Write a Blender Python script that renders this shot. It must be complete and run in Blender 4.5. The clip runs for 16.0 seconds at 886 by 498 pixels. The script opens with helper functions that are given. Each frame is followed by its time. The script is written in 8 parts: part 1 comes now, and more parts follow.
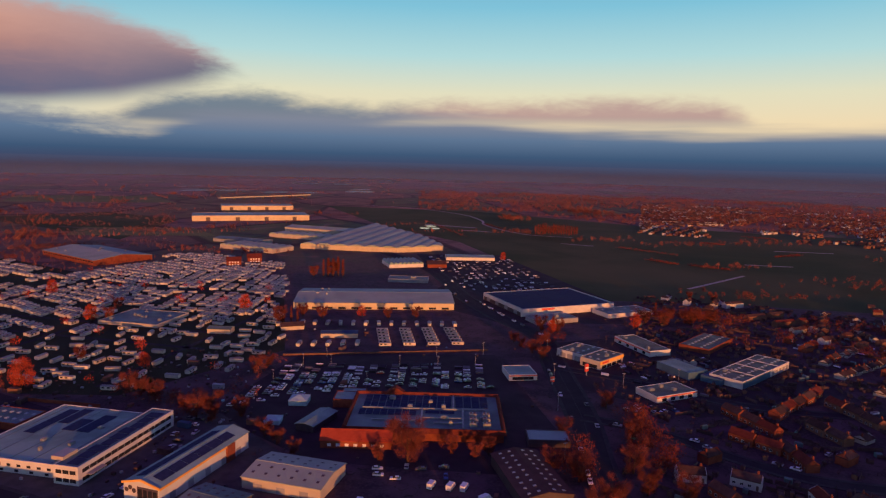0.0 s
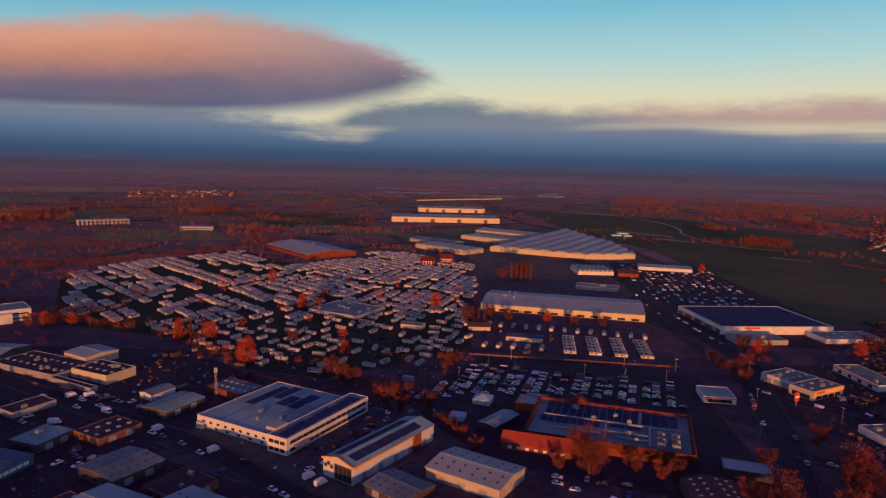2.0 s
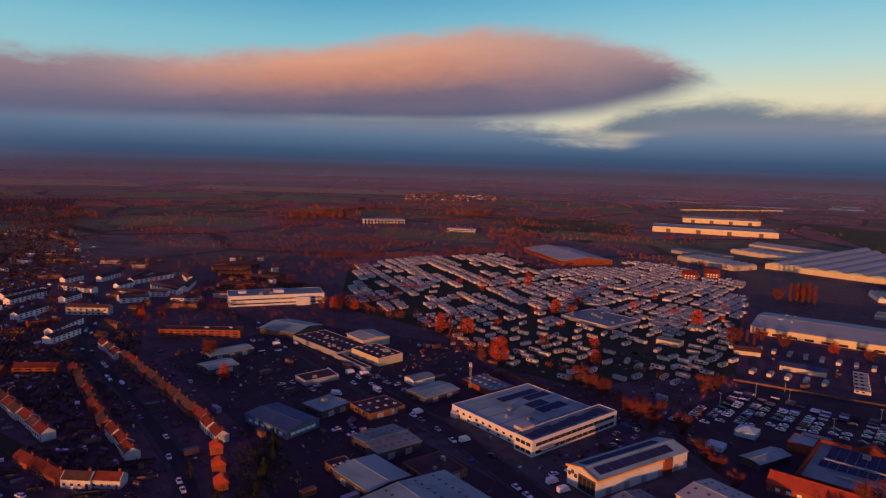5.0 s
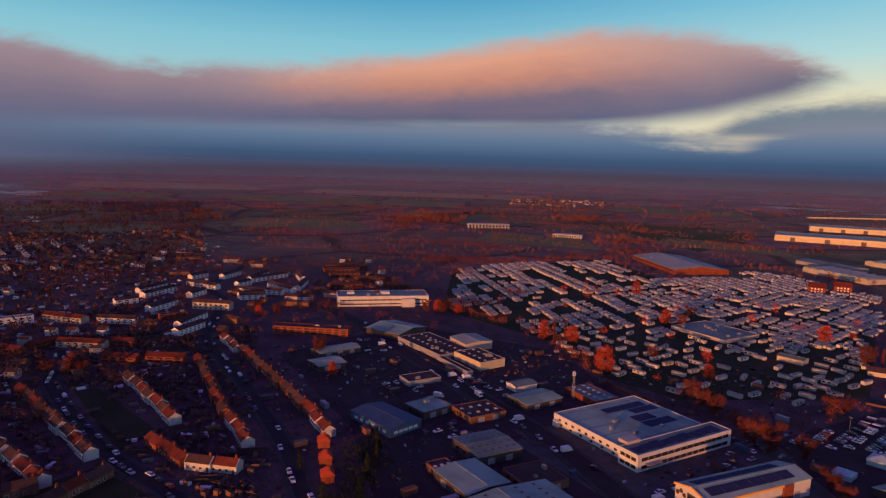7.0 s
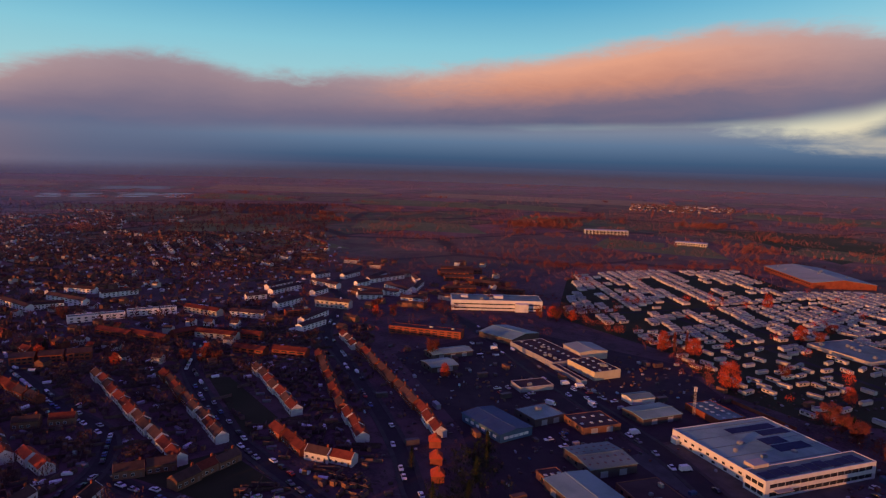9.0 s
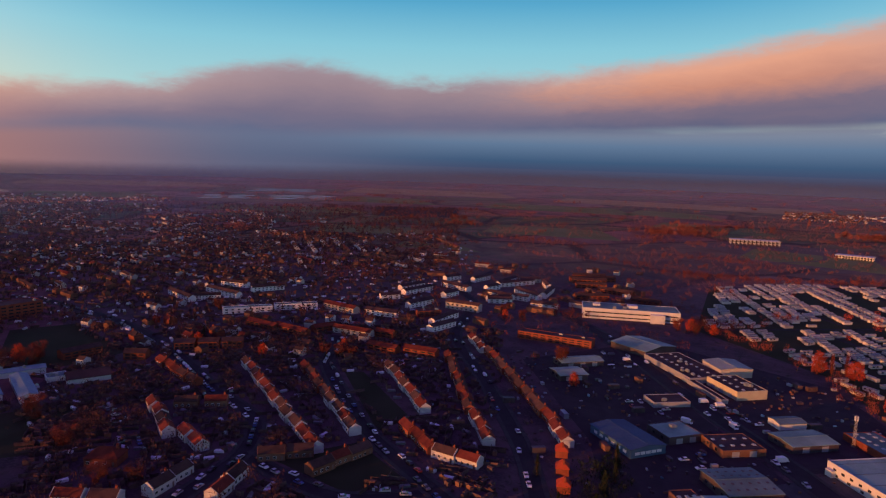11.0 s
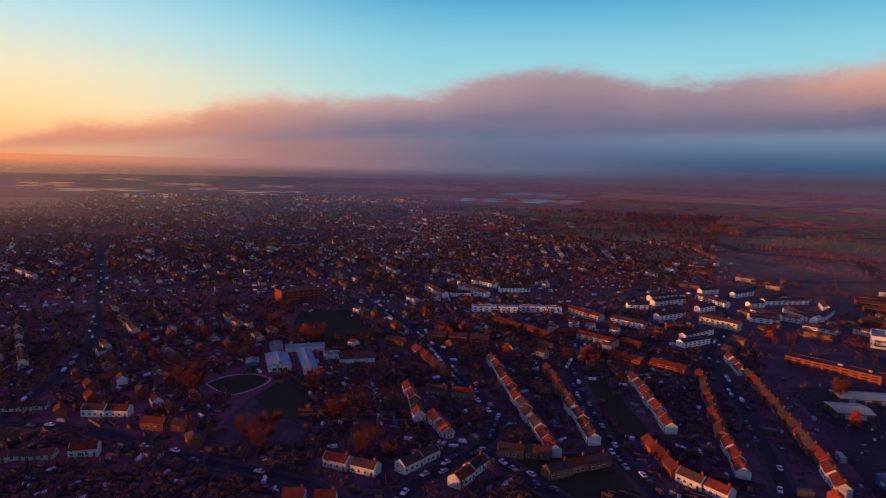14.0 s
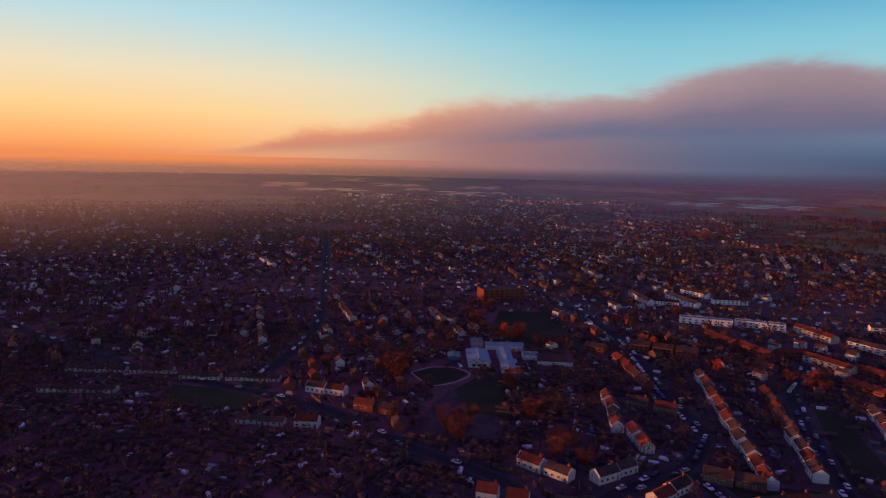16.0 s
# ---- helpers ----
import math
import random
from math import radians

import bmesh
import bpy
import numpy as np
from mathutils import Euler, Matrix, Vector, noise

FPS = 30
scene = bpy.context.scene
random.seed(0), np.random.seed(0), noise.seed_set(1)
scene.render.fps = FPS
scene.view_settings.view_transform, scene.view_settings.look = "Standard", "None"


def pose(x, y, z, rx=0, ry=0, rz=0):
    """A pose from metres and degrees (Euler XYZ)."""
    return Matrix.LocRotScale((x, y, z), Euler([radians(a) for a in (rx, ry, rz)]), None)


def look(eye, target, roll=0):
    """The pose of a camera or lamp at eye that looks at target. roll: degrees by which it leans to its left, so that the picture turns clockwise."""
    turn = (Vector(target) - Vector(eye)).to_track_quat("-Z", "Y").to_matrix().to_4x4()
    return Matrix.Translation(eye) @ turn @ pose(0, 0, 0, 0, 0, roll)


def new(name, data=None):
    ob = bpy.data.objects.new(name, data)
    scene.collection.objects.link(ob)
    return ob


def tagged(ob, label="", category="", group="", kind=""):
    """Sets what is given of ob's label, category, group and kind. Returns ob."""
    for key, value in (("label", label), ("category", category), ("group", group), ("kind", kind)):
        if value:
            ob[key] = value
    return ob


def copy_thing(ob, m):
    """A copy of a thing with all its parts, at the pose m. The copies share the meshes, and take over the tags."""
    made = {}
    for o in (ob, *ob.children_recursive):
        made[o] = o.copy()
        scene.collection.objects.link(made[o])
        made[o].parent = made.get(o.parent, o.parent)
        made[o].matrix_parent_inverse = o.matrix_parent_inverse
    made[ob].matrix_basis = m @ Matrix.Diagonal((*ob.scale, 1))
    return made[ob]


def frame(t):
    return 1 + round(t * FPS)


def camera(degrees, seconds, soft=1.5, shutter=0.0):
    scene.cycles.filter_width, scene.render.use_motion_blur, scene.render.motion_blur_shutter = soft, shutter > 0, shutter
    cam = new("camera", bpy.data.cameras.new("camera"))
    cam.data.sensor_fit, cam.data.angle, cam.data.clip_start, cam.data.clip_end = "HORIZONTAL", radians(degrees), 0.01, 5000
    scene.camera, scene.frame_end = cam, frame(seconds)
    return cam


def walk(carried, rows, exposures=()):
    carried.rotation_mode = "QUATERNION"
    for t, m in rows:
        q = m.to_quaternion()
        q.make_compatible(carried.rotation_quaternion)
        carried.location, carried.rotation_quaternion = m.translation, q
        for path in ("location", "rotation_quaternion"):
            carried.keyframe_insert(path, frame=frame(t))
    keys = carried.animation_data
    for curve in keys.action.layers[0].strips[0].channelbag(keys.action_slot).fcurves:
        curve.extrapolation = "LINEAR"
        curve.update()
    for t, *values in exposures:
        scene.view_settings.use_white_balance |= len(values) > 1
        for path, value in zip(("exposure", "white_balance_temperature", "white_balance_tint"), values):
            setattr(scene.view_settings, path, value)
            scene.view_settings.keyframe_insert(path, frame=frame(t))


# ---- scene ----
# ---- camera: a drone hovering 120 m up and panning to its left ----
cam = camera(68.2, 16.0, soft=1.25)
EYE_Z = 120.0
PAN = [  # seconds, heading, tilt, lean
    (0, -8.26, -7.41, 1.35),
    (0.5, -4.22, -7.40, 1.40),
    (1, 0.00, -7.43, 1.45),
    (1.5, 3.98, -7.42, 1.54),
    (2, 8.28, -7.42, 1.56),
    (2.5, 13.06, -7.46, 1.60),
    (3, 18.08, -7.52, 1.66),
    (3.5, 22.64, -7.57, 1.70),
    (4, 25.77, -7.56, 1.73),
    (6.5, 37.31, -7.37, 1.68),
    (7, 39.79, -7.34, 1.64),
    (7.5, 42.20, -7.30, 1.64),
    (8, 44.60, -7.27, 1.61),
    (8.5, 47.27, -7.25, 1.64),
    (9, 49.87, -7.23, 1.63),
    (11.5, 64.59, -7.18, 1.68),
    (12, 67.68, -7.20, 1.62),
    (12.5, 70.35, -7.20, 1.62),
    (13, 74.12, -7.22, 1.57),
    (13.5, 78.17, -7.28, 1.50),
    (14, 82.94, -7.35, 1.51),
    (14.5, 87.02, -7.39, 1.44),
    (15, 91.11, -7.46, 1.42),
    (15.5, 96.25, -7.54, 1.42),
    (16, 100.64, -7.63, 1.37),
]
walk(cam, [(t, pose(0, 0, EYE_Z, 90 + p, 0, y) @ pose(0, 0, 0, 0, 0, r)) for t, y, p, r in PAN],
     [(0, 0.0), (2, -0.1), (4, -0.1), (7, 0.0), (9, 0.06), (11.5, 0.1), (12.5, 0.14), (14, 0.2), (15.5, 0.26), (16, 0.08)])

# ---- sun and sky ----
SUN_HEADING, SUN_HEIGHT = 186.0, 3.3  # degrees to the left of +y, degrees above the horizon
sun = new("sun", bpy.data.lights.new("sun", "SUN"))
sun.data.energy, sun.data.angle, sun.data.color = 4.6, radians(0.6), (1.0, 0.33, 0.09)
_a, _e = radians(SUN_HEADING), radians(SUN_HEIGHT)
SUN_WAY = Vector((-math.sin(_a) * math.cos(_e), math.cos(_a) * math.cos(_e), math.sin(_e)))
sun.matrix_world = look(SUN_WAY * 1000, (0, 0, 0))


def srgb(r, g, b):
    return tuple(((c / 255) / 12.92 if c <= 10 else ((c / 255 + 0.055) / 1.055) ** 2.4) for c in (r, g, b))


class Nodes:
    """Short forms for node graphs."""

    def __init__(self, tree):
        self.tree = tree
        tree.nodes.clear()

    def add(self, kind, **props):
        n = self.tree.nodes.new(kind)
        for key, value in props.items():
            setattr(n, key, value)
        return n

    def put(self, socket, value):
        if isinstance(value, bpy.types.NodeSocket):
            self.tree.links.new(value, socket)
        else:
            socket.default_value = value

    def math(self, op, a, b=0.0, c=0.0, clamp=False):
        n = self.add("ShaderNodeMath", operation=op, use_clamp=clamp)
        for s, v in zip(n.inputs, (a, b, c)):
            self.put(s, v)
        return n.outputs[0]

    def step(self, x, lo, hi, a=0.0, b=1.0):
        n = self.add("ShaderNodeMapRange", interpolation_type="SMOOTHSTEP")
        for s, v in zip(n.inputs, (x, lo, hi, a, b)):
            self.put(s, v)
        return n.outputs[0]

    def mix(self, f, a, b, how="MIX"):
        n = self.add("ShaderNodeMix", data_type="RGBA", blend_type=how)
        self.put(n.inputs[0], f)
        for s, v in ((n.inputs[6], a), (n.inputs[7], b)):
            self.put(s, (*v, 1) if isinstance(v, tuple) else v)
        return n.outputs[2]

    def ramp(self, x, stops):
        n = self.add("ShaderNodeValToRGB")
        e = n.color_ramp.elements
        while len(e) < len(stops):
            e.new(0.5)
        for k, (at, col) in zip(e, stops):
            k.position = at
            k.color = (*col, 1) if isinstance(col, tuple) else (col, col, col, 1)
        self.put(n.inputs[0], x)
        return n.outputs[0]

    def noise(self, vec, scale, detail=4.0, rough=0.55, dist=0.0):
        n = self.add("ShaderNodeTexNoise")
        self.put(n.inputs["Vector"], vec)
        n.inputs["Scale"].default_value, n.inputs["Detail"].default_value = scale, detail
        n.inputs["Roughness"].default_value, n.inputs["Distortion"].default_value = rough, dist
        return n.outputs[0]


def build_sky():
    world = bpy.data.worlds.new("dusk_sky")
    scene.world = world
    world.use_nodes = True
    N = Nodes(world.node_tree)
    co = N.add("ShaderNodeTexCoord").outputs["Generated"]
    sep = N.add("ShaderNodeSeparateXYZ")
    N.put(sep.inputs[0], co)
    x, y, z = sep.outputs
    el = N.math("MULTIPLY", N.math("ARCSINE", z), 57.2958)
    az = N.math("MULTIPLY", N.math("ARCTAN2", N.math("MULTIPLY", x, -1.0), y), 57.2958)
    comb = N.add("ShaderNodeCombineXYZ")
    N.put(comb.inputs[0], N.math("MULTIPLY", az, 0.05))
    N.put(comb.inputs[1], N.math("MULTIPLY", el, 0.16))
    uv = comb.outputs[0]
    comb2 = N.add("ShaderNodeCombineXYZ")
    N.put(comb2.inputs[0], N.math("MULTIPLY", az, 0.03))
    N.put(comb2.inputs[1], N.math("MULTIPLY", el, 0.45))
    streaks = N.noise(comb2.outputs[0], 2.0, 3.0, 0.5)
    billow = N.noise(uv, 4.0, 6.0, 0.6, 0.5)
    soft = N.noise(uv, 1.6, 2.0, 0.5)
    wisp = N.noise(uv, 14.0, 5.0, 0.65, 0.8)
    wob = N.math("ADD", N.math("MULTIPLY", N.math("SUBTRACT", billow, 0.5), 2.0), N.math("MULTIPLY", N.math("SUBTRACT", wisp, 0.5), 0.7))
    # clear sky: cream low down, blue above, warm and bright towards the sunset
    up = N.math("DIVIDE", el, 30.0, clamp=True)
    high = N.step(el, 12.5, 25.0)
    clear = N.ramp(up, [(0.0, srgb(235, 205, 165)), (0.12, srgb(240, 218, 178)), (0.2, srgb(226, 222, 192)), (0.3, srgb(178, 216, 218)),
                        (0.43, srgb(128, 194, 217)), (0.7, srgb(84, 158, 200)), (1.0, srgb(60, 120, 175))])
    mid = N.ramp(up, [(0.0, srgb(200, 205, 195)), (0.16, srgb(170, 208, 208)), (0.33, srgb(132, 194, 212)), (0.45, srgb(84, 163, 200)),
                      (0.7, srgb(66, 140, 190)), (1.0, srgb(52, 110, 168))])
    dusk = N.ramp(up, [(0.0, srgb(240, 140, 82)), (0.05, srgb(250, 176, 108)), (0.12, srgb(251, 206, 142)), (0.22, srgb(236, 218, 184)),
                       (0.36, srgb(184, 215, 222)), (0.6, srgb(120, 180, 210)), (1.0, srgb(70, 130, 180))])
    col = N.mix(N.math("MULTIPLY", N.step(az, 5.0, 45.0), N.step(az, 125.0, 85.0)), clear, mid)
    col = N.mix(N.step(az, 82.0, 132.0), col, dusk)
    # sky overhead, out of view, made dark purple to tint the shade
    col = N.mix(high, col, srgb(88, 66, 147))
    # a long low layer of blue-grey cloud with mauve tops over the open country
    t2 = N.ramp(N.math("DIVIDE", N.math("ADD", az, 60.0), 90.0, clamp=True),
                [(0.0, 0.2), (0.29, 0.2), (0.31, 0.3), (0.33, 0.355), (0.38, 0.372), (0.484, 0.362), (0.58, 0.335), (0.62, 0.325), (0.644, 0.31),
                 (0.689, 0.325), (0.733, 0.36), (0.777, 0.372), (0.811, 0.36), (0.844, 0.3), (0.87, 0.2)])
    top2 = N.math("ADD", N.math("MULTIPLY", t2, 15.0), N.math("MULTIPLY", wob, 1.0))
    m2 = N.math("MULTIPLY", N.step(el, N.math("ADD", top2, 0.8), N.math("SUBTRACT", top2, 1.2)), N.step(el, N.step(az, 2.0, -7.0, 2.2, 3.0), N.step(az, 2.0, -7.0, 3.3, 4.3)))
    m2 = N.math("MULTIPLY", m2, N.step(az, 40.0, 25.0))
    c2 = N.mix(N.step(az, 0.0, -10.0), srgb(82, 108, 136), srgb(182, 148, 146))
    c2 = N.mix(N.step(el, 4.4, 3.2), c2, N.mix(N.step(az, 0.0, -12.0), srgb(84, 106, 134), srgb(124, 124, 144)))
    col = N.mix(N.math("MULTIPLY", m2, 0.88), col, c2)
    # the blue haze bank along the horizon
    bt = N.math("ADD", N.math("ADD", 2.1, N.math("MULTIPLY", N.math("SUBTRACT", streaks, 0.5), 2.4)), N.math("ADD", N.step(N.math("ADD", az, N.math("MULTIPLY", wob, 7.0)), 15.0, 33.0, 0.0, 1.75), N.step(az, 16.5, 11.0, 0.0, N.step(az, -20.0, -9.0, 0.6, 1.5))))
    bt = N.math("SUBTRACT", bt, N.step(az, 88.0, 108.0, 0.0, 2.6))
    mb = N.math("MULTIPLY", N.step(el, N.math("ADD", bt, 1.1), N.math("SUBTRACT", bt, 0.7)), N.step(az, 122.0, 96.0))
    cb = N.ramp(N.math("DIVIDE", el, 3.5, clamp=True), [(0.0, srgb(62, 74, 104)), (0.2, srgb(60, 86, 118)), (0.6, srgb(92, 116, 146)), (1.0, srgb(128, 134, 152))])
    cb = N.mix(N.math("MULTIPLY", N.step(az, 56.0, 80.0), 0.7), cb, srgb(100, 104, 130))
    cb = N.mix(N.step(az, 76.0, 108.0), cb, srgb(176, 122, 112))
    col = N.mix(mb, col, cb)
    # the great pink cloud
    u = N.math("DIVIDE", az, 125.0, clamp=True)
    top = N.ramp(u, [(0.05, 0.4), (0.071, 0.5), (0.0856, 0.565), (0.116, 0.65), (0.144, 0.705), (0.176, 0.755), (0.224, 0.76), (0.256, 0.73),
                     (0.296, 0.67), (0.35, 0.61), (0.384, 0.57), (0.416, 0.535), (0.464, 0.505), (0.528, 0.48), (0.56, 0.54), (0.6, 0.56),
                     (0.64, 0.51), (0.672, 0.42), (0.72, 0.37), (0.776, 0.365), (0.816, 0.325), (0.832, 0.25), (0.904, 0.175), (0.95, 0.03), (1.0, 0.0)])
    top = N.math("ADD", N.math("MULTIPLY", top, 15.0), N.math("MULTIPLY", wob, 1.0))
    base = N.ramp(u, [(0.066, 0.42), (0.0856, 0.39), (0.116, 0.335), (0.144, 0.285), (0.184, 0.255), (0.33, 0.225), (0.5, 0.185), (0.6, 0.165), (0.7, 0.16), (0.8, 0.1), (0.95, 0.02)])
    base = N.math("ADD", N.math("MULTIPLY", base, 15.0), N.math("MULTIPLY", N.math("SUBTRACT", soft, 0.5), 0.5))
    inside = N.math("MULTIPLY", N.step(el, N.math("ADD", top, 0.65), N.math("SUBTRACT", top, 1.1)), N.step(el, N.math("SUBTRACT", base, 0.6), N.math("ADD", base, N.step(az, 30.0, 12.0, 0.6, 1.6))))
    inside = N.math("MULTIPLY", inside, N.step(N.math("ADD", az, N.math("MULTIPLY", wob, 2.5)), 7.5, 13.0))
    depth = N.math("DIVIDE", N.math("SUBTRACT", el, base), N.math("MAXIMUM", N.math("SUBTRACT", top, base), 0.5), clamp=True)
    depth = N.math("ADD", depth, N.math("MULTIPLY", N.math("SUBTRACT", billow, 0.5), 0.35), clamp=True)
    lit = N.ramp(depth, [(0.0, srgb(88, 94, 124)), (0.3, srgb(122, 106, 124)), (0.56, srgb(196, 136, 118)), (0.78, srgb(222, 158, 132)), (1.0, srgb(200, 166, 158))])
    dim = N.ramp(depth, [(0.0, srgb(94, 104, 134)), (0.3, srgb(124, 112, 132)), (0.7, srgb(168, 140, 144)), (1.0, srgb(184, 158, 160))])
    warm = N.ramp(depth, [(0.0, srgb(190, 132, 114)), (0.5, srgb(214, 142, 112)), (1.0, srgb(246, 180, 132))])
    cc = N.mix(N.step(N.math("ADD", az, N.math("MULTIPLY", wob, 8.0)), 40.0, 62.0), lit, dim)
    cc = N.mix(N.math("MULTIPLY", N.step(az, 15.0, 35.0, 1.0, 0.0), 0.9), cc, dim)
    cc = N.mix(N.math("MULTIPLY", N.math("MULTIPLY", N.step(az, 50.0, 62.0), N.step(az, 88.0, 72.0)), 0.35), cc, srgb(98, 98, 126))
    cc = N.mix(N.math("MULTIPLY", N.step(az, 22.0, 9.0), N.step(depth, 1.05, 0.35)), cc, srgb(104, 104, 126))
    cc = N.mix(N.step(az, 86.0, 112.0), cc, warm)
    col = N.mix(inside, col, cc)
    # below the horizon: far hazy land
    land = N.mix(N.step(az, 85.0, 132.0), srgb(76, 60, 84), srgb(138, 92, 80))
    land = N.mix(N.step(el, -1.6, -4.0), land, srgb(34, 22, 26))
    col = N.mix(N.step(el, -0.3, -1.4), col, land)
    sky = N.add("ShaderNodeTexSky", sky_type="NISHITA", sun_disc=False, sun_elevation=radians(SUN_HEIGHT), sun_rotation=radians(-SUN_HEADING))
    back = N.add("ShaderNodeBackground")
    N.put(back.inputs[0], col)
    back.inputs[1].default_value = 1.0
    back2 = N.add("ShaderNodeBackground")
    N.put(back2.inputs[0], sky.outputs[0])
    back2.inputs[1].default_value = 0.0015
    both = N.add("ShaderNodeAddShader")
    N.put(both.inputs[0], back.outputs[0])
    N.put(both.inputs[1], back2.outputs[0])
    N.put(N.add("ShaderNodeOutputWorld").inputs[0], both.outputs[0])


build_sky()


# ---- materials ----
def material(name, a, b, scale=0.5, fine=6.0, rough=0.8, metal=0.0, bump=0.15, vary=0.0, island=0.0, spec=0.4, object_space=False, wave=0.0):
    """A surface of two colours in broad patches and fine grain. vary, island: change of brightness from object to object, piece to piece. wave: ribs a metre."""
    m = bpy.data.materials.new(name)
    m.use_nodes = True
    N = Nodes(m.node_tree)
    pos = N.add("ShaderNodeTexCoord").outputs["Object"] if object_space else N.add("ShaderNodeNewGeometry").outputs["Position"]
    broad = N.noise(pos, scale, 4.0, 0.6, 0.4)
    grain = N.noise(pos, fine, 3.0, 0.6)
    f = N.math("ADD", N.math("MULTIPLY", N.step(broad, 0.3, 0.7), 0.7), N.math("MULTIPLY", grain, 0.3), clamp=True)
    col = N.mix(f, a, b)
    if vary:
        r = N.add("ShaderNodeObjectInfo").outputs["Random"]
        hsv = N.add("ShaderNodeHueSaturation")
        N.put(hsv.inputs["Value"], N.math("ADD", 1.0 - vary, N.math("MULTIPLY", r, 2 * vary)))
        N.put(hsv.inputs["Color"], col)
        col = hsv.outputs[0]
    if island:
        r = N.add("ShaderNodeNewGeometry").outputs["Random Per Island"]
        hsv = N.add("ShaderNodeHueSaturation")
        N.put(hsv.inputs["Value"], N.math("ADD", 1.0 - island, N.math("MULTIPLY", r, 2 * island)))
        N.put(hsv.inputs["Color"], col)
        col = hsv.outputs[0]
    p = N.add("ShaderNodeBsdfPrincipled")
    N.put(p.inputs["Base Color"], col)
    p.inputs["Metallic"].default_value = metal
    p.inputs["Specular IOR Level"].default_value = 0.08 if rough > 0.78 else spec
    N.put(p.inputs["Roughness"], N.math("ADD", rough - 0.08, N.math("MULTIPLY", grain, 0.16)))
    height = grain
    if wave:
        w = N.add("ShaderNodeTexWave", wave_type="BANDS", bands_direction="X")
        N.put(w.inputs["Vector"], N.add("ShaderNodeTexCoord").outputs["Object"])
        w.inputs["Scale"].default_value = wave
        height = N.math("ADD", w.outputs["Fac"], N.math("MULTIPLY", grain, 0.3))
    if bump:
        b = N.add("ShaderNodeBump")
        b.inputs["Strength"].default_value, b.inputs["Distance"].default_value = bump, 0.1
        N.put(b.inputs["Height"], height)
        N.put(p.inputs["Normal"], b.outputs[0])
    N.put(N.add("ShaderNodeOutputMaterial").inputs[0], p.outputs[0])
    return m


M = {}
M["asphalt"] = material("asphalt", (0.034, 0.024, 0.028), (0.062, 0.043, 0.049), 0.08, 3.0, 0.85)
M["road"] = material("road", (0.028, 0.022, 0.026), (0.046, 0.036, 0.041), 0.1, 3.0, 0.8)
M["concrete"] = material("concrete", (0.052, 0.05, 0.05), (0.1, 0.095, 0.092), 0.15, 3.0, 0.85)
M["paving"] = material("paving", (0.042, 0.04, 0.038), (0.07, 0.066, 0.062), 0.3, 4.0, 0.85)
M["marking"] = material("marking", (0.5, 0.5, 0.48), (0.65, 0.65, 0.62), 0.5, 5.0, 0.6)
M["grass"] = material("grass", (0.030, 0.036, 0.015), (0.052, 0.050, 0.026), 0.03, 2.0, 0.95, bump=0.4)
M["field"] = material("field", (0.045, 0.07, 0.022), (0.13, 0.12, 0.05), 0.0045, 0.6, 0.95, bump=0.4)
M["scrub"] = material("scrub", (0.045, 0.030, 0.018), (0.10, 0.052, 0.030), 0.01, 0.8, 0.95, bump=0.6)
M["plough"] = material("plough", (0.09, 0.055, 0.035), (0.13, 0.08, 0.05), 0.01, 0.8, 0.95, bump=0.5)
# pale far field tone, missing haze put into the colour
M["hazed_field"] = material("hazed_field", (0.34, 0.23, 0.1), (0.48, 0.33, 0.16), 0.008, 0.2, 0.95, bump=0.3)
M["stubble_green"] = material("winter_pasture", (0.16, 0.18, 0.06), (0.26, 0.255, 0.1), 0.008, 0.2, 0.95, bump=0.3)
# soil with the red evening haze of the west put into its colour
M["garden_soil"] = material("haze_reddened_soil", (0.10, 0.048, 0.052), (0.21, 0.10, 0.10), 0.11, 1.2, 0.95, bump=0.4)
M["pale_track"] = material("pale_track", (0.36, 0.3, 0.26), (0.48, 0.41, 0.35), 0.1, 2.0, 0.9)
M["dirt"] = material("dirt", (0.13, 0.095, 0.07), (0.2, 0.15, 0.11), 0.03, 1.0, 0.9, bump=0.4)
M["white_clad"] = material("white_cladding", (0.5, 0.52, 0.5), (0.62, 0.64, 0.61), 0.15, 3.0, 0.55, bump=0.1)
M["cream_clad"] = material("cream_cladding", (0.4, 0.36, 0.29), (0.5, 0.46, 0.38), 0.15, 3.0, 0.55, bump=0.1)
M["grey_clad"] = material("grey_cladding", (0.22, 0.23, 0.25), (0.32, 0.33, 0.35), 0.15, 3.0, 0.5, bump=0.1)
M["blue_clad"] = material("blue_cladding", (0.04, 0.1, 0.17), (0.07, 0.14, 0.22), 0.15, 3.0, 0.5, bump=0.1)
M["dark_clad"] = material("dark_cladding", (0.045, 0.034, 0.04), (0.085, 0.064, 0.07), 0.15, 3.0, 0.55, bump=0.1)
# yellow of low sunlight put into the trim and fascia colour
M["sun_yellow_clad"] = material("sun_yellow_cladding", (0.70, 0.36, 0.06), (0.80, 0.45, 0.10), 0.2, 3.0, 0.5, bump=0.05)
M["red_clad"] = material("red_cladding", (0.5, 0.05, 0.03), (0.6, 0.08, 0.05), 0.2, 3.0, 0.5, bump=0.05)
M["roof_pale"] = material("pale_roof_sheet", (0.13, 0.235, 0.195), (0.29, 0.445, 0.385), 0.055, 2.0, 0.62, bump=0.35, wave=1.5, spec=0.18)
M["roof_grey"] = material("grey_roof_sheet", (0.075, 0.125, 0.115), (0.18, 0.27, 0.255), 0.06, 2.0, 0.62, bump=0.35, wave=1.5, spec=0.18)
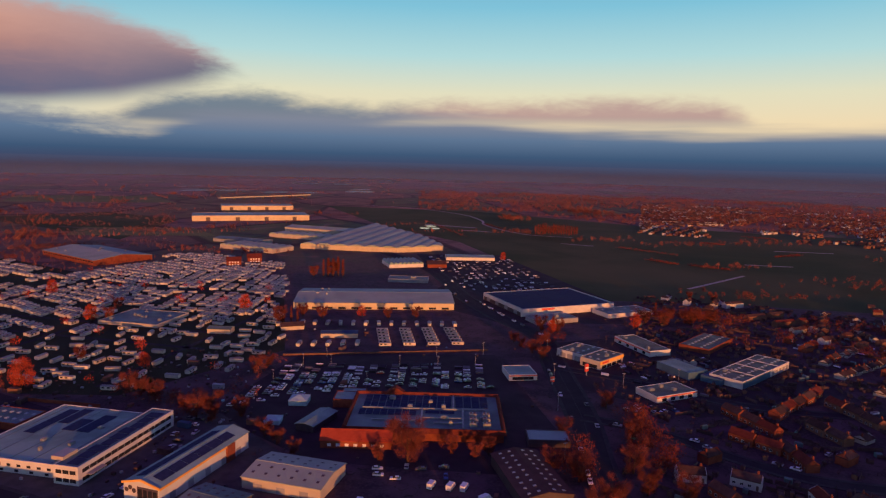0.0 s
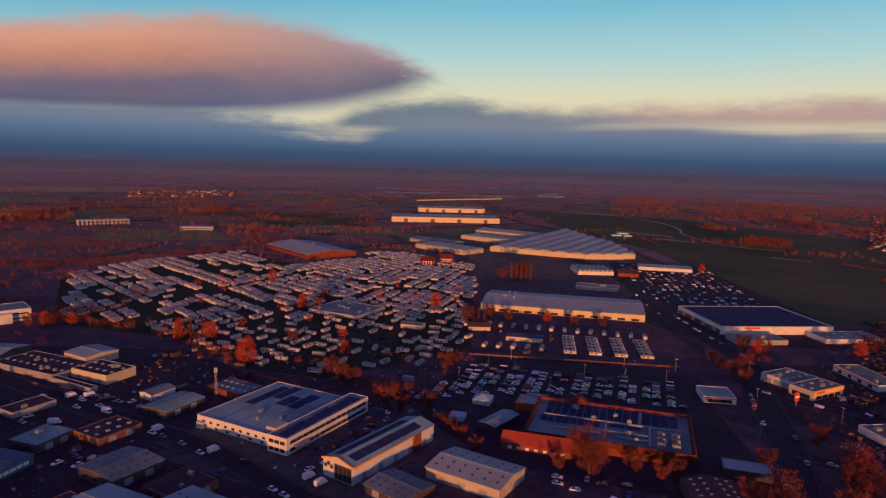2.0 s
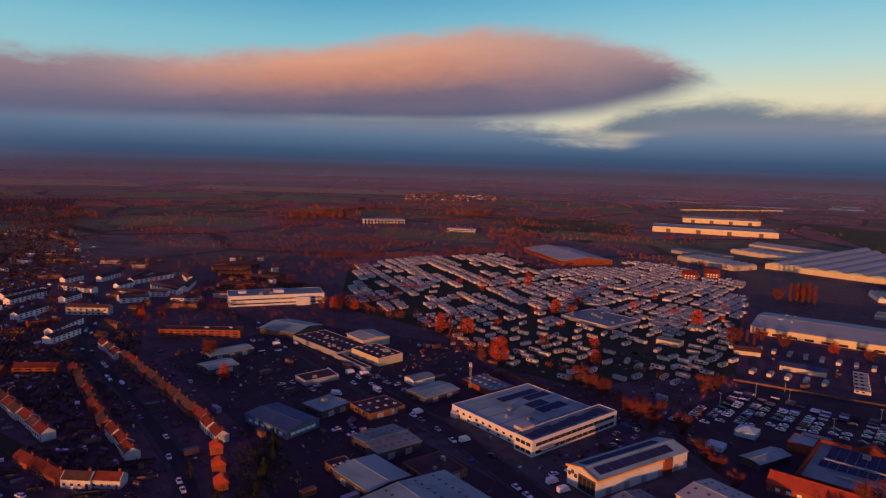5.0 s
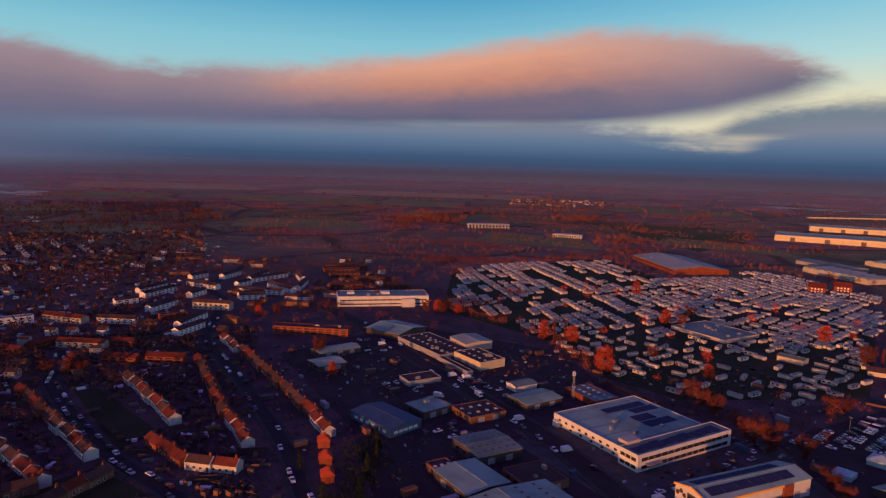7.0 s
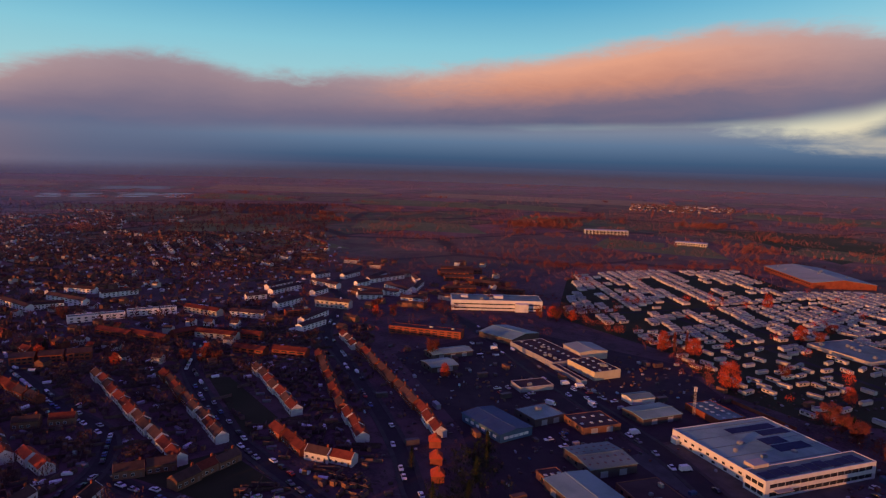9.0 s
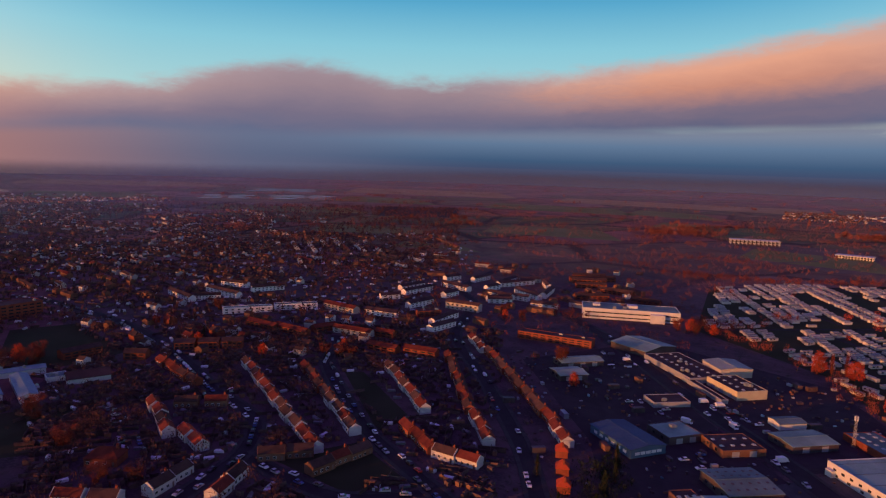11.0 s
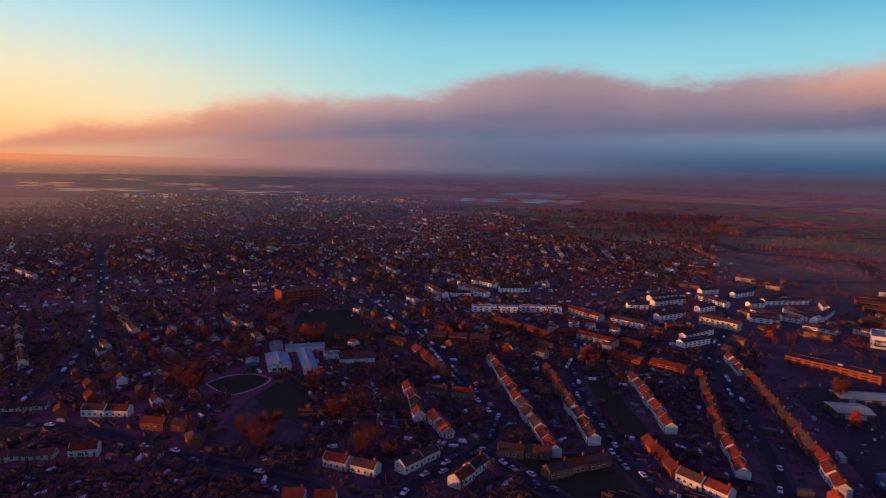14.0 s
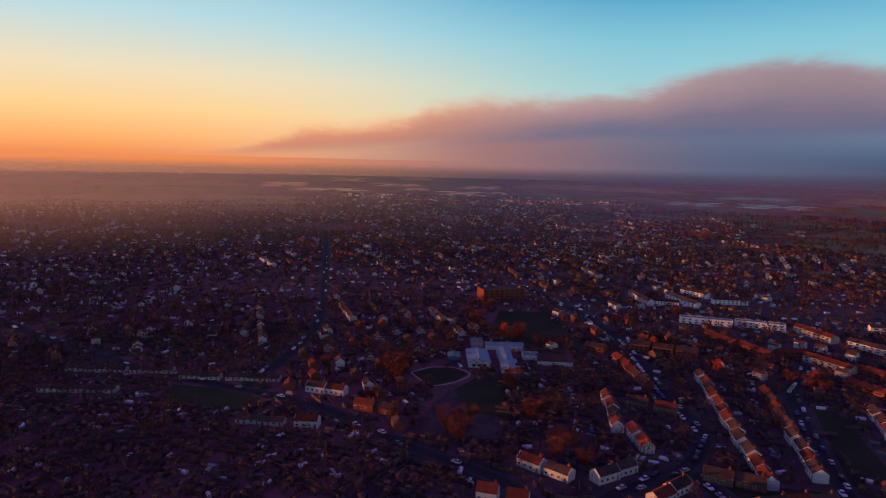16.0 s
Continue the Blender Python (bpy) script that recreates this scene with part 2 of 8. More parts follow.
M["roof_cream"] = material("cream_roof_sheet", (0.25, 0.32, 0.25), (0.36, 0.43, 0.34), 0.04, 2.0, 0.62, bump=0.35, wave=1.2, spec=0.18)
M["sand_clad"] = material("sand_cladding", (0.44, 0.39, 0.25), (0.56, 0.5, 0.33), 0.15, 3.0, 0.55, bump=0.1)
M["roof_olive"] = material("weathered_roof_sheet", (0.10, 0.125, 0.085), (0.20, 0.23, 0.165), 0.12, 2.0, 0.7, bump=0.35, wave=1.5, spec=0.15)
M["roof_dark"] = material("dark_roof_felt", (0.05, 0.03, 0.032), (0.095, 0.058, 0.058), 0.08, 2.0, 0.85)
M["roof_blue"] = material("blue_roof_sheet", (0.03, 0.062, 0.125), (0.05, 0.095, 0.17), 0.08, 2.0, 0.62, bump=0.35, wave=1.5, spec=0.18)
M["rooflight"] = material("rooflight_plastic", (0.24, 0.3, 0.3), (0.33, 0.4, 0.4), 0.3, 3.0, 0.35, bump=0.0, spec=0.5)
M["panel"] = material("solar_panel", (0.02, 0.028, 0.07), (0.034, 0.046, 0.105), 0.5, 4.0, 0.8, bump=0.0, spec=0.0)
M["plant"] = material("roof_plant_metal", (0.2, 0.23, 0.23), (0.3, 0.33, 0.33), 0.5, 4.0, 0.45, metal=0.3)
M["brick"] = material("red_brick", (0.16, 0.046, 0.028), (0.27, 0.08, 0.046), 0.3, 8.0, 0.9, vary=0.15)
M["brick_brown"] = material("brown_brick", (0.15, 0.075, 0.05), (0.23, 0.12, 0.08), 0.3, 8.0, 0.9, vary=0.2)
M["render_white"] = material("white_render", (0.46, 0.45, 0.43), (0.58, 0.57, 0.54), 0.25, 5.0, 0.85, vary=0.1)
M["white_paint"] = material("white_painted_render", (0.68, 0.66, 0.63), (0.8, 0.78, 0.74), 0.25, 5.0, 0.85, vary=0.08)
M["render_cream"] = material("cream_render", (0.38, 0.34, 0.29), (0.48, 0.44, 0.38), 0.25, 5.0, 0.85, vary=0.12)
M["tile_red"] = material("red_roof_tile", (0.088, 0.022, 0.015), (0.165, 0.04, 0.026), 0.35, 5.0, 0.85, vary=0.2, bump=0.5)
M["tile_brown"] = material("brown_roof_tile", (0.048, 0.03, 0.027), (0.092, 0.054, 0.045), 0.35, 5.0, 0.85, vary=0.25, bump=0.5)
M["tile_bright"] = material("orange_roof_tile", (0.32, 0.05, 0.022), (0.42, 0.08, 0.035), 0.35, 5.0, 0.8, bump=0.5)
M["glass"] = material("window_glass", (0.02, 0.022, 0.028), (0.035, 0.038, 0.045), 0.4, 3.0, 0.15, bump=0.0, spec=0.6)
M["frame_white"] = material("white_window_frame", (0.65, 0.65, 0.64), (0.75, 0.75, 0.74), 1.0, 6.0, 0.5, bump=0.0)
M["door"] = material("painted_door", (0.10, 0.05, 0.04), (0.18, 0.12, 0.10), 1.0, 6.0, 0.5, vary=0.4)
M["fence"] = material("weathered_fence", (0.07, 0.044, 0.043), (0.135, 0.085, 0.08), 0.6, 5.0, 0.9, bump=0.2, island=0.35)
M["bark"] = material("bark", (0.06, 0.035, 0.022), (0.11, 0.065, 0.04), 1.0, 8.0, 0.95, bump=0.5, object_space=True)
M["twigs"] = material("winter_twigs", (0.12, 0.036, 0.027), (0.22, 0.064, 0.046), 0.2, 2.0, 0.95, bump=0.0, vary=0.25, island=0.25)
# darker copy of the winter twigs, western shade put into the colour
M["shaded_twigs"] = material("shaded_twigs", (0.044, 0.026, 0.029), (0.095, 0.044, 0.045), 0.02, 2.0, 0.95, bump=0.0, island=0.3)
M["leaf_rust"] = material("rust_leaves", (0.12, 0.032, 0.02), (0.23, 0.056, 0.03), 0.3, 2.0, 0.9, bump=0.0, vary=0.1, island=0.3)
M["leaf_red"] = material("russet_leaves", (0.36, 0.05, 0.02), (0.5, 0.085, 0.032), 0.3, 2.0, 0.9, bump=0.0, vary=0.1, island=0.3)
M["leaf_dark"] = material("evergreen_leaves", (0.014, 0.022, 0.01), (0.032, 0.04, 0.018), 0.3, 2.0, 0.9, bump=0.0, vary=0.25, island=0.3)
M["wood_far"] = material("far_woodland", (0.12, 0.045, 0.036), (0.25, 0.088, 0.062), 0.006, 0.15, 0.95, bump=0.0, island=0.4)
M["hedge"] = material("hedge", (0.056, 0.036, 0.033), (0.12, 0.066, 0.058), 0.3, 2.0, 0.95, bump=0.0, island=0.3)
M["caravan"] = material("caravan_panels", (0.42, 0.4, 0.35), (0.56, 0.53, 0.47), 0.4, 3.0, 0.5, bump=0.05, vary=0.2, island=0.3)
M["caravan_roof"] = material("caravan_roof", (0.16, 0.172, 0.158), (0.26, 0.272, 0.25), 0.4, 3.0, 0.55, bump=0.05, vary=0.25, island=0.35)
M["tyre"] = material("tyre", (0.015, 0.015, 0.015), (0.03, 0.03, 0.03), 2.0, 8.0, 0.9, bump=0.0)
for _n, _c in (("white", 0.7), ("silver", 0.38), ("grey", 0.12), ("black", 0.02)):
    M["car_" + _n] = material(_n + "_car_paint", (_c, _c, _c * 1.02), (_c * 1.06, _c * 1.06, _c * 1.08), 1.0, 5.0, 0.3, bump=0.0, spec=0.5)
M["car_red"] = material("red_car_paint", (0.35, 0.02, 0.015), (0.4, 0.03, 0.02), 1.0, 5.0, 0.3, bump=0.0, spec=0.5)
M["car_blue"] = material("blue_car_paint", (0.03, 0.06, 0.2), (0.04, 0.08, 0.25), 1.0, 5.0, 0.3, bump=0.0, spec=0.5)
M["steel"] = material("galvanised_steel", (0.35, 0.35, 0.36), (0.45, 0.45, 0.46), 1.0, 6.0, 0.45, metal=0.6, bump=0.0)
M["school_roof"] = material("blue_grey_roof_sheet", (0.13, 0.22, 0.27), (0.2, 0.31, 0.36), 0.3, 3.0, 0.6, bump=0.3, wave=1.2)
M["canvas"] = material("white_canvas", (0.26, 0.43, 0.46), (0.34, 0.52, 0.55), 0.4, 4.0, 0.7, bump=0.1)


def water_material():
    m = bpy.data.materials.new("still_water")
    m.use_nodes = True
    N = Nodes(m.node_tree)
    p = N.add("ShaderNodeBsdfPrincipled")
    p.inputs["Base Color"].default_value = (0.02, 0.025, 0.03, 1)
    p.inputs["Roughness"].default_value = 0.08
    b = N.add("ShaderNodeBump")
    b.inputs["Strength"].default_value = 0.06
    N.put(b.inputs["Height"], N.noise(N.add("ShaderNodeNewGeometry").outputs["Position"], 0.3, 3.0))
    N.put(p.inputs["Normal"], b.outputs[0])
    N.put(N.add("ShaderNodeOutputMaterial").inputs[0], p.outputs[0])
    return m


M["water"] = water_material()


def ground_material():
    """Rough winter ground: grass, bare soil and leaf litter near by, a patchwork of fields far out, paled with distance
    for haze.
    """
    m = bpy.data.materials.new("open_ground")
    m.use_nodes = True
    N = Nodes(m.node_tree)
    pos = N.add("ShaderNodeNewGeometry").outputs["Position"]
    big = N.noise(pos, 0.004, 4.0, 0.6, 0.6)
    mid = N.noise(pos, 0.05, 4.0, 0.6)
    fine = N.noise(pos, 0.8, 3.0, 0.6)
    soil = N.mix(N.step(mid, 0.35, 0.65), (0.05, 0.036, 0.04), (0.118, 0.072, 0.077))
    soil = N.mix(N.math("MULTIPLY", N.step(fine, 0.45, 0.7), 0.7), soil, (0.11, 0.072, 0.076))
    plots = N.noise(pos, 0.16, 5.0, 0.7, 1.5)
    soil = N.mix(N.step(plots, 0.55, 0.68), soil, (0.034, 0.036, 0.020))
    soil = N.mix(N.step(plots, 0.36, 0.28), soil, (0.10, 0.085, 0.085))
    vor = N.add("ShaderNodeTexVoronoi", voronoi_dimensions="2D")
    mp = N.add("ShaderNodeMapping")
    N.put(mp.inputs[0], pos)
    mp.inputs["Rotation"].default_value = (0, 0, 0.5)
    mp.inputs["Scale"].default_value = (1.0, 0.6, 1.0)
    N.put(vor.inputs["Vector"], mp.outputs[0])
    vor.inputs["Scale"].default_value = 0.0042
    s2 = N.add("ShaderNodeSeparateColor")
    N.put(s2.inputs[0], vor.outputs["Color"])
    fields = N.ramp(s2.outputs[0], [(0.0, (0.15, 0.18, 0.065)), (0.3, (0.14, 0.15, 0.06)), (0.36, (0.34, 0.16, 0.10)), (0.5, (0.25, 0.13, 0.095)), (0.6, (0.18, 0.17, 0.07)), (0.72, (0.27, 0.19, 0.10)), (0.84, (0.25, 0.16, 0.13)), (1.0, (0.42, 0.25, 0.15))])
    fields = N.mix(N.math("MULTIPLY", N.step(mid, 0.3, 0.7), 0.35), fields, (0.20, 0.11, 0.085))
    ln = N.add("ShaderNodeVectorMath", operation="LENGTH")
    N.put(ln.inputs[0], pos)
    # haze put into the base colour: fields pale with distance from the drone
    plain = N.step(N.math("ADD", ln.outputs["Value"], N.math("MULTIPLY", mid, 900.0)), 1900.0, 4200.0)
    edge = N.add("ShaderNodeTexVoronoi", voronoi_dimensions="2D", feature="DISTANCE_TO_EDGE")
    N.put(edge.inputs["Vector"], mp.outputs[0])
    edge.inputs["Scale"].default_value = 0.0042
    rough_land = N.noise(pos, 0.014, 5.0, 0.65, 0.8)
    fields = N.mix(N.math("MULTIPLY", N.step(rough_land, 0.50, 0.60), 0.65), fields, (0.12, 0.070, 0.055))
    fields = N.mix(N.math("MULTIPLY", N.step(rough_land, 0.44, 0.36), 0.6), fields, (0.40, 0.19, 0.13))
    fields = N.mix(N.math("MULTIPLY", N.step(edge.outputs["Distance"], 0.045, 0.015), 0.8), fields, (0.07, 0.045, 0.035))
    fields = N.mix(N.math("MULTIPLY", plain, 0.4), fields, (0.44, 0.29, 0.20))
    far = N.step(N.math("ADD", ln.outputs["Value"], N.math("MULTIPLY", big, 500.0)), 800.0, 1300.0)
    plots2 = N.mix(N.step(plots, 0.42, 0.58), (0.155, 0.095, 0.098), (0.085, 0.058, 0.056))
    # soil lightens beyond 330 m, haze painted in here as well
    soil = N.mix(N.math("MULTIPLY", N.step(ln.outputs["Value"], 330.0, 800.0), 0.85), soil, plots2)
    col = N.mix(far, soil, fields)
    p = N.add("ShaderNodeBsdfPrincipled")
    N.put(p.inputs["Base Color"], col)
    p.inputs["Roughness"].default_value = 0.95
    p.inputs["Specular IOR Level"].default_value = 0.1
    b = N.add("ShaderNodeBump")
    b.inputs["Strength"].default_value, b.inputs["Distance"].default_value = 0.6, 0.3
    N.put(b.inputs["Height"], fine)
    N.put(p.inputs["Normal"], b.outputs[0])
    N.put(N.add("ShaderNodeOutputMaterial").inputs[0], p.outputs[0])
    return m


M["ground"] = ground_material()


# ---- building blocks ----
class Geo:
    """Collects corners and faces for one mesh."""

    def __init__(self):
        self.v, self.f, self.m = [], [], []

    def face(self, pts, mat=0):
        n = len(self.v)
        self.v += [tuple(p) for p in pts]
        self.f.append(tuple(range(n, n + len(pts))))
        self.m.append(mat)

    def solid(self, low, high, mat=0):
        """Low and high rings of the same number of corners, counter-clockwise from above."""
        n, k = len(self.v), len(low)
        self.v += [tuple(p) for p in low] + [tuple(p) for p in high]
        self.f += [tuple(range(n + k - 1, n - 1, -1)), tuple(range(n + k, n + 2 * k))]
        self.f += [(n + i, n + (i + 1) % k, n + k + (i + 1) % k, n + k + i) for i in range(k)]
        self.m += [mat] * (k + 2)
        return self

    def box(self, x0, y0, z0, x1, y1, z1, mat=0):
        ring = [(x0, y0), (x1, y0), (x1, y1), (x0, y1)]
        return self.solid([(*p, z0) for p in ring], [(*p, z1) for p in ring], mat)

    def mesh(self, name, mats, smooth=False):
        me = bpy.data.meshes.new(name)
        me.from_pydata(self.v, [], self.f)
        for m in (mats if isinstance(mats, (list, tuple)) else [mats]):
            me.materials.append(m)
        if any(self.m):
            me.polygons.foreach_set("material_index", self.m)
        if smooth:
            me.polygons.foreach_set("use_smooth", [True] * len(self.f))
        me.update()
        return me


def part(name, geo, mat, parent, label="", m=None):
    ob = new(name, geo if isinstance(geo, bpy.types.Mesh) else geo.mesh(name, mat))
    ob.parent = parent
    if m is not None:
        ob.matrix_basis = m
    if label:
        ob["label"] = label
    return ob


def thing(name, m, label, category, group="", kind=""):
    ob = new(name)
    ob.empty_display_size = 0.5
    ob.matrix_basis = m
    return tagged(ob, label, category, group, kind)


TAKEN = []  # footprints: x, y, half length, half width, cos, sin


def take(x, y, rot, length, width, margin=3.0):
    TAKEN.append((x, y, length / 2 + margin, width / 2 + margin, math.cos(radians(rot)), math.sin(radians(rot))))


def is_free(x, y, r=0.0):
    for cx, cy, a, b, c, s in TAKEN:
        dx, dy = x - cx, y - cy
        if abs(dx * c + dy * s) < a + r and abs(-dx * s + dy * c) < b + r:
            return False
    return True


def inside(poly, x, y):
    odd = False
    for (x0, y0), (x1, y1) in zip(poly, poly[1:] + poly[:1]):
        if (y0 > y) != (y1 > y) and x < (x1 - x0) * (y - y0) / (y1 - y0) + x0:
            odd = not odd
    return odd


def patch(name, pts, z, mat, label, category):
    """A sheet of ground cover, a few centimetres proud of the ground."""
    area = sum(a[0] * b[1] - b[0] * a[1] for a, b in zip(pts, pts[1:] + pts[:1]))
    pts = pts if area > 0 else pts[::-1]
    g = Geo().solid([(x, y, -0.3) for x, y in pts], [(x, y, z) for x, y in pts])
    return tagged(new(name, g.mesh(name, mat)), label, category, kind="structure")


def ribbon(name, pts, width, z, mat, label, category, offset=0.0, depth=0.4, reserve=False):
    """A strip along a line of points, smoothed, with real thickness."""
    p = [Vector((*q, 0)) for q in pts]
    line = []
    for i in range(len(p) - 1):
        a, b, c, d = p[max(i - 1, 0)], p[i], p[i + 1], p[min(i + 2, len(p) - 1)]
        for k in range(8):
            t = k / 8
            line.append(0.5 * (2 * b + (c - a) * t + (2 * a - 5 * b + 4 * c - d) * t * t + (3 * b - a - 3 * c + d) * t ** 3))
    line.append(p[-1])
    g = Geo()
    L, R = [], []
    for i, q in enumerate(line):
        w = (line[min(i + 1, len(line) - 1)] - line[max(i - 1, 0)]).normalized()
        n = Vector((-w.y, w.x, 0))
        L.append(q + n * (offset + width / 2))
        R.append(q + n * (offset - width / 2))
    for i in range(len(line) - 1):
        quad = [R[i], R[i + 1], L[i + 1], L[i]]
        g.solid([(v.x, v.y, z - depth) for v in quad], [(v.x, v.y, z) for v in quad])
        if reserve:
            c, w = (line[i] + line[i + 1]) / 2, line[i + 1] - line[i]
            TAKEN.append((c.x, c.y, w.length / 2 + 1, width / 2 + 2, w.normalized().x, w.normalized().y))
    tagged(new(name, g.mesh(name, mat)), label, category, kind="structure")
    return line


# ---- ground, roads, fields, water ----
def ground_z(r):
    """Flat land all the way out."""
    return np.asarray(r, float) * 0.0


def build_ground():
    radii = [0, 150, 300, 500, 800, 1200, 1800, 2400, 2900, 3300, 3700, 4100, 4400, 4700, 4960]
    vs, fs, n = [(0, 0, 0)], [], 128
    for r in radii[1:]:
        vs += [(r * math.cos(2 * math.pi * i / n), r * math.sin(2 * math.pi * i / n), float(ground_z(r))) for i in range(n)]
    for i in range(n):
        fs.append((0, 1 + i, 1 + (i + 1) % n))
    for k in range(len(radii) - 2):
        a, b = 1 + k * n, 1 + (k + 1) * n
        fs += [(a + i, b + i, b + (i + 1) % n, a + (i + 1) % n) for i in range(n)]
    me = bpy.data.meshes.new("ground")
    me.from_pydata(vs, [], fs)
    me.materials.append(M["ground"])
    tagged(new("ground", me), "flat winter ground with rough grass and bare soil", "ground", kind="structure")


build_ground()


def hazy_distance():
    """A glowing backdrop ring far behind everything: the last hazy miles under the horizon, haze painted into its
    emission.
    """
    m = bpy.data.materials.new("hazy_distance")
    m.use_nodes = True
    N = Nodes(m.node_tree)
    sep = N.add("ShaderNodeSeparateXYZ")
    N.put(sep.inputs[0], N.add("ShaderNodeNewGeometry").outputs["Position"])
    x, y, z = sep.outputs
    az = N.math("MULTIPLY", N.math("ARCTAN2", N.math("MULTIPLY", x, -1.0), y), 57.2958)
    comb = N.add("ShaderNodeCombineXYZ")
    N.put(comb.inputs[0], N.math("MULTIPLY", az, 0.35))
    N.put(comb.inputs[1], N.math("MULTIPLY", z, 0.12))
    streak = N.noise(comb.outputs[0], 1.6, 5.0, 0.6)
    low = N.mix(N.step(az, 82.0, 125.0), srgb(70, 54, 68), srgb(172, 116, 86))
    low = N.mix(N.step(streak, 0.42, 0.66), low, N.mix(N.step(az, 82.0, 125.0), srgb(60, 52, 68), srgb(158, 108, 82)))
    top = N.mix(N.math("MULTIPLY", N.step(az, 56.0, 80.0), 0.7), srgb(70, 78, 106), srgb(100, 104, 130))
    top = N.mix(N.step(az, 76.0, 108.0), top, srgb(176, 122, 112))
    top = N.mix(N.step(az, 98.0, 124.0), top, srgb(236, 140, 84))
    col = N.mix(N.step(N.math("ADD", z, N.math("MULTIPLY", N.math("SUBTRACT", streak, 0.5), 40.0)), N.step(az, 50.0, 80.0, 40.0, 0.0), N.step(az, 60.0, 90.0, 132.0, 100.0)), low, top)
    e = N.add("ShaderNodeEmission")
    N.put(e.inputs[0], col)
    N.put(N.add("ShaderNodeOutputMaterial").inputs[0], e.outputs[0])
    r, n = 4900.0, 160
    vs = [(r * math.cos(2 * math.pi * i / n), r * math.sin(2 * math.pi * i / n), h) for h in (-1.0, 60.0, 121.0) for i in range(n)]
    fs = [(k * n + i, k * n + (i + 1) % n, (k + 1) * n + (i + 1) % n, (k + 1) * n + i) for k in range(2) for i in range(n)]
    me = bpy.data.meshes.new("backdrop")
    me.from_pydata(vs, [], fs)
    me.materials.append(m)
    tagged(new("backdrop", me), "glowing backdrop painted as hazy plum and brown far land", "backdrop", kind="structure")


hazy_distance()


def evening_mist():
    """Thin see-through sheets added as a stand-in for far haze, denser in the west: pale, lit by the sun and the sky.
    """
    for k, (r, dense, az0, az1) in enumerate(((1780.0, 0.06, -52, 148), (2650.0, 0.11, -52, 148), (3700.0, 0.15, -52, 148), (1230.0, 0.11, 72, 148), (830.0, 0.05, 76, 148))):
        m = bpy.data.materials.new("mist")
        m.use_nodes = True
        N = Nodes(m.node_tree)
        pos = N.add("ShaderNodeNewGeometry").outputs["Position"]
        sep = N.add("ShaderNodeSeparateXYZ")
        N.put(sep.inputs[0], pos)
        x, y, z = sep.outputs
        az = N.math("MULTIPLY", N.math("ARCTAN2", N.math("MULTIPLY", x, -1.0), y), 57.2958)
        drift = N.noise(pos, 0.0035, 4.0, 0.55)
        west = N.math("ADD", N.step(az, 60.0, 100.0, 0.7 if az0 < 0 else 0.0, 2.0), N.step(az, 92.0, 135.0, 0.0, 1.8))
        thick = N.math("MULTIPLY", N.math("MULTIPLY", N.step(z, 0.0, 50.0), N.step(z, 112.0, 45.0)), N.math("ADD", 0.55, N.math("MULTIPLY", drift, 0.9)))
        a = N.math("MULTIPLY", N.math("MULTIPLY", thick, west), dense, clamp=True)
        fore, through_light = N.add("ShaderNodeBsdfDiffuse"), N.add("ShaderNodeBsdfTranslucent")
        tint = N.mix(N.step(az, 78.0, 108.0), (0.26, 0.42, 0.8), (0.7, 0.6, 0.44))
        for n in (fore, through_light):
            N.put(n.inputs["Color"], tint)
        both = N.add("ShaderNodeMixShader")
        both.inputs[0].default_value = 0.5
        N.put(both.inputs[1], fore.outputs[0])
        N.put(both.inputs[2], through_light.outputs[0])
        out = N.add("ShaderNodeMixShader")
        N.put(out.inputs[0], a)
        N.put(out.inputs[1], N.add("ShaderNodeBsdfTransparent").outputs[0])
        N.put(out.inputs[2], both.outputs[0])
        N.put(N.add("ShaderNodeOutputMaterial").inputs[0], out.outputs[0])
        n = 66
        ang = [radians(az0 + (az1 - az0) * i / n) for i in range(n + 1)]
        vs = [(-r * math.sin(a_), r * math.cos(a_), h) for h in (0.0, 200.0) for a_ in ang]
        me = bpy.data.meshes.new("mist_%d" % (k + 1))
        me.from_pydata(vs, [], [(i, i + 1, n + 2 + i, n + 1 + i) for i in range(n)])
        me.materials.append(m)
        tagged(new("mist_%d" % (k + 1), me), "see-through sheet standing in for haze over the far fields", "mist", kind="structure")


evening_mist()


ROADS = [  # name, width, points
    ("road_1", 13, [(82, 90), (95, 215), (112, 290), (124, 369), (134, 432), (118, 500), (104, 580), (100, 660), (85, 760), (20, 960)]),
    ("road_2", 9, [(-40, 190), (-93, 219), (-145, 248), (-247, 287), (-341, 326), (-430, 352)]),
    ("road_3", 6, [(-150, 128), (-180, 141), (-220, 162), (-303, 195), (-393, 227), (-440, 262), (-490, 300), (-560, 330), (-640, 420)]),
    ("road_4", 6, [(-170, 112), (-202, 110), (-258, 108), (-300, 112), (-369, 124), (-400, 140), (-430, 150)]),
    ("road_5", 6, [(-190, 10), (-215, 12), (-236, 24), (-264, 52), (-301, 65), (-350, 55), (-423, 46), (-520, 20), (-640, -40)]),
    ("road_6", 5, [(-190, 10), (-233, -17), (-257, -62), (-290, -115), (-302, -161), (-330, -260), (-400, -420)]),
    ("road_7", 4.6, [(-302, -161), (-420, -170), (-560, -215), (-760, -290), (-1000, -380)]),
    ("road_8", 5.5, [(-264, 52), (-215, 75), (-202, 110)]),
    ("road_9", 5.5, [(124, 369), (160, 340), (200, 300), (260, 280), (360, 300)]),
    ("road_10", 5.5, [(112, 290), (140, 270), (190, 215), (300, 190)]),
]
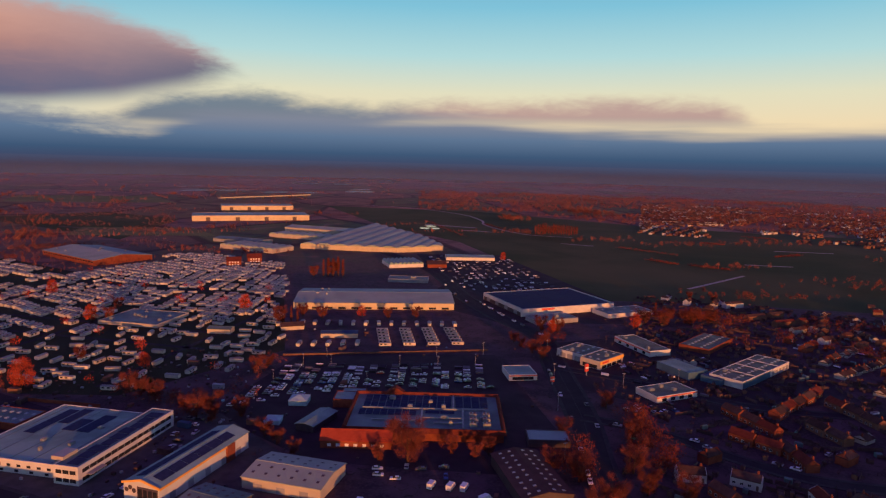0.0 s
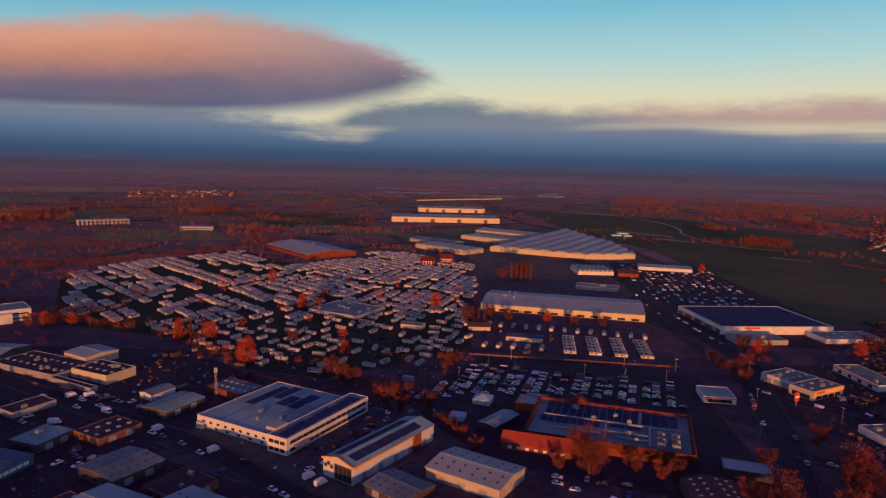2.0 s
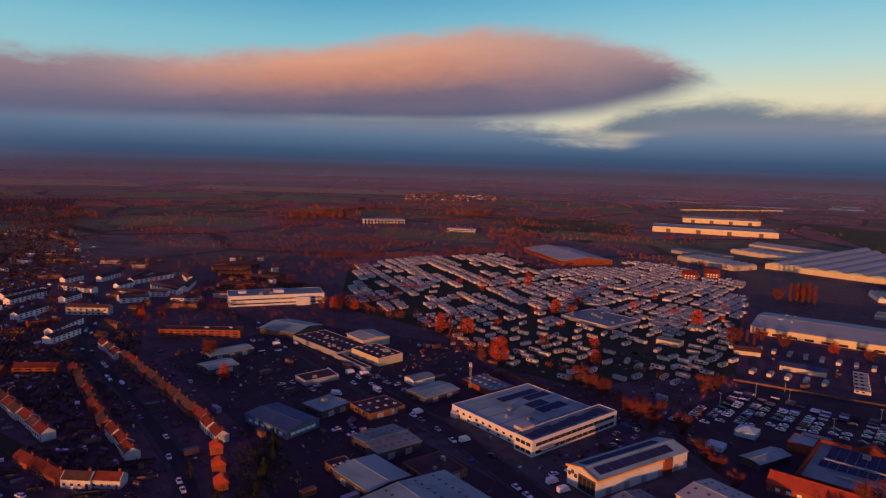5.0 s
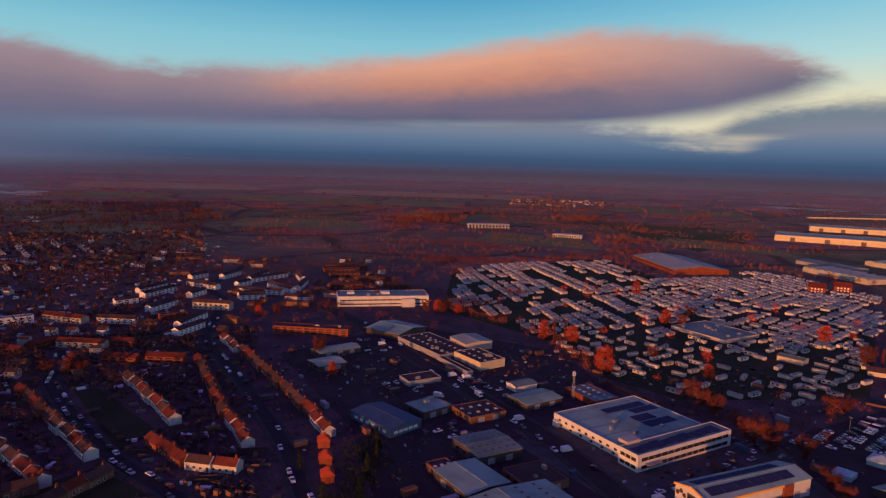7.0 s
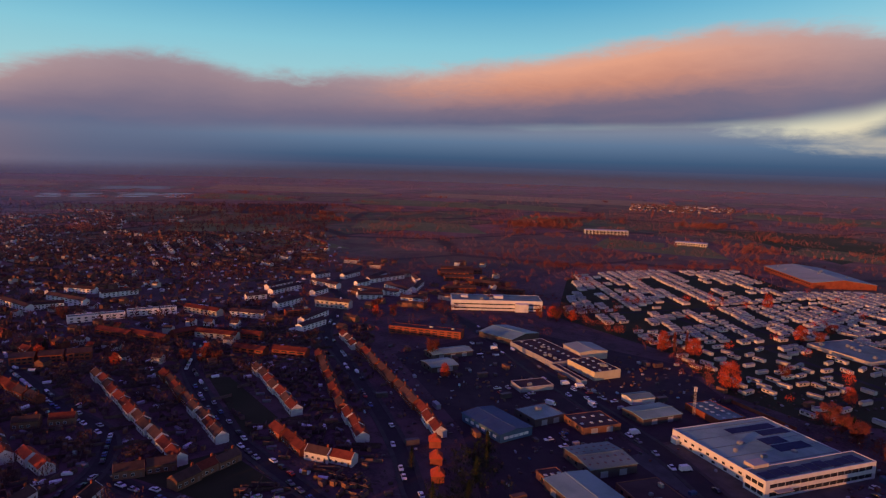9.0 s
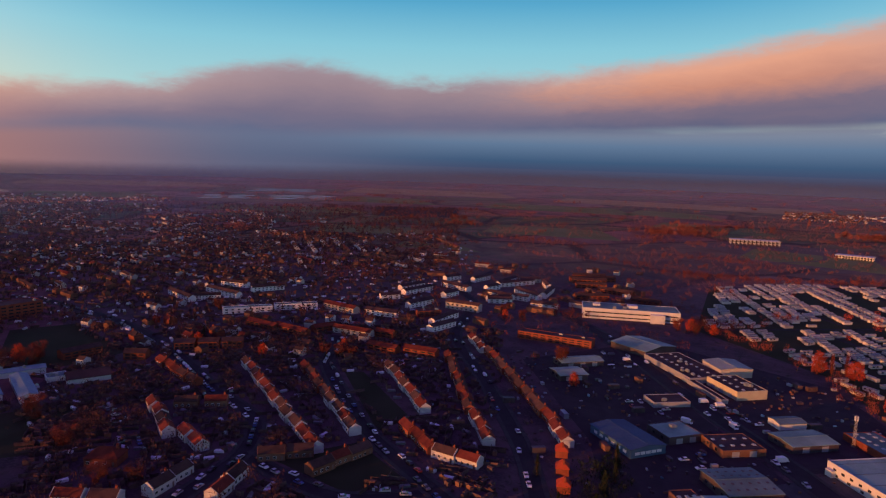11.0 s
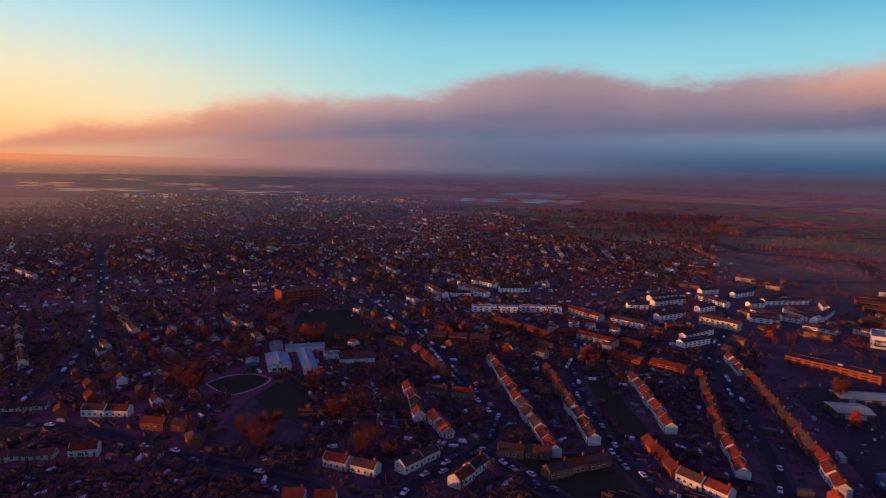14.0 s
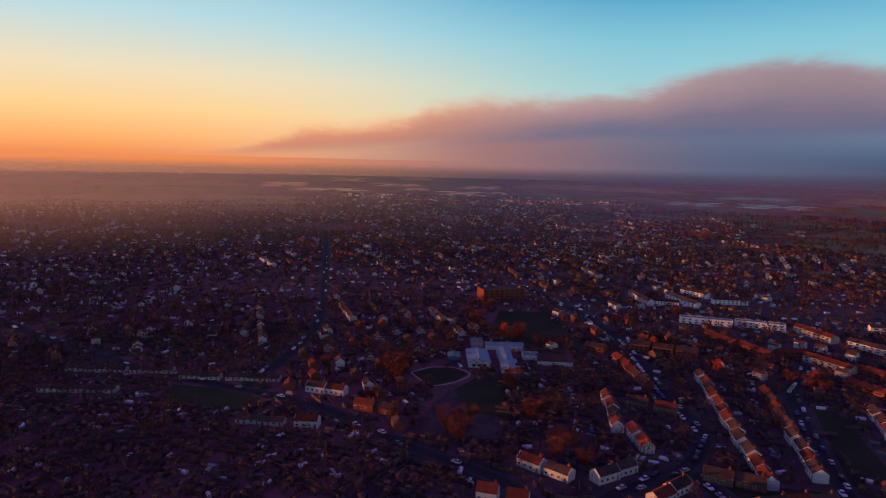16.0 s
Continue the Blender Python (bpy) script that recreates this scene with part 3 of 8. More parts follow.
for _k, (_name, _w, _pts) in enumerate(ROADS):
    ribbon(_name, _pts, _w, 0.06 + 0.005 * _k, M["road"], "worn grey asphalt road through the town", "road", reserve=True)
    for _s in (1, -1):
        ribbon("pavement_" + _name[5:] + ("a" if _s > 0 else "b"), _pts, 2.0, 0.17 + 0.006 * _k + (0.003 if _s > 0 else 0.0), M["paving"], "pale concrete pavement with a kerb", "pavement", offset=_s * (_w / 2 + 1.0))
ribbon("road_centre_line", ROADS[0][2], 0.16, 0.075, M["concrete"], "worn painted line along the road", "road marking", depth=0.03)

patch("yard_market", [(-66, 312), (-28, 408), (92, 396), (96, 240), (60, 236), (-15, 255)], 0.03, M["asphalt"], "dark asphalt supermarket car park", "car park")
patch("yard_works", [(-70, 205), (-150, 232), (-140, 300), (-60, 310), (-10, 240)], 0.034, M["concrete"], "stained concrete works yard", "yard")
patch("yard_estate", [(-150, 150), (-90, 150), (-60, 205), (-150, 240), (-330, 315), (-330, 240), (-215, 195)], 0.03, M["asphalt"], "dark asphalt industrial yard", "yard")
patch("yard_estate_2", [(-150, 255), (-330, 322), (-345, 350), (-210, 372), (-130, 315)], 0.03, M["asphalt"], "dark asphalt industrial yard", "yard")
patch("yard_retail", [(125, 330), (135, 420), (220, 440), (290, 400), (270, 300), (170, 285)], 0.03, M["asphalt"], "asphalt retail park forecourt", "yard")
patch("yard_store", [(60, 560), (115, 480), (215, 470), (235, 560), (200, 850), (90, 860), (95, 640)], 0.03, M["asphalt"], "asphalt car park beside the warehouse", "car park")
patch("field_airfield", [(215, 560), (200, 760), (170, 1000), (60, 1260), (-60, 1800), (330, 1650), (640, 1250), (1000, 1040), (1400, 900), (900, 480), (470, 490), (330, 540)], 0.02, M["field"], "dark green winter grass airfield", "field")
patch("field_green", [(-330, 1000), (-520, 1180), (-700, 1330), (-520, 1500), (-330, 1350)], 0.02, M["field"], "dark green pasture", "field")
patch("school_field", [(-300, -42), (-298, -12), (-322, 2), (-360, 2), (-352, -46), (-330, -54)], 0.02, M["grass"], "dark green school playing field", "field")
patch("green_estate", [(-262, 112), (-275, 133), (-345, 138), (-350, 128)], 0.02, M["grass"], "grass verge beside the estate road", "field")
patch("green_estate_2", [(-215, 80), (-255, 62), (-255, 100), (-215, 104)], 0.02, M["grass"], "round grass green", "field")
patch("school_lawn", [(-352, -82), (-341, -74), (-335, -65), (-345, -55), (-358, -51), (-366, -60), (-363, -74)], 0.024, M["grass"], "oval of dark grass inside the looping path", "field")
ribbon("school_path", [(-352, -83), (-340, -74), (-334, -65), (-345, -54), (-358, -50), (-367, -60), (-364, -74), (-352, -83)], 1.0, 0.05, M["pale_track"], "pale tarmac path looping round the school field", "path")
patch("west_green", [(-300, -200), (-304, -150), (-274, -140), (-280, -196)], 0.022, M["grass"], "dark grass green between the bungalow rows", "field")
patch("park_green", [(-420, -20), (-440, 20), (-530, -10), (-525, -50), (-440, -50)], 0.02, M["grass"], "dark green recreation ground", "field")
patch("caravan_ground", [(-460, 570), (-395, 815), (-285, 720), (-110, 715), (-55, 570), (-40, 415), (-115, 338), (-165, 345), (-225, 392), (-340, 410)], 0.02, M["grass"], "short dark grass of the caravan park", "field")
patch("building_site", [(-760, 900), (-800, 1010), (-640, 1130), (-480, 1040), (-430, 900), (-480, 840), (-600, 860)], 0.02, M["dirt"], "bare sandy building site", "building site")



def pool(h0, h1, d0, d1):
    """Flood water between two headings and two distances from the drone, with a ragged shore."""
    rnd = random.Random(int(h0 * 100 + d0))
    pts = []
    for i in range(28):
        t = 2 * math.pi * i / 28
        w = 0.82 + 0.3 * rnd.random()
        h = radians((h0 + h1) / 2 + math.copysign(abs(math.cos(t)) ** 0.7, math.cos(t)) * (h1 - h0) / 2 * w)
        d = (d0 + d1) / 2 + math.copysign(abs(math.sin(t)) ** 0.7, math.sin(t)) * (d1 - d0) / 2 * w
        pts.append((-math.sin(h) * d, math.cos(h) * d))
    patch("water_pool", pts, 0.05, M["water"], "still flood water reflecting the pale sky", "pond")


def flood(h0, h1, d0, d1):
    """A flooded field: several ragged sheets of water with banks between."""
    rnd = random.Random(int(h0 * 10 + d1))
    n = 3 if h1 - h0 > 3 else 2
    for i in range(n):
        for a, b in ((0.0, 0.48), (0.52, 1.0)) if i != 1 else ((0.1, 0.85),):
            w = h1 - h0
            pool(h0 + w * (a + rnd.uniform(-0.06, 0.1)), h0 + w * (b + rnd.uniform(-0.12, 0.06)), d0 + (d1 - d0) * (i + 0.08) / n, d0 + (d1 - d0) * (i + 0.8) / n)


for _p in ((77.5, 82.1, 2200, 2450), (70.7, 76.6, 2200, 2500), (72.2, 78.3, 2770, 3060), (78.5, 81.9, 1440, 1540), (74.6, 76.5, 1490, 1590), (71.4, 72.8, 1340, 1490),
           (97.2, 101.3, 2320, 2700), (101.7, 104.5, 2680, 2900), (95.6, 99.1, 2980, 3350), (101.8, 104.5, 4150, 4800), (104.9, 110.1, 2050, 2380), (107.3, 110.6, 3630, 4380),
           (107.3, 114.2, 2520, 2740), (112.4, 116.2, 2870, 3370), (102.5, 107, 3050, 3400), (95, 97, 2500, 2700), (8.2, 14.3, 2600, 2760), (10, 14.3, 2980, 3180), (-0.6, 4.8, 3400, 4500),
           (-4.6, -1.6, 3900, 4750), (-11.8, -5.5, 4290, 4850), (-2.1, 0.3, 2600, 3050), (-7.9, -6.2, 1200, 1285), (2, 8, 2500, 2600)):
    flood(*_p)
for _x, _y, _r, _l, _w in ((-475, -25, 20, 96, 52), (-310, -46, 5, 78, 36), (-351, -67, 0, 36, 36), (-310, 130, -2, 76, 14), (-236, 84, 10, 36, 34), (-289, -172, 82, 54, 22), (-600, 1000, -30, 180, 90)):
    take(_x, _y, _r, _l, _w, 0)
ribbon("site_track", [(-878, 590), (-710, 589), (-620, 640), (-596, 752), (-566, 920), (-600, 1000)], 5, 0.05, M["dirt"], "bare earth track to the building site", "track")
ribbon("site_track_2", [(-489, 1187), (-339, 1119), (-250, 1150), (-200, 1300)], 5, 0.05, M["dirt"], "bare earth track across the fields", "track")
# field patches; the pale far ones carry the haze in their colour
for _k, (_h0, _h1, _d0, _d1, _mat) in enumerate(((46, 58, 1180, 1420, "stubble_green"), (26, 37, 1000, 1200, "stubble_green"), (62, 73, 1130, 1330, "stubble_green"), (68, 82, 1620, 1900, "stubble_green"), (11, 22, 1080, 1260, "stubble_green"), (84, 94, 1700, 2000, "stubble_green"), (38, 46, 1850, 2200, "stubble_green"), (58, 66, 930, 1040, "stubble_green"), (112, 141, 1750, 2250, "hazed_field"), (116, 142, 2300, 2800, "stubble_green"), (98, 111, 2760, 3000, "stubble_green"), (117, 142, 2850, 3550, "hazed_field"), (104, 113, 3420, 3620, "hazed_field"), (96, 142, 3650, 4800, "stubble_green"), (84, 95, 2100, 2600, "stubble_green"), (80, 95, 3100, 3900, "hazed_field"), (62, 71, 2050, 2500, "stubble_green"), (45, 58, 1900, 2300, "stubble_green"), (30, 52, 2400, 2900, "hazed_field"), (34, 44, 1450, 1700, "stubble_green"), (14, 26, 1900, 2300, "stubble_green"), (55, 70, 2700, 3400, "hazed_field"))):
    patch("field_%d" % (_k + 1), [(-math.sin(radians(h)) * d, math.cos(radians(h)) * d) for h, d in ((_h0, _d0), (_h1, _d0 * 1.05), (_h1 - 1.2, _d1), (_h0 + 1.8, _d1 * 0.96))], 0.03, M[_mat], "far winter field paled for haze" if _mat == "hazed_field" else "dark green winter pasture" if _mat == "field" else "dull green winter pasture", "field")
# red haze over the western gardens, painted as reddened soil
patch("west_gardens", [(-math.sin(radians(h)) * d, math.cos(radians(h)) * d) for h, d in ((92, 420), (100, 330), (108, 240), (118, 200), (130, 190), (144, 190), (144, 1500), (130, 1500), (115, 1450), (104, 1400), (92, 1200))], 0.012, M["garden_soil"], "gardens between the western streets, soil reddened for haze", "gardens")
patch("covered_field", [(-math.sin(radians(h)) * d, math.cos(radians(h)) * d) for h, d in ((60.3, 1560), (67.2, 1560), (67.4, 1900), (60, 1930))], 0.03, M["paving"], "bluish covered crop field", "field")


# ---- industrial and commercial buildings ----
def windows(parent, side, length, width, z, h, count, span, material_key="glass", name="window", margin=2.0):
    """A row of panes let into one side (0 front -y, 1 right +x, 2 back +y, 3 left -x) of a building."""
    run = length if side in (0, 2) else width
    g = Geo().box(-span / 2, -0.05, 0, span / 2, 0.05, h)
    me = g.mesh(name, M[material_key])
    for i in range(count):
        s = -run / 2 + margin + (run - 2 * margin) * (i + 0.5) / count
        at = {0: (s, -width / 2, 0), 2: (-s, width / 2, 180), 1: (length / 2, s, 90), 3: (-length / 2, -s, -90)}[side]
        part(name, me, None, parent, m=pose(at[0], at[1], z, 0, 0, at[2]))


def hall(name, label, x, y, rot, L, W, h, wall, roof, style="flat", lights=0, plant=0, rise=1.5, category="warehouse", bays=0):
    """A shed or flat-roofed block: wall, roof with its edge, rooflights and rooftop plant."""
    take(x, y, rot, L, W)
    ob = thing(name, pose(x, y, 0, 0, 0, rot), label, category)
    rnd = random.Random(int(x * 7 + y * 13))
    a, b = L / 2, W / 2
    g = Geo()
    if style == "flat":
        g.box(-a, -b, 0, a, b, h)
        part("wall", g, M[wall], ob)
        part("roof", Geo().box(-a + 0.4, -b + 0.4, h, a - 0.4, b - 0.4, h + 0.12), M[roof], ob)
        for px0, py0, px1, py1 in ((-a, -b, a, -b + 0.35), (-a, b - 0.35, a, b), (-a, -b + 0.352, -a + 0.35, b - 0.352), (a - 0.35, -b + 0.352, a, b - 0.352)):
            part("parapet", Geo().box(px0, py0, h, px1, py1, h + 0.35), M[wall], ob)
        slope = lambda v: h + 0.12
    elif style == "gable":
        g.solid([(-a, -b, 0), (a, -b, 0), (a, b, 0), (-a, b, 0)], [(-a, -b, h), (a, -b, h), (a, b, h), (-a, b, h)])
        for s in (-1, 1):
            tri = [(s * a - 0.15 * s, -b, h), (s * a - 0.15 * s, b, h), (s * a - 0.15 * s, 0, h + rise)]
            tri2 = [(s * a, p[1], p[2]) for p in tri]
            g.solid(tri if s > 0 else tri2, tri2 if s > 0 else tri)
        part("wall", g, M[wall], ob)
        o = 0.4
        for s in (-1, 1):
            ring = [(-a - o, 0, h + rise + 0.02), (a + o, 0, h + rise + 0.02), (a + o, s * (b + o), h - rise * o / b + 0.02), (-a - o, s * (b + o), h - rise * o / b + 0.02)]
            ring = ring if s < 0 else ring[::-1]
            ring = ring[::-1]
            part("roof", Geo().solid([(p[0], p[1], p[2]) for p in ring], [(p[0], p[1], p[2] + 0.2) for p in ring]), M[roof], ob)
        part("ridge", Geo().box(-a - o, -0.3, h + rise + 0.15, a + o, 0.3, h + rise + 0.32), M[roof], ob)
        slope = lambda v: h + 0.22 + rise * (1 - abs(v) / b)
    else:  # "wave": rounded vaults side by side along the length
        bays = bays or 8
        part("wall", Geo().box(-a, -b, 0, a, b, h), M[wall], ob)
        step, k = L / bays, 10
        for i in range(bays):
            g = Geo()
            x0 = -a + i * step
            prof = [(x0 + step * j / k, h + 0.02 + rise * math.sin(math.pi * j / k) ** 0.8) for j in range(k + 1)]
            ringA = [(p[0], -b, p[1]) for p in prof]
            for j in range(k):
                g.face([(prof[j][0], -b, prof[j][1]), (prof[j + 1][0], -b, prof[j + 1][1]), (prof[j + 1][0], b, prof[j + 1][1]), (prof[j][0], b, prof[j][1])])
            g.face(ringA[::-1])
            g.face([(p[0], b, p[2]) for p in ringA])
            g.face([(prof[0][0], -b, h), (prof[-1][0], -b, h), (prof[-1][0], b, h), (prof[0][0], b, h)])
            part("roof_vault", g.mesh("roof_vault", M[roof], True), None, ob)
        slope = lambda v: h + rise
    if lights:
        me = {}
        rows = 2 if W > 12 else 1
        for r in range(rows):
            for i in range(lights):
                s = -a + L * (i + 0.5) / lights
                if style == "gable":
                    for side in ((-1, 1) if r == 0 else ()):
                        for c in ((0.3, 0.68) if b > 6 else (0.5,)):
                            key = (side, c)
                            v0, v1 = c * b - 0.55, c * b + 0.55
                            if key not in me:
                                ring = [(-0.5, side * v0, slope(v0)), (0.5, side * v0, slope(v0)), (0.5, side * v1, slope(v1)), (-0.5, side * v1, slope(v1))]
                                ring = ring if side > 0 else ring[::-1]
                                me[key] = Geo().solid([(p[0], p[1], p[2] - 0.05) for p in ring], [(p[0], p[1], p[2] + 0.1) for p in ring]).mesh("rooflight", M["dark_clad" if "pale" in roof or "grey" in roof or "cream" in roof else "rooflight"])
                            part("rooflight", me[key], None, ob, m=pose(s, 0, 0))
                else:
                    if 0 not in me:
                        me[0] = Geo().solid([(-0.8, -0.8, 0), (0.8, -0.8, 0), (0.8, 0.8, 0), (-0.8, 0.8, 0)], [(-0.55, -0.55, 0.4), (0.55, -0.55, 0.4), (0.55, 0.55, 0.4), (-0.55, 0.55, 0.4)]).mesh("rooflight", M["rooflight"])
                    part("rooflight", me[0], None, ob, m=pose(s, (r - (rows - 1) / 2) * W * 0.4, slope(0)))
    for i in range(plant):
        u, v = rnd.uniform(-a * 0.8, a * 0.8), rnd.uniform(-b * 0.7, b * 0.7)
        w, d, t = rnd.uniform(1, 3), rnd.uniform(1, 2.5), rnd.uniform(0.7, 1.8)
        g = Geo().box(-w / 2, -d / 2, 0, w / 2, d / 2, t)
        g.box(-w / 4, -d / 4, t, w / 4, d / 4, t + 0.25)
        part("plant_unit", g, M["plant"], ob, m=pose(u, v, slope(v) - 0.02))
    return ob


def panels(parent, x0, y0, x1, y1, z, rows, share=0.72, blocks=1):
    """Rows of dark solar modules on a roof, pale roof showing between them."""
    d = (y1 - y0) / rows
    w = (x1 - x0) / blocks
    me = Geo().box(0, 0, 0.02, w - (0.45 if blocks > 1 else 0), d * share, 0.2).mesh("solar_panel", M["panel"])
    for i in range(rows):
        for j in range(blocks):
            part("solar_panel", me, None, parent, m=pose(x0 + j * w, y0 + i * d, z))


# the white office and hall beside the works road
o = hall("office_block", "white two-storey office block with ribbon windows and solar panels", -92.5, 271, 70.4, 58, 10.5, 7, "white_clad", "roof_grey", category="office")
for _z in (1.0, 4.2):
    windows(o, 0, 58, 10.5, _z, 1.5, 14, 3.6)
    windows(o, 3, 58, 10.5, _z, 1.5, 3, 2.5, margin=0.8)
for _i in range(9):
    part("solar_panel", Geo().box(-27 + _i * 5.8, -3.6 + 0.5 * (_i % 2), 7.14, -21.8 + _i * 5.8, 1.2 + 0.6 * (_i % 3), 7.3), M["panel"], o)
part("stair_tower", Geo().box(-25, 4.4, 7.0, -17.5, 9.5, 8.4), M["cream_clad"], o)
part("entrance_canopy", Geo().box(-25, -7.6, 2.9, -17, -5.25, 3.2), M["grey_clad"], o)
o = hall("factory_hall", "white low factory hall with a pale roof", -118.5, 281, 70.4, 53, 44, 5, "white_clad", "roof_pale", plant=4, category="factory")
windows(o, 3, 53, 44, 2.6, 1.0, 9, 1.7)
windows(o, 3, 53, 44, 0.5, 1.0, 6, 1.7)
for _x0, _y0, _x1, _y1 in ((2, -11, 20, -5), (2, -4, 14, 2), (8, 4, 24, 9), (-4, 10, 22, 15)):
    part("solar_panel", Geo().box(_x0, _y0, 5.14, _x1, _y1, 5.3), M["panel"], o)
for _i in range(5):
    part("roof_seam", Geo().box(-26, -18 + _i * 9, 5.12, 26, -17.7 + _i * 9, 5.22), M["roof_grey"], o)
part("side_porch", Geo().box(-28.5, 17, 0, -26.55, 20.5, 2.8), M["white_clad"], o)

# the gabled block with the broad sign wall
o = hall("gabled_showroom", "pale gabled industrial block with solar roof", -59.5, 250, 63.7, 52, 15, 7, "white_clad", "roof_pale", "gable", rise=1.8, category="industrial unit")
part("brick_tower", Geo().box(11, -8.3, 0, 16, -7.52, 6.9), M["brick"], o)
part("glazed_end", Geo().box(-26.12, -7.2, 0.3, -26.02, 1.6, 6.4), M["dark_clad"], o)
for _k in range(4):
    part("gable_window", Geo().box(-26.2, -6.8 + _k * 2.1, 1.0, -26.13, -5.2 + _k * 2.1, 5.6), M["glass"], o)
# trim painted yellow for the sun that falls on its pale edges
for _s in (-1, 1):
    ring = [(-26.5, _s * 8.0, 6.75), (-26.05, _s * 8.0, 6.75), (-26.05, 0, 8.67), (-26.5, 0, 8.67)]
    ring = ring if _s < 0 else ring[::-1]
    part("gable_trim", Geo().solid(ring, [(p[0], p[1], p[2] + 0.75) for p in ring]), M["sun_yellow_clad"], o)
part("eaves_trim", Geo().box(-26, -8.15, 6.3, 11, -7.95, 7.1), M["sun_yellow_clad"], o)
windows(o, 0, 52, 15, 0.0, 3.0, 5, 3.0, "grey_clad", "roller_door")
for _s in range(-1, 2, 2):
    for _k in range(6):
        u0, u1 = -22 + _k * 7.0, -15.3 + _k * 7.0
        ring = [(u0, _s * 5.6, 7.68), (u1, _s * 5.6, 7.68), (u1, _s * 1.6, 8.64), (u0, _s * 1.6, 8.64)]
        ring = ring if _s < 0 else ring[::-1]
        part("solar_panel", Geo().solid(ring, [(p[0], p[1], p[2] + 0.12) for p in ring]), M["panel"], o)
for _i in range(3):  # three dark discs of the sign, a plain mark
    ring = [(0.0, 0.85 * math.cos(-k * math.pi / 8), 0.85 * math.sin(-k * math.pi / 8)) for k in range(16)]
    part("sign_disc", Geo().solid([(-0.06, p[1], p[2]) for p in ring], [(0.06, p[1], p[2]) for p in ring]), M["dark_clad"], o, m=pose(-26.1, 6.2 - _i * 1.6, 4.6 + 1.0 * (_i % 2)))

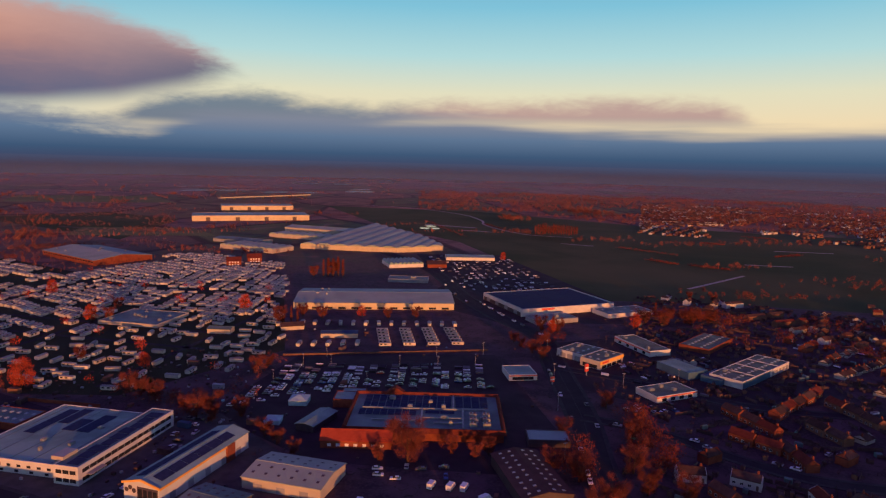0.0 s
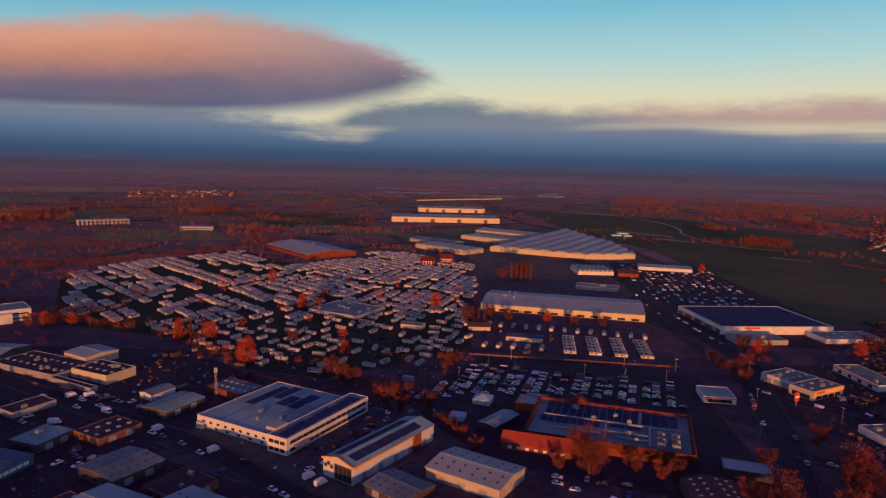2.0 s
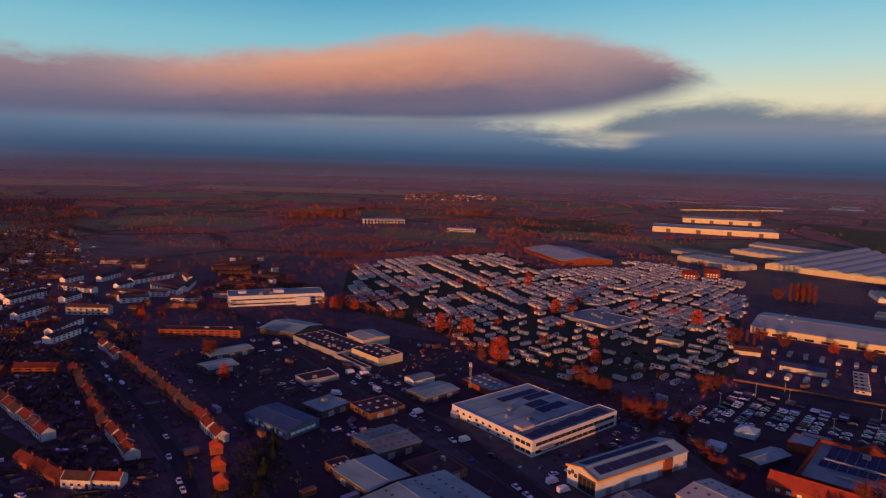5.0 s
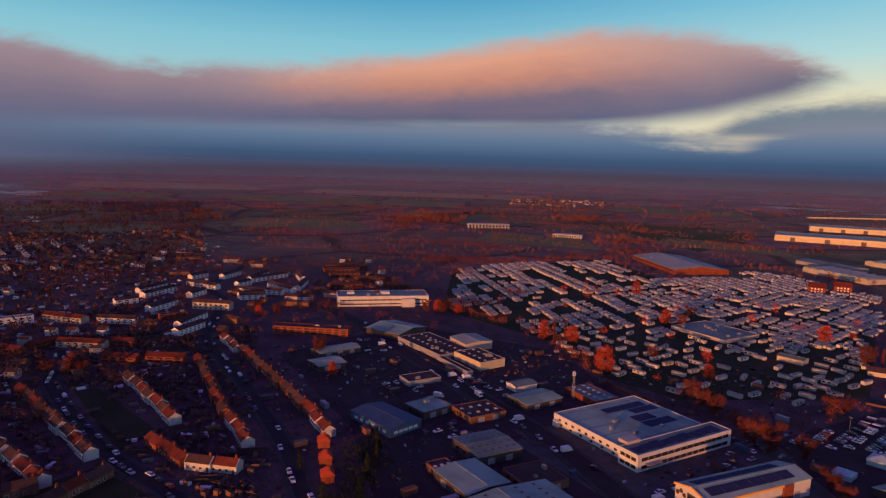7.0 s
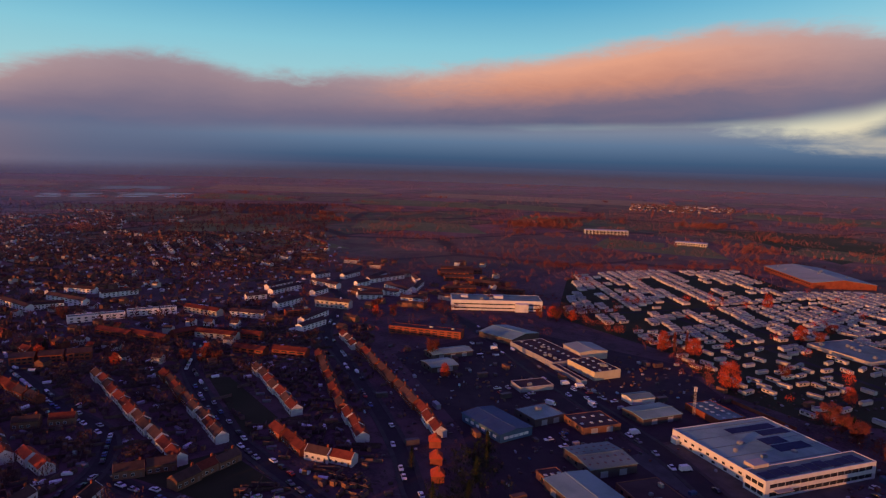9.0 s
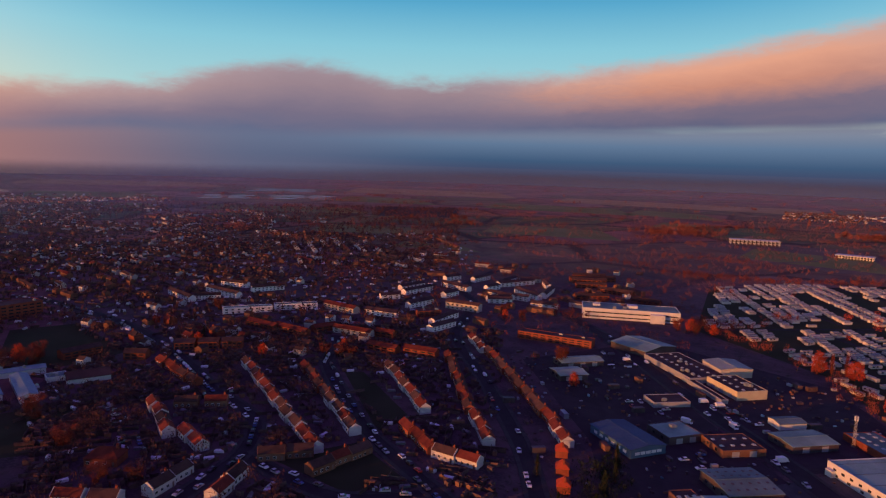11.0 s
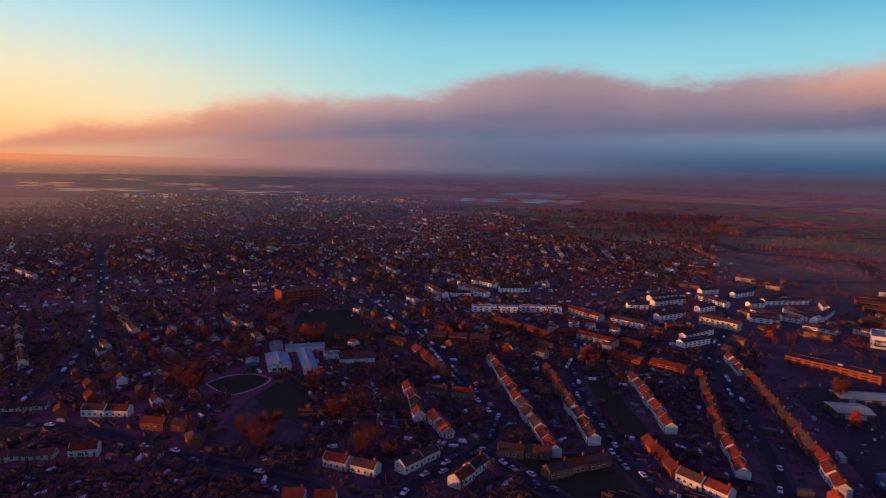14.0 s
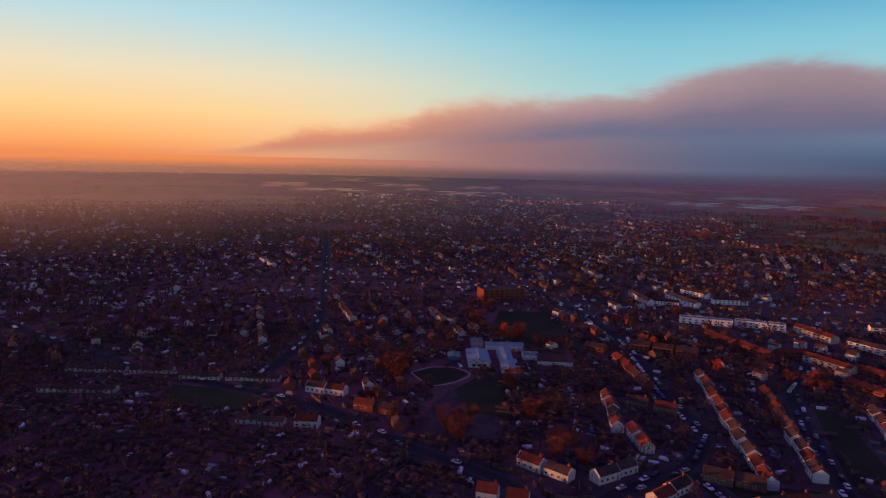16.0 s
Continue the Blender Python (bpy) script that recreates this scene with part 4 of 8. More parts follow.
HALLS = [  # name, label, x, y, rot, length, width, height, wall, roof, style, rooflights, plant, rise
    ("workshop", "cream workshop shed with a low grey roof and rooflights", -19.7, 238.6, -23.8, 31.7, 21.5, 4.5, "cream_clad", "roof_cream", "gable", 6, 0, 1.6),
    ("small_workshop", "small grey workshop with rows of rooflights", -46.1, 221.7, -30, 20.3, 16.3, 3.2, "dark_clad", "roof_grey", "gable", 5, 0, 1.2),
    ("pale_shed", "square shed with a plain pale roof", -139.5, 188.1, -16.6, 22.4, 19.3, 3.9, "dark_clad", "roof_pale", "gable", 0, 0, 0.8),
    ("long_factory", "wide factory with a pale ribbed roof and many rooflights", -103.2, 175.8, -20.3, 45, 42.9, 4.5, "dark_clad", "roof_pale", "gable", 12, 0, 1.6),
    ("ribbed_shed", "grey shed with a ribbed roof and rooflights", -152.9, 216, 69.1, 21.4, 21.4, 3.9, "dark_clad", "roof_grey", "gable", 6, 0, 1.0),
    ("blue_shed", "dark blue roofed unit with pale windows", -205.4, 208.5, -7, 29.5, 18.3, 3.9, "blue_clad", "roof_blue", "gable", 0, 0, 1.0),
    ("grey_unit", "flat grey roofed unit", -201.4, 234.1, 80, 18.3, 16.3, 3.2, "dark_clad", "roof_pale", "flat", 0, 1, 0),
    ("grey_unit", "flat pale roofed unit beside a yard", -169.4, 280.3, 72.8, 23.4, 15.7, 3.2, "dark_clad", "roof_pale", "gable", 0, 0, 0.8),
    ("dark_unit", "low unit with a dark felt roof", -180.3, 247.2, 70, 20.3, 17.2, 3, "brick_brown", "roof_dark", "flat", 4, 0, 0),
    ("dark_unit", "low dark unit beside the works road", -151.3, 187.6, 70, 9.1, 17.1, 3, "brick_brown", "roof_dark", "flat", 3, 0, 0),
    ("dark_unit", "low dark roofed brick unit", -123.6, 207.7, 68, 18.2, 18.2, 3, "brick_brown", "roof_dark", "flat", 0, 2, 0),
    ("trade_unit", "flat roofed unit with a sunlit white wall", -231, 315, -16, 27, 18.6, 4.8, "sand_clad", "roof_dark", "flat", 5, 2, 0),
    ("trade_unit", "pale roofed unit behind the trade unit", -257, 340.3, -21, 20.5, 20.5, 5.2, "cream_clad", "roof_cream", "gable", 0, 0, 1.0),
    ("terraced_units", "long dark terrace of small units with white ends", -272, 320, -15, 50, 25, 3.2, "grey_clad", "roof_dark", "flat", 9, 5, 0),
    ("barn_shed", "wide shed with a shallow pale roof", -316.5, 330.5, 4, 30, 30, 4.0, "dark_clad", "roof_pale", "gable", 0, 0, 2.0),
    ("lean_to", "long low lean-to with a white edge along the works road", -239, 298.5, -19, 40, 4, 2.2, "grey_clad", "roof_dark", "flat", 0, 0, 0),
    ("pale_shed", "narrow shed with a pale roof", -307.7, 266.6, 77, 28.4, 12.2, 3.2, "dark_clad", "roof_pale", "gable", 0, 0, 1.0),
    ("pale_shed", "small shed with a pale roof", -290.5, 244.8, 76, 17.3, 15.2, 3.2, "dark_clad", "roof_pale", "gable", 0, 0, 1.0),
    ("yard_shed", "low white walled shed round a yard", -234, 264.3, 70, 20.2, 12.1, 2.6, "grey_clad", "roof_dark", "flat", 0, 1, 0),
    ("yard_shed", "low shed with a lean roof", -186.6, 294.5, 70, 14.1, 9.1, 3, "white_clad", "roof_grey", "gable", 0, 0, 0.8),
    ("walled_yard_shed", "low shed with a pale roof behind the mast", -151.3, 307.6, -21, 24.2, 16.1, 3, "brick", "roof_grey", "flat", 6, 0, 0),
    ("brick_warehouse", "large red brick warehouse with a pale roof", -297.1, 822.3, -44, 123.4, 67.8, 5.9, "brick", "roof_cream", "gable", 0, 6, 4.0),
    ("park_clubhouse", "low clubhouse with a flat grey roof and pale edge", -150, 502, -19, 47, 40, 2.3, "cream_clad", "roof_grey", "flat", 0, 8, 0),
    ("park_shop", "small pale shop beside the pool", -88, 462, -10, 16, 9, 3.2, "cream_clad", "roof_grey", "gable", 0, 0, 1.0),
    ("distribution_warehouse", "huge white distribution warehouse with loading doors", -197, 1366.7, 12, 223, 77.8, 10.1, "sand_clad", "roof_pale", "flat", 0, 0, 0),
    ("distribution_warehouse", "second long white distribution warehouse", -223, 1648.8, 12, 165.9, 72.6, 10.1, "sand_clad", "roof_pale", "flat", 0, 0, 0),
    ("retail_terrace", "long sunlit retail terrace with a pale roof", 23.2, 559.6, -4, 131.2, 61.5, 5.4, "sand_clad", "roof_cream", "gable", 0, 4, 3.0),
    ("warehouse_club", "big store with white walls and a dark solar roof", 171.7, 543.2, 13.8, 88.9, 70.9, 5.9, "white_clad", "roof_pale", "flat", 0, 0, 0),
    ("store_annex", "low grey annex of the big store", 157.4, 483.5, 14, 36.6, 18.3, 3.2, "grey_clad", "roof_grey", "flat", 0, 2, 0),
    ("loading_annex", "low white annex with a grey roof", 225.5, 505.8, 14, 44.7, 22.3, 3.2, "white_clad", "roof_grey", "flat", 4, 0, 0),
    ("car_showroom", "car showroom with white walls and a warm fascia", 154.9, 373.8, 36, 26, 14, 5.0, "cream_clad", "roof_olive", "flat", 3, 1, 1.0),
    ("showroom_workshop", "white walled workshop behind the car showroom", 147.3, 391, 37, 23, 20, 4.4, "white_clad", "roof_olive", "flat", 4, 2, 1.0),
    ("trade_depot", "long low depot with a white fascia", 195.5, 405.3, -78, 38.7, 16, 3.6, "white_clad", "roof_olive", "flat", 0, 2, 1.0),
    ("retail_unit", "low retail unit with a pale roof", 243.8, 408.3, 39, 42.7, 20.3, 3.2, "brick", "roof_olive", "flat", 8, 0, 1.0),
    ("blue_unit", "blue clad trade unit with a pale roof", 196.2, 352.6, -71, 24.5, 15.3, 4.2, "blue_clad", "roof_pale", "flat", 0, 0, 1.2),
    ("blue_unit", "low blue clad link between two units", 211.3, 338.2, 33, 18.3, 12.2, 3.2, "blue_clad", "roof_blue", "flat", 0, 0, 0),
    ("blue_unit", "long trade unit with white and blue walls", 236.6, 346.5, 33, 62.3, 19.4, 4.2, "white_clad", "roof_olive", "flat", 14, 2, 1.2),
    ("drive_in_cafe", "small flat roofed cafe with white fascia", 168.6, 316.9, 16, 27.4, 16.3, 3.2, "white_clad", "roof_olive", "flat", 0, 3, 0),
    ("filling_station", "flat white canopy building beside the road", 97.5, 354.5, 0, 16.3, 17.3, 3.2, "white_clad", "roof_pale", "flat", 0, 0, 0),
    ("skylight_works", "dark roofed works with a grid of small rooflights", 68.5, 227.9, -85, 36.8, 19.4, 4.5, "dark_clad", "roof_dark", "gable", 9, 0, 1.8),
    ("service_shed", "low grey service shed behind the supermarket", 86.7, 264.3, -9, 18.2, 11.1, 3, "dark_clad", "roof_pale", "flat", 0, 0, 0),
    ("service_shed", "grey lean shed beside the supermarket", -14.2, 293.8, 60, 20.3, 9.1, 3, "dark_clad", "roof_pale", "gable", 0, 0, 0.8),
    ("service_shed", "small pale roofed shed beside the supermarket", 3, 326.2, -9, 12.2, 11.1, 3, "brick", "roof_pale", "flat", 0, 0, 0),
    ("factory_shed", "row of pale factory roofs", -123, 902, -35, 92.2, 41, 5.2, "cream_clad", "roof_cream", "wave", 0, 0, 2.0),
    ("factory_shed", "low pale factory roof", -61.5, 1035.2, -30, 123, 36.9, 5.2, "cream_clad", "roof_cream", "wave", 0, 0, 2.0),
    ("factory_shed", "low pale factory roof among sheds", -41.1, 1130.7, -30, 133.6, 41.1, 5.9, "cream_clad", "roof_cream", "gable", 0, 0, 3.0),
    ("factory_shed", "low grey shed beside the factory", -153.3, 981.2, -30, 81.8, 30.7, 4.5, "grey_clad", "roof_grey", "gable", 0, 0, 2.0),
    ("vault_store", "white store with three vaulted roofs", 63.1, 765.9, 10, 40.7, 38.7, 3.9, "white_clad", "roof_pale", "wave", 0, 0, 2.4),
    ("brick_store", "small red brick store", 101.8, 753.6, 0, 22.4, 16.3, 3.9, "brick", "tile_brown", "gable", 0, 0, 3.0),
    ("low_store", "low store with a pale roof beside the field", 152.8, 814.7, -5, 61.1, 26.5, 3.9, "white_clad", "roof_pale", "gable", 0, 0, 1.2),
    ("lane_unit", "low dark unit in the retail park", 60.9, 660.2, -10, 40.6, 20.3, 3.2, "grey_clad", "roof_grey", "flat", 0, 3, 0),
]
MADE = [hall(*row[:10], style=row[10], lights=row[11], plant=row[12], rise=row[13]) for row in HALLS]
for _ob, _row in zip(MADE, HALLS):
    if _row[0] in ("workshop", "pale_shed", "ribbed_shed", "grey_unit", "trade_unit", "dark_unit", "small_workshop"):
        windows(_ob, 0, _row[5], _row[6], 0.0, 2.6, max(2, int(_row[5] / 9)), 3.4, "grey_clad", "roller_door")
        windows(_ob, 3, _row[5], _row[6], 1.2, 1.2, max(2, int(_row[6] / 6)), 1.6)
    if _row[0] == "blue_shed":
        windows(_ob, 1, _row[5], _row[6], 1.2, 1.3, 5, 2.4, "frame_white")
        windows(_ob, 0, _row[5], _row[6], 1.2, 1.3, 6, 2.4, "frame_white")
    if _row[0] == "terraced_units":
        windows(_ob, 0, _row[5], _row[6], 0.3, 2.2, 14, 3.0, "grey_clad", "roller_door")
    if _row[0] == "distribution_warehouse":
        windows(_ob, 0, _row[5], _row[6], 0, 7, 4, 8, "dark_clad", "loading_bay")
    if _row[0] == "warehouse_club":
        panels(_ob, -42, -33, 42, 33, _row[7] + 0.13, 10, 0.9, 4)
        part("dark_lower_band", Geo().box(-_row[5] / 2 - 0.02, -34, 0, -_row[5] / 2 + 0.01, 34, 3.4), M["dark_clad"], _ob)
        windows(_ob, 3, _row[5], _row[6], 0.5, 3.3, 4, 6, "grey_clad", "loading_door")
        part("sign_band", Geo().box(-26, -_row[6] / 2 - 0.25, _row[7] - 1.6, -14, -_row[6] / 2 - 0.02, _row[7] - 0.2), M["red_clad"], _ob)
    if _row[0] == "retail_terrace":
        windows(_ob, 0, _row[5], _row[6], 0.3, 1.8, 12, 6.0, "glass", "shop_window")
    if _row[0] == "car_showroom":
        windows(_ob, 0, _row[5], _row[6], 0.3, 2.0, 4, 4.6, "glass", "shop_window")
        windows(_ob, 3, _row[5], _row[6], 0.3, 2.4, 3, 3.6, "glass", "shop_window")
        part("fascia", Geo().box(-13, -7.4, 3.2, 13, -7.02, 5.2), M["sun_yellow_clad"], _ob)
        part("sign_panel", Geo().box(-11, -7.5, 3.6, -4, -7.42, 4.7), M["red_clad"], _ob)
    if _row[0] == "showroom_workshop":
        windows(_ob, 3, _row[5], _row[6], 0.0, 3.0, 3, 4.0, "grey_clad", "roller_door")
    if _row[0] in ("drive_in_cafe", "trade_depot", "filling_station"):
        windows(_ob, 0, _row[5], _row[6], 0.4, 1.8, 4, 3.0, "glass", "shop_window")
        part("red_band", Geo().box(-_row[5] / 2 - 0.1, -_row[6] / 2 - 0.1, 2.5, _row[5] / 2 + 0.1, -_row[6] / 2 - 0.02, 3.1), M["red_clad"], _ob)
    if _row[0] == "blue_unit" and _row[5] > 60:
        part("blue_band", Geo().box(-31.3, -9.9, 0.2, 4, -9.74, 4.0), M["blue_clad"], _ob)
        for _q in range(5):
            part("roller_door", Geo().box(7 + _q * 4.8, -9.86, 0.0, 10 + _q * 4.8, -9.72, 3.0), M["grey_clad"], _ob)
        for _q in range(1, 4):
            part("roof_wall", Geo().box(-31 + _q * 15.6, -9.3, 4.32, -30.7 + _q * 15.6, 9.3, 4.75), M["white_clad"], _ob)
    if _row[0] == "brick_warehouse":
        windows(_ob, 0, _row[5], _row[6], 3.2, 1.2, 20, 4.0)



def vaulted_factory():
    """One broad wavy sheet of shallow vaults side by side, running back to a point."""
    ob = thing("vaulted_factory", Matrix(), "vast factory under a pale gently waved roof", "factory")
    n, k, wide, lean = 9, 8, 21.6, 0.43
    take(30, 1010, 66, 270, 150)
    front = lambda x: 912 - 0.32 * (x + 66) if x < 62 else 871 + 0.34 * (x - 62)
    back = lambda x: max(front(x) + 4, 898 + (129 - x) / 0.722)

    def edge(x, z, far):
        y = back(x) if far else front(x)
        return (x + (lean * (y - front(x)) if far else 0.0), y, z + (0.022 * (y - front(x)) if far and z > 0 else 0.0))

    for i in range(n):
        x0 = -66 + i * wide
        x1 = x0 + wide
        part("wall", Geo().solid([edge(x0, 0, 0), edge(x1, 0, 0), edge(x1, 0, 1), edge(x0, 0, 1)], [edge(x0, 6.4, 0), edge(x1, 6.4, 0), edge(x1, 6.4, 1), edge(x0, 6.4, 1)]), M["sand_clad"], ob)
        g = Geo()
        prof = [(x0 + wide * j / k, 6.5 + 2.4 * math.sin(math.pi * j / k)) for j in range(k + 1)]
        for (xa, za), (xb, zb) in zip(prof, prof[1:]):
            g.face([edge(xa, za, 0), edge(xb, zb, 0), edge(xb, zb, 1), edge(xa, za, 1)])
        part("roof_vault", g.mesh("roof_vault", M["roof_cream"], True), None, ob)
        g = Geo()
        g.face([edge(x, z, 0) for x, z in prof])
        part("vault_end", g, M["roof_cream"], ob)


vaulted_factory()

# the supermarket
o = hall("supermarket", "red brick supermarket with solar panels and roof plant", 36, 292.5, -9, 70, 45, 4.4, "brick", "roof_grey", plant=8, category="supermarket")
panels(o, -30, 4, 12.4, 20.6, 4.55, 7, 0.84, 12)
panels(o, 14, 6, 30, 20.6, 4.55, 6, 0.82, 4)
panels(o, -31, -5, -4, 2, 4.55, 3, 0.82, 8)
panels(o, 0, -2, 14, 2, 4.55, 1, 0.8, 2)
for _i in range(2):
    for _j in range(3):
        g = Geo().box(-1.7, -1.3, 0, 1.7, 1.3, 1.9)
        _c = part("chiller_unit", g, M["plant"], o, m=pose(22 + _i * 6, -16 + _j * 5.5, 4.55))
        for _q in (-0.8, 0.8):
            _r = [(0.55 * math.cos(k * math.pi / 5), 0.55 * math.sin(k * math.pi / 5)) for k in range(10)]
            part("fan", Geo().solid([(_q + x, y, 1.9) for x, y in _r], [(_q + x, y, 2.2) for x, y in _r]), M["dark_clad"], _c)
for _x0, _y0, _x1, _y1 in ((-30, 2.6, 28, 3.3), (-2, -17, -1.2, 2), (-1, -8.5, 18, -7.6), (4, -14, 17, -13.2), (17, -19, 17.8, 4), (-24, -12, -3, -11.4), (12.7, 4, 13.3, 21)):
    part("roof_duct", Geo().box(_x0, _y0, 4.55, _x1, _y1, 5.2), M["plant"], o)
for _x0, _y0, _x1, _y1 in ((-36, -23.5, 36, -21.7), (-36, 21.7, 36, 23.5), (34.2, -21.6, 36, 21.6), (-36, -21.6, -34.2, 21.6)):
    part("tiled_edge", Geo().solid([(_x0 - .4, _y0 - .4, 3.8), (_x1 + .4, _y0 - .4, 3.8), (_x1 + .4, _y1 + .4, 3.8), (_x0 - .4, _y1 + .4, 3.8)], [(_x0 + .6, _y0 + .6, 5.8), (_x1 - .6, _y0 + .6, 5.8), (_x1 - .6, _y1 - .6, 5.8), (_x0 + .6, _y1 - .6, 5.8)]), M["tile_red"], o)
part("entrance_gable", Geo().solid([(-22, 21.5, 4.4), (-10, 21.5, 4.4), (-10, 25.5, 4.4), (-22, 25.5, 4.4)], [(-16.2, 21.5, 8.4), (-15.8, 21.5, 8.4), (-15.8, 25.5, 8.4), (-16.2, 25.5, 8.4)]), M["tile_red"], o)
o = hall("supermarket_wing", "low red brick wing with a bright red tiled roof", 4.0, 270.3, -9, 30, 11, 3.4, "brick", "tile_bright", "gable", rise=2.8, category="supermarket")
windows(o, 0, 30, 11, 0.9, 1.3, 7, 1.6, "frame_white")
o = hall("supermarket_corner", "low brick corner block with a flat pale roof", 1, 318, -9, 15, 12, 4, "brick", "roof_pale", category="supermarket")

# the long white office by the estate
o = hall("white_office", "long white office with two dark window ribbons", -394.5, 393.6, 51, 77, 26, 8.4, "white_clad", "roof_grey", plant=6, category="office")
for _z in (1.5, 4.9):
    windows(o, 0, 77, 26, _z, 1.0, 13, 5.4)
    windows(o, 1, 77, 26, _z, 1.0, 4, 5.2)
part("front_wing", Geo().box(15, -18, 0, 26, -13.05, 6.8), M["white_clad"], o)
part("plant_room", Geo().box(-2, -4, 8.5, 6, 3, 10.6), M["white_clad"], o)
part("plant_room", Geo().box(-30, -2, 8.5, -24, 3, 10.2), M["white_clad"], o)

# brick flats
def flats(name, label, x, y, rot, L, W, h, wall, roof, floors, bays, flat=True):
    if "maisonettes" in name or name == "chevron_flats":
        L, W, h = L * 0.95, W * 0.92, h * 1.12
    wall = "white_paint" if wall == "render_white" else wall
    ob = hall(name, label, x, y, rot, L, W, h, wall, roof, "flat" if flat else "gable", rise=1.6, plant=2 if flat else 0, category="apartment block")
    for k in range(floors):
        z = 0.7 + k * (h - 0.5) / floors
        for side in (0, 2):
            windows(ob, side, L, W, z, min(1.1, 0.42 * h / floors), bays, (0.62 if wall == "brick" else 0.4) * L / bays, margin=0.5)
    return ob


flats("brick_flats", "long red brick three-storey flats", -355.7, 286.3, 33.8, 53.5, 9.5, 5.2, "brick", "roof_dark", 3, 10)
flats("brick_flats_tower", "brick flats with deep sunlit balconies", -571.4, -53.9, 118, 39.4, 16.6, 10.1, "brick", "roof_dark", 4, 8)
flats("white_flats", "long white three-storey flats", -524.2, 109.6, 82.8, 38, 7.2, 4.6, "render_white", "roof_grey", 2, 8)
flats("white_flats", "long white three-storey flats beside the estate", -523.2, 148.4, 79.6, 34.9, 7.2, 4.6, "render_white", "roof_grey", 2, 8)
flats("cream_flats", "sunlit cream flats with an orange fascia", -503.7, 180.9, 24, 34.9, 7.2, 4.6, "render_cream", "tile_red", 2, 8, False)
flats("white_maisonettes", "white maisonettes with dark roofs", -475.3, 205.4, 37, 29.6, 7.0, 3.7, "render_white", "roof_dark", 2, 6, False)
flats("white_maisonettes", "white maisonettes with dark roofs", -498.8, 250.4, 114, 32.7, 7.0, 3.7, "render_white", "roof_dark", 2, 6, False)
flats("white_maisonettes", "white maisonettes with dark roofs", -553, 275, 112, 40.9, 7.0, 3.7, "render_white", "roof_dark", 2, 8, False)
flats("white_maisonettes", "white maisonettes catching the sun", -557.1, 319.9, 11, 40.9, 7.0, 3.7, "render_white", "roof_dark", 2, 8, False)
flats("cream_maisonettes", "cream maisonettes with a sunlit front and brown roof", -470, 278, 32, 33, 8.2, 5.2, "render_cream", "tile_brown", 2, 7, False)
flats("white_maisonettes", "white maisonettes near the bend", -482.4, 323, 60, 22.5, 7.0, 3.7, "render_white", "roof_dark", 2, 4, False)
flats("white_maisonettes", "white maisonettes near the bend", -449.7, 347.5, 40, 24.5, 7.0, 3.7, "render_white", "roof_dark", 2, 4, False)
flats("brick_maisonettes", "red brick maisonettes on the estate", -459.2, 238.8, 80, 20.5, 7.5, 4.4, "brick", "roof_dark", 3, 4)
flats("white_maisonettes", "white house row at the estate corner", -418.9, 229, 113, 29, 7.0, 3.7, "render_white", "roof_dark", 2, 6, False)
flats("white_maisonettes", "white house row at the estate corner", -551.9, 388.4, 94, 48, 7.0, 3.7, "render_white", "roof_dark", 2, 8, False)
for _x, _y, _r, _l in ((-600.8, 69.4, 16, 47), (-602.8, 105.1, 23, 50), (-584.5, 88.7, 81, 22), (-639.5, 122.4, 41, 31), (-608.9, 145.9, 97, 32)):
    flats("chevron_flats", "white flats with brown pitched roofs", _x, _y, _r, _l, 6.6, 3.9, "render_white", "tile_brown", 2, 8, False)
for _x, _y, _r, _l in ((-471.2, 109.1, 27, 30), (-448.8, 124.4, 26, 32), (-445.7, 146.9, 101, 17), (-428.4, 163.2, 36, 31), (-413.1, 181.6, 35, 15), (-381.5, 166.3, 31, 22), (-364.1, 184.6, 37, 23)):
    flats("brick_terrace", "red brick terrace with a red tiled roof", _x, _y, _r, _l, 6.6, 3.9, "brick" if _l != 31 else "render_cream", "tile_red", 2, max(3, int(_l / 5)), False)

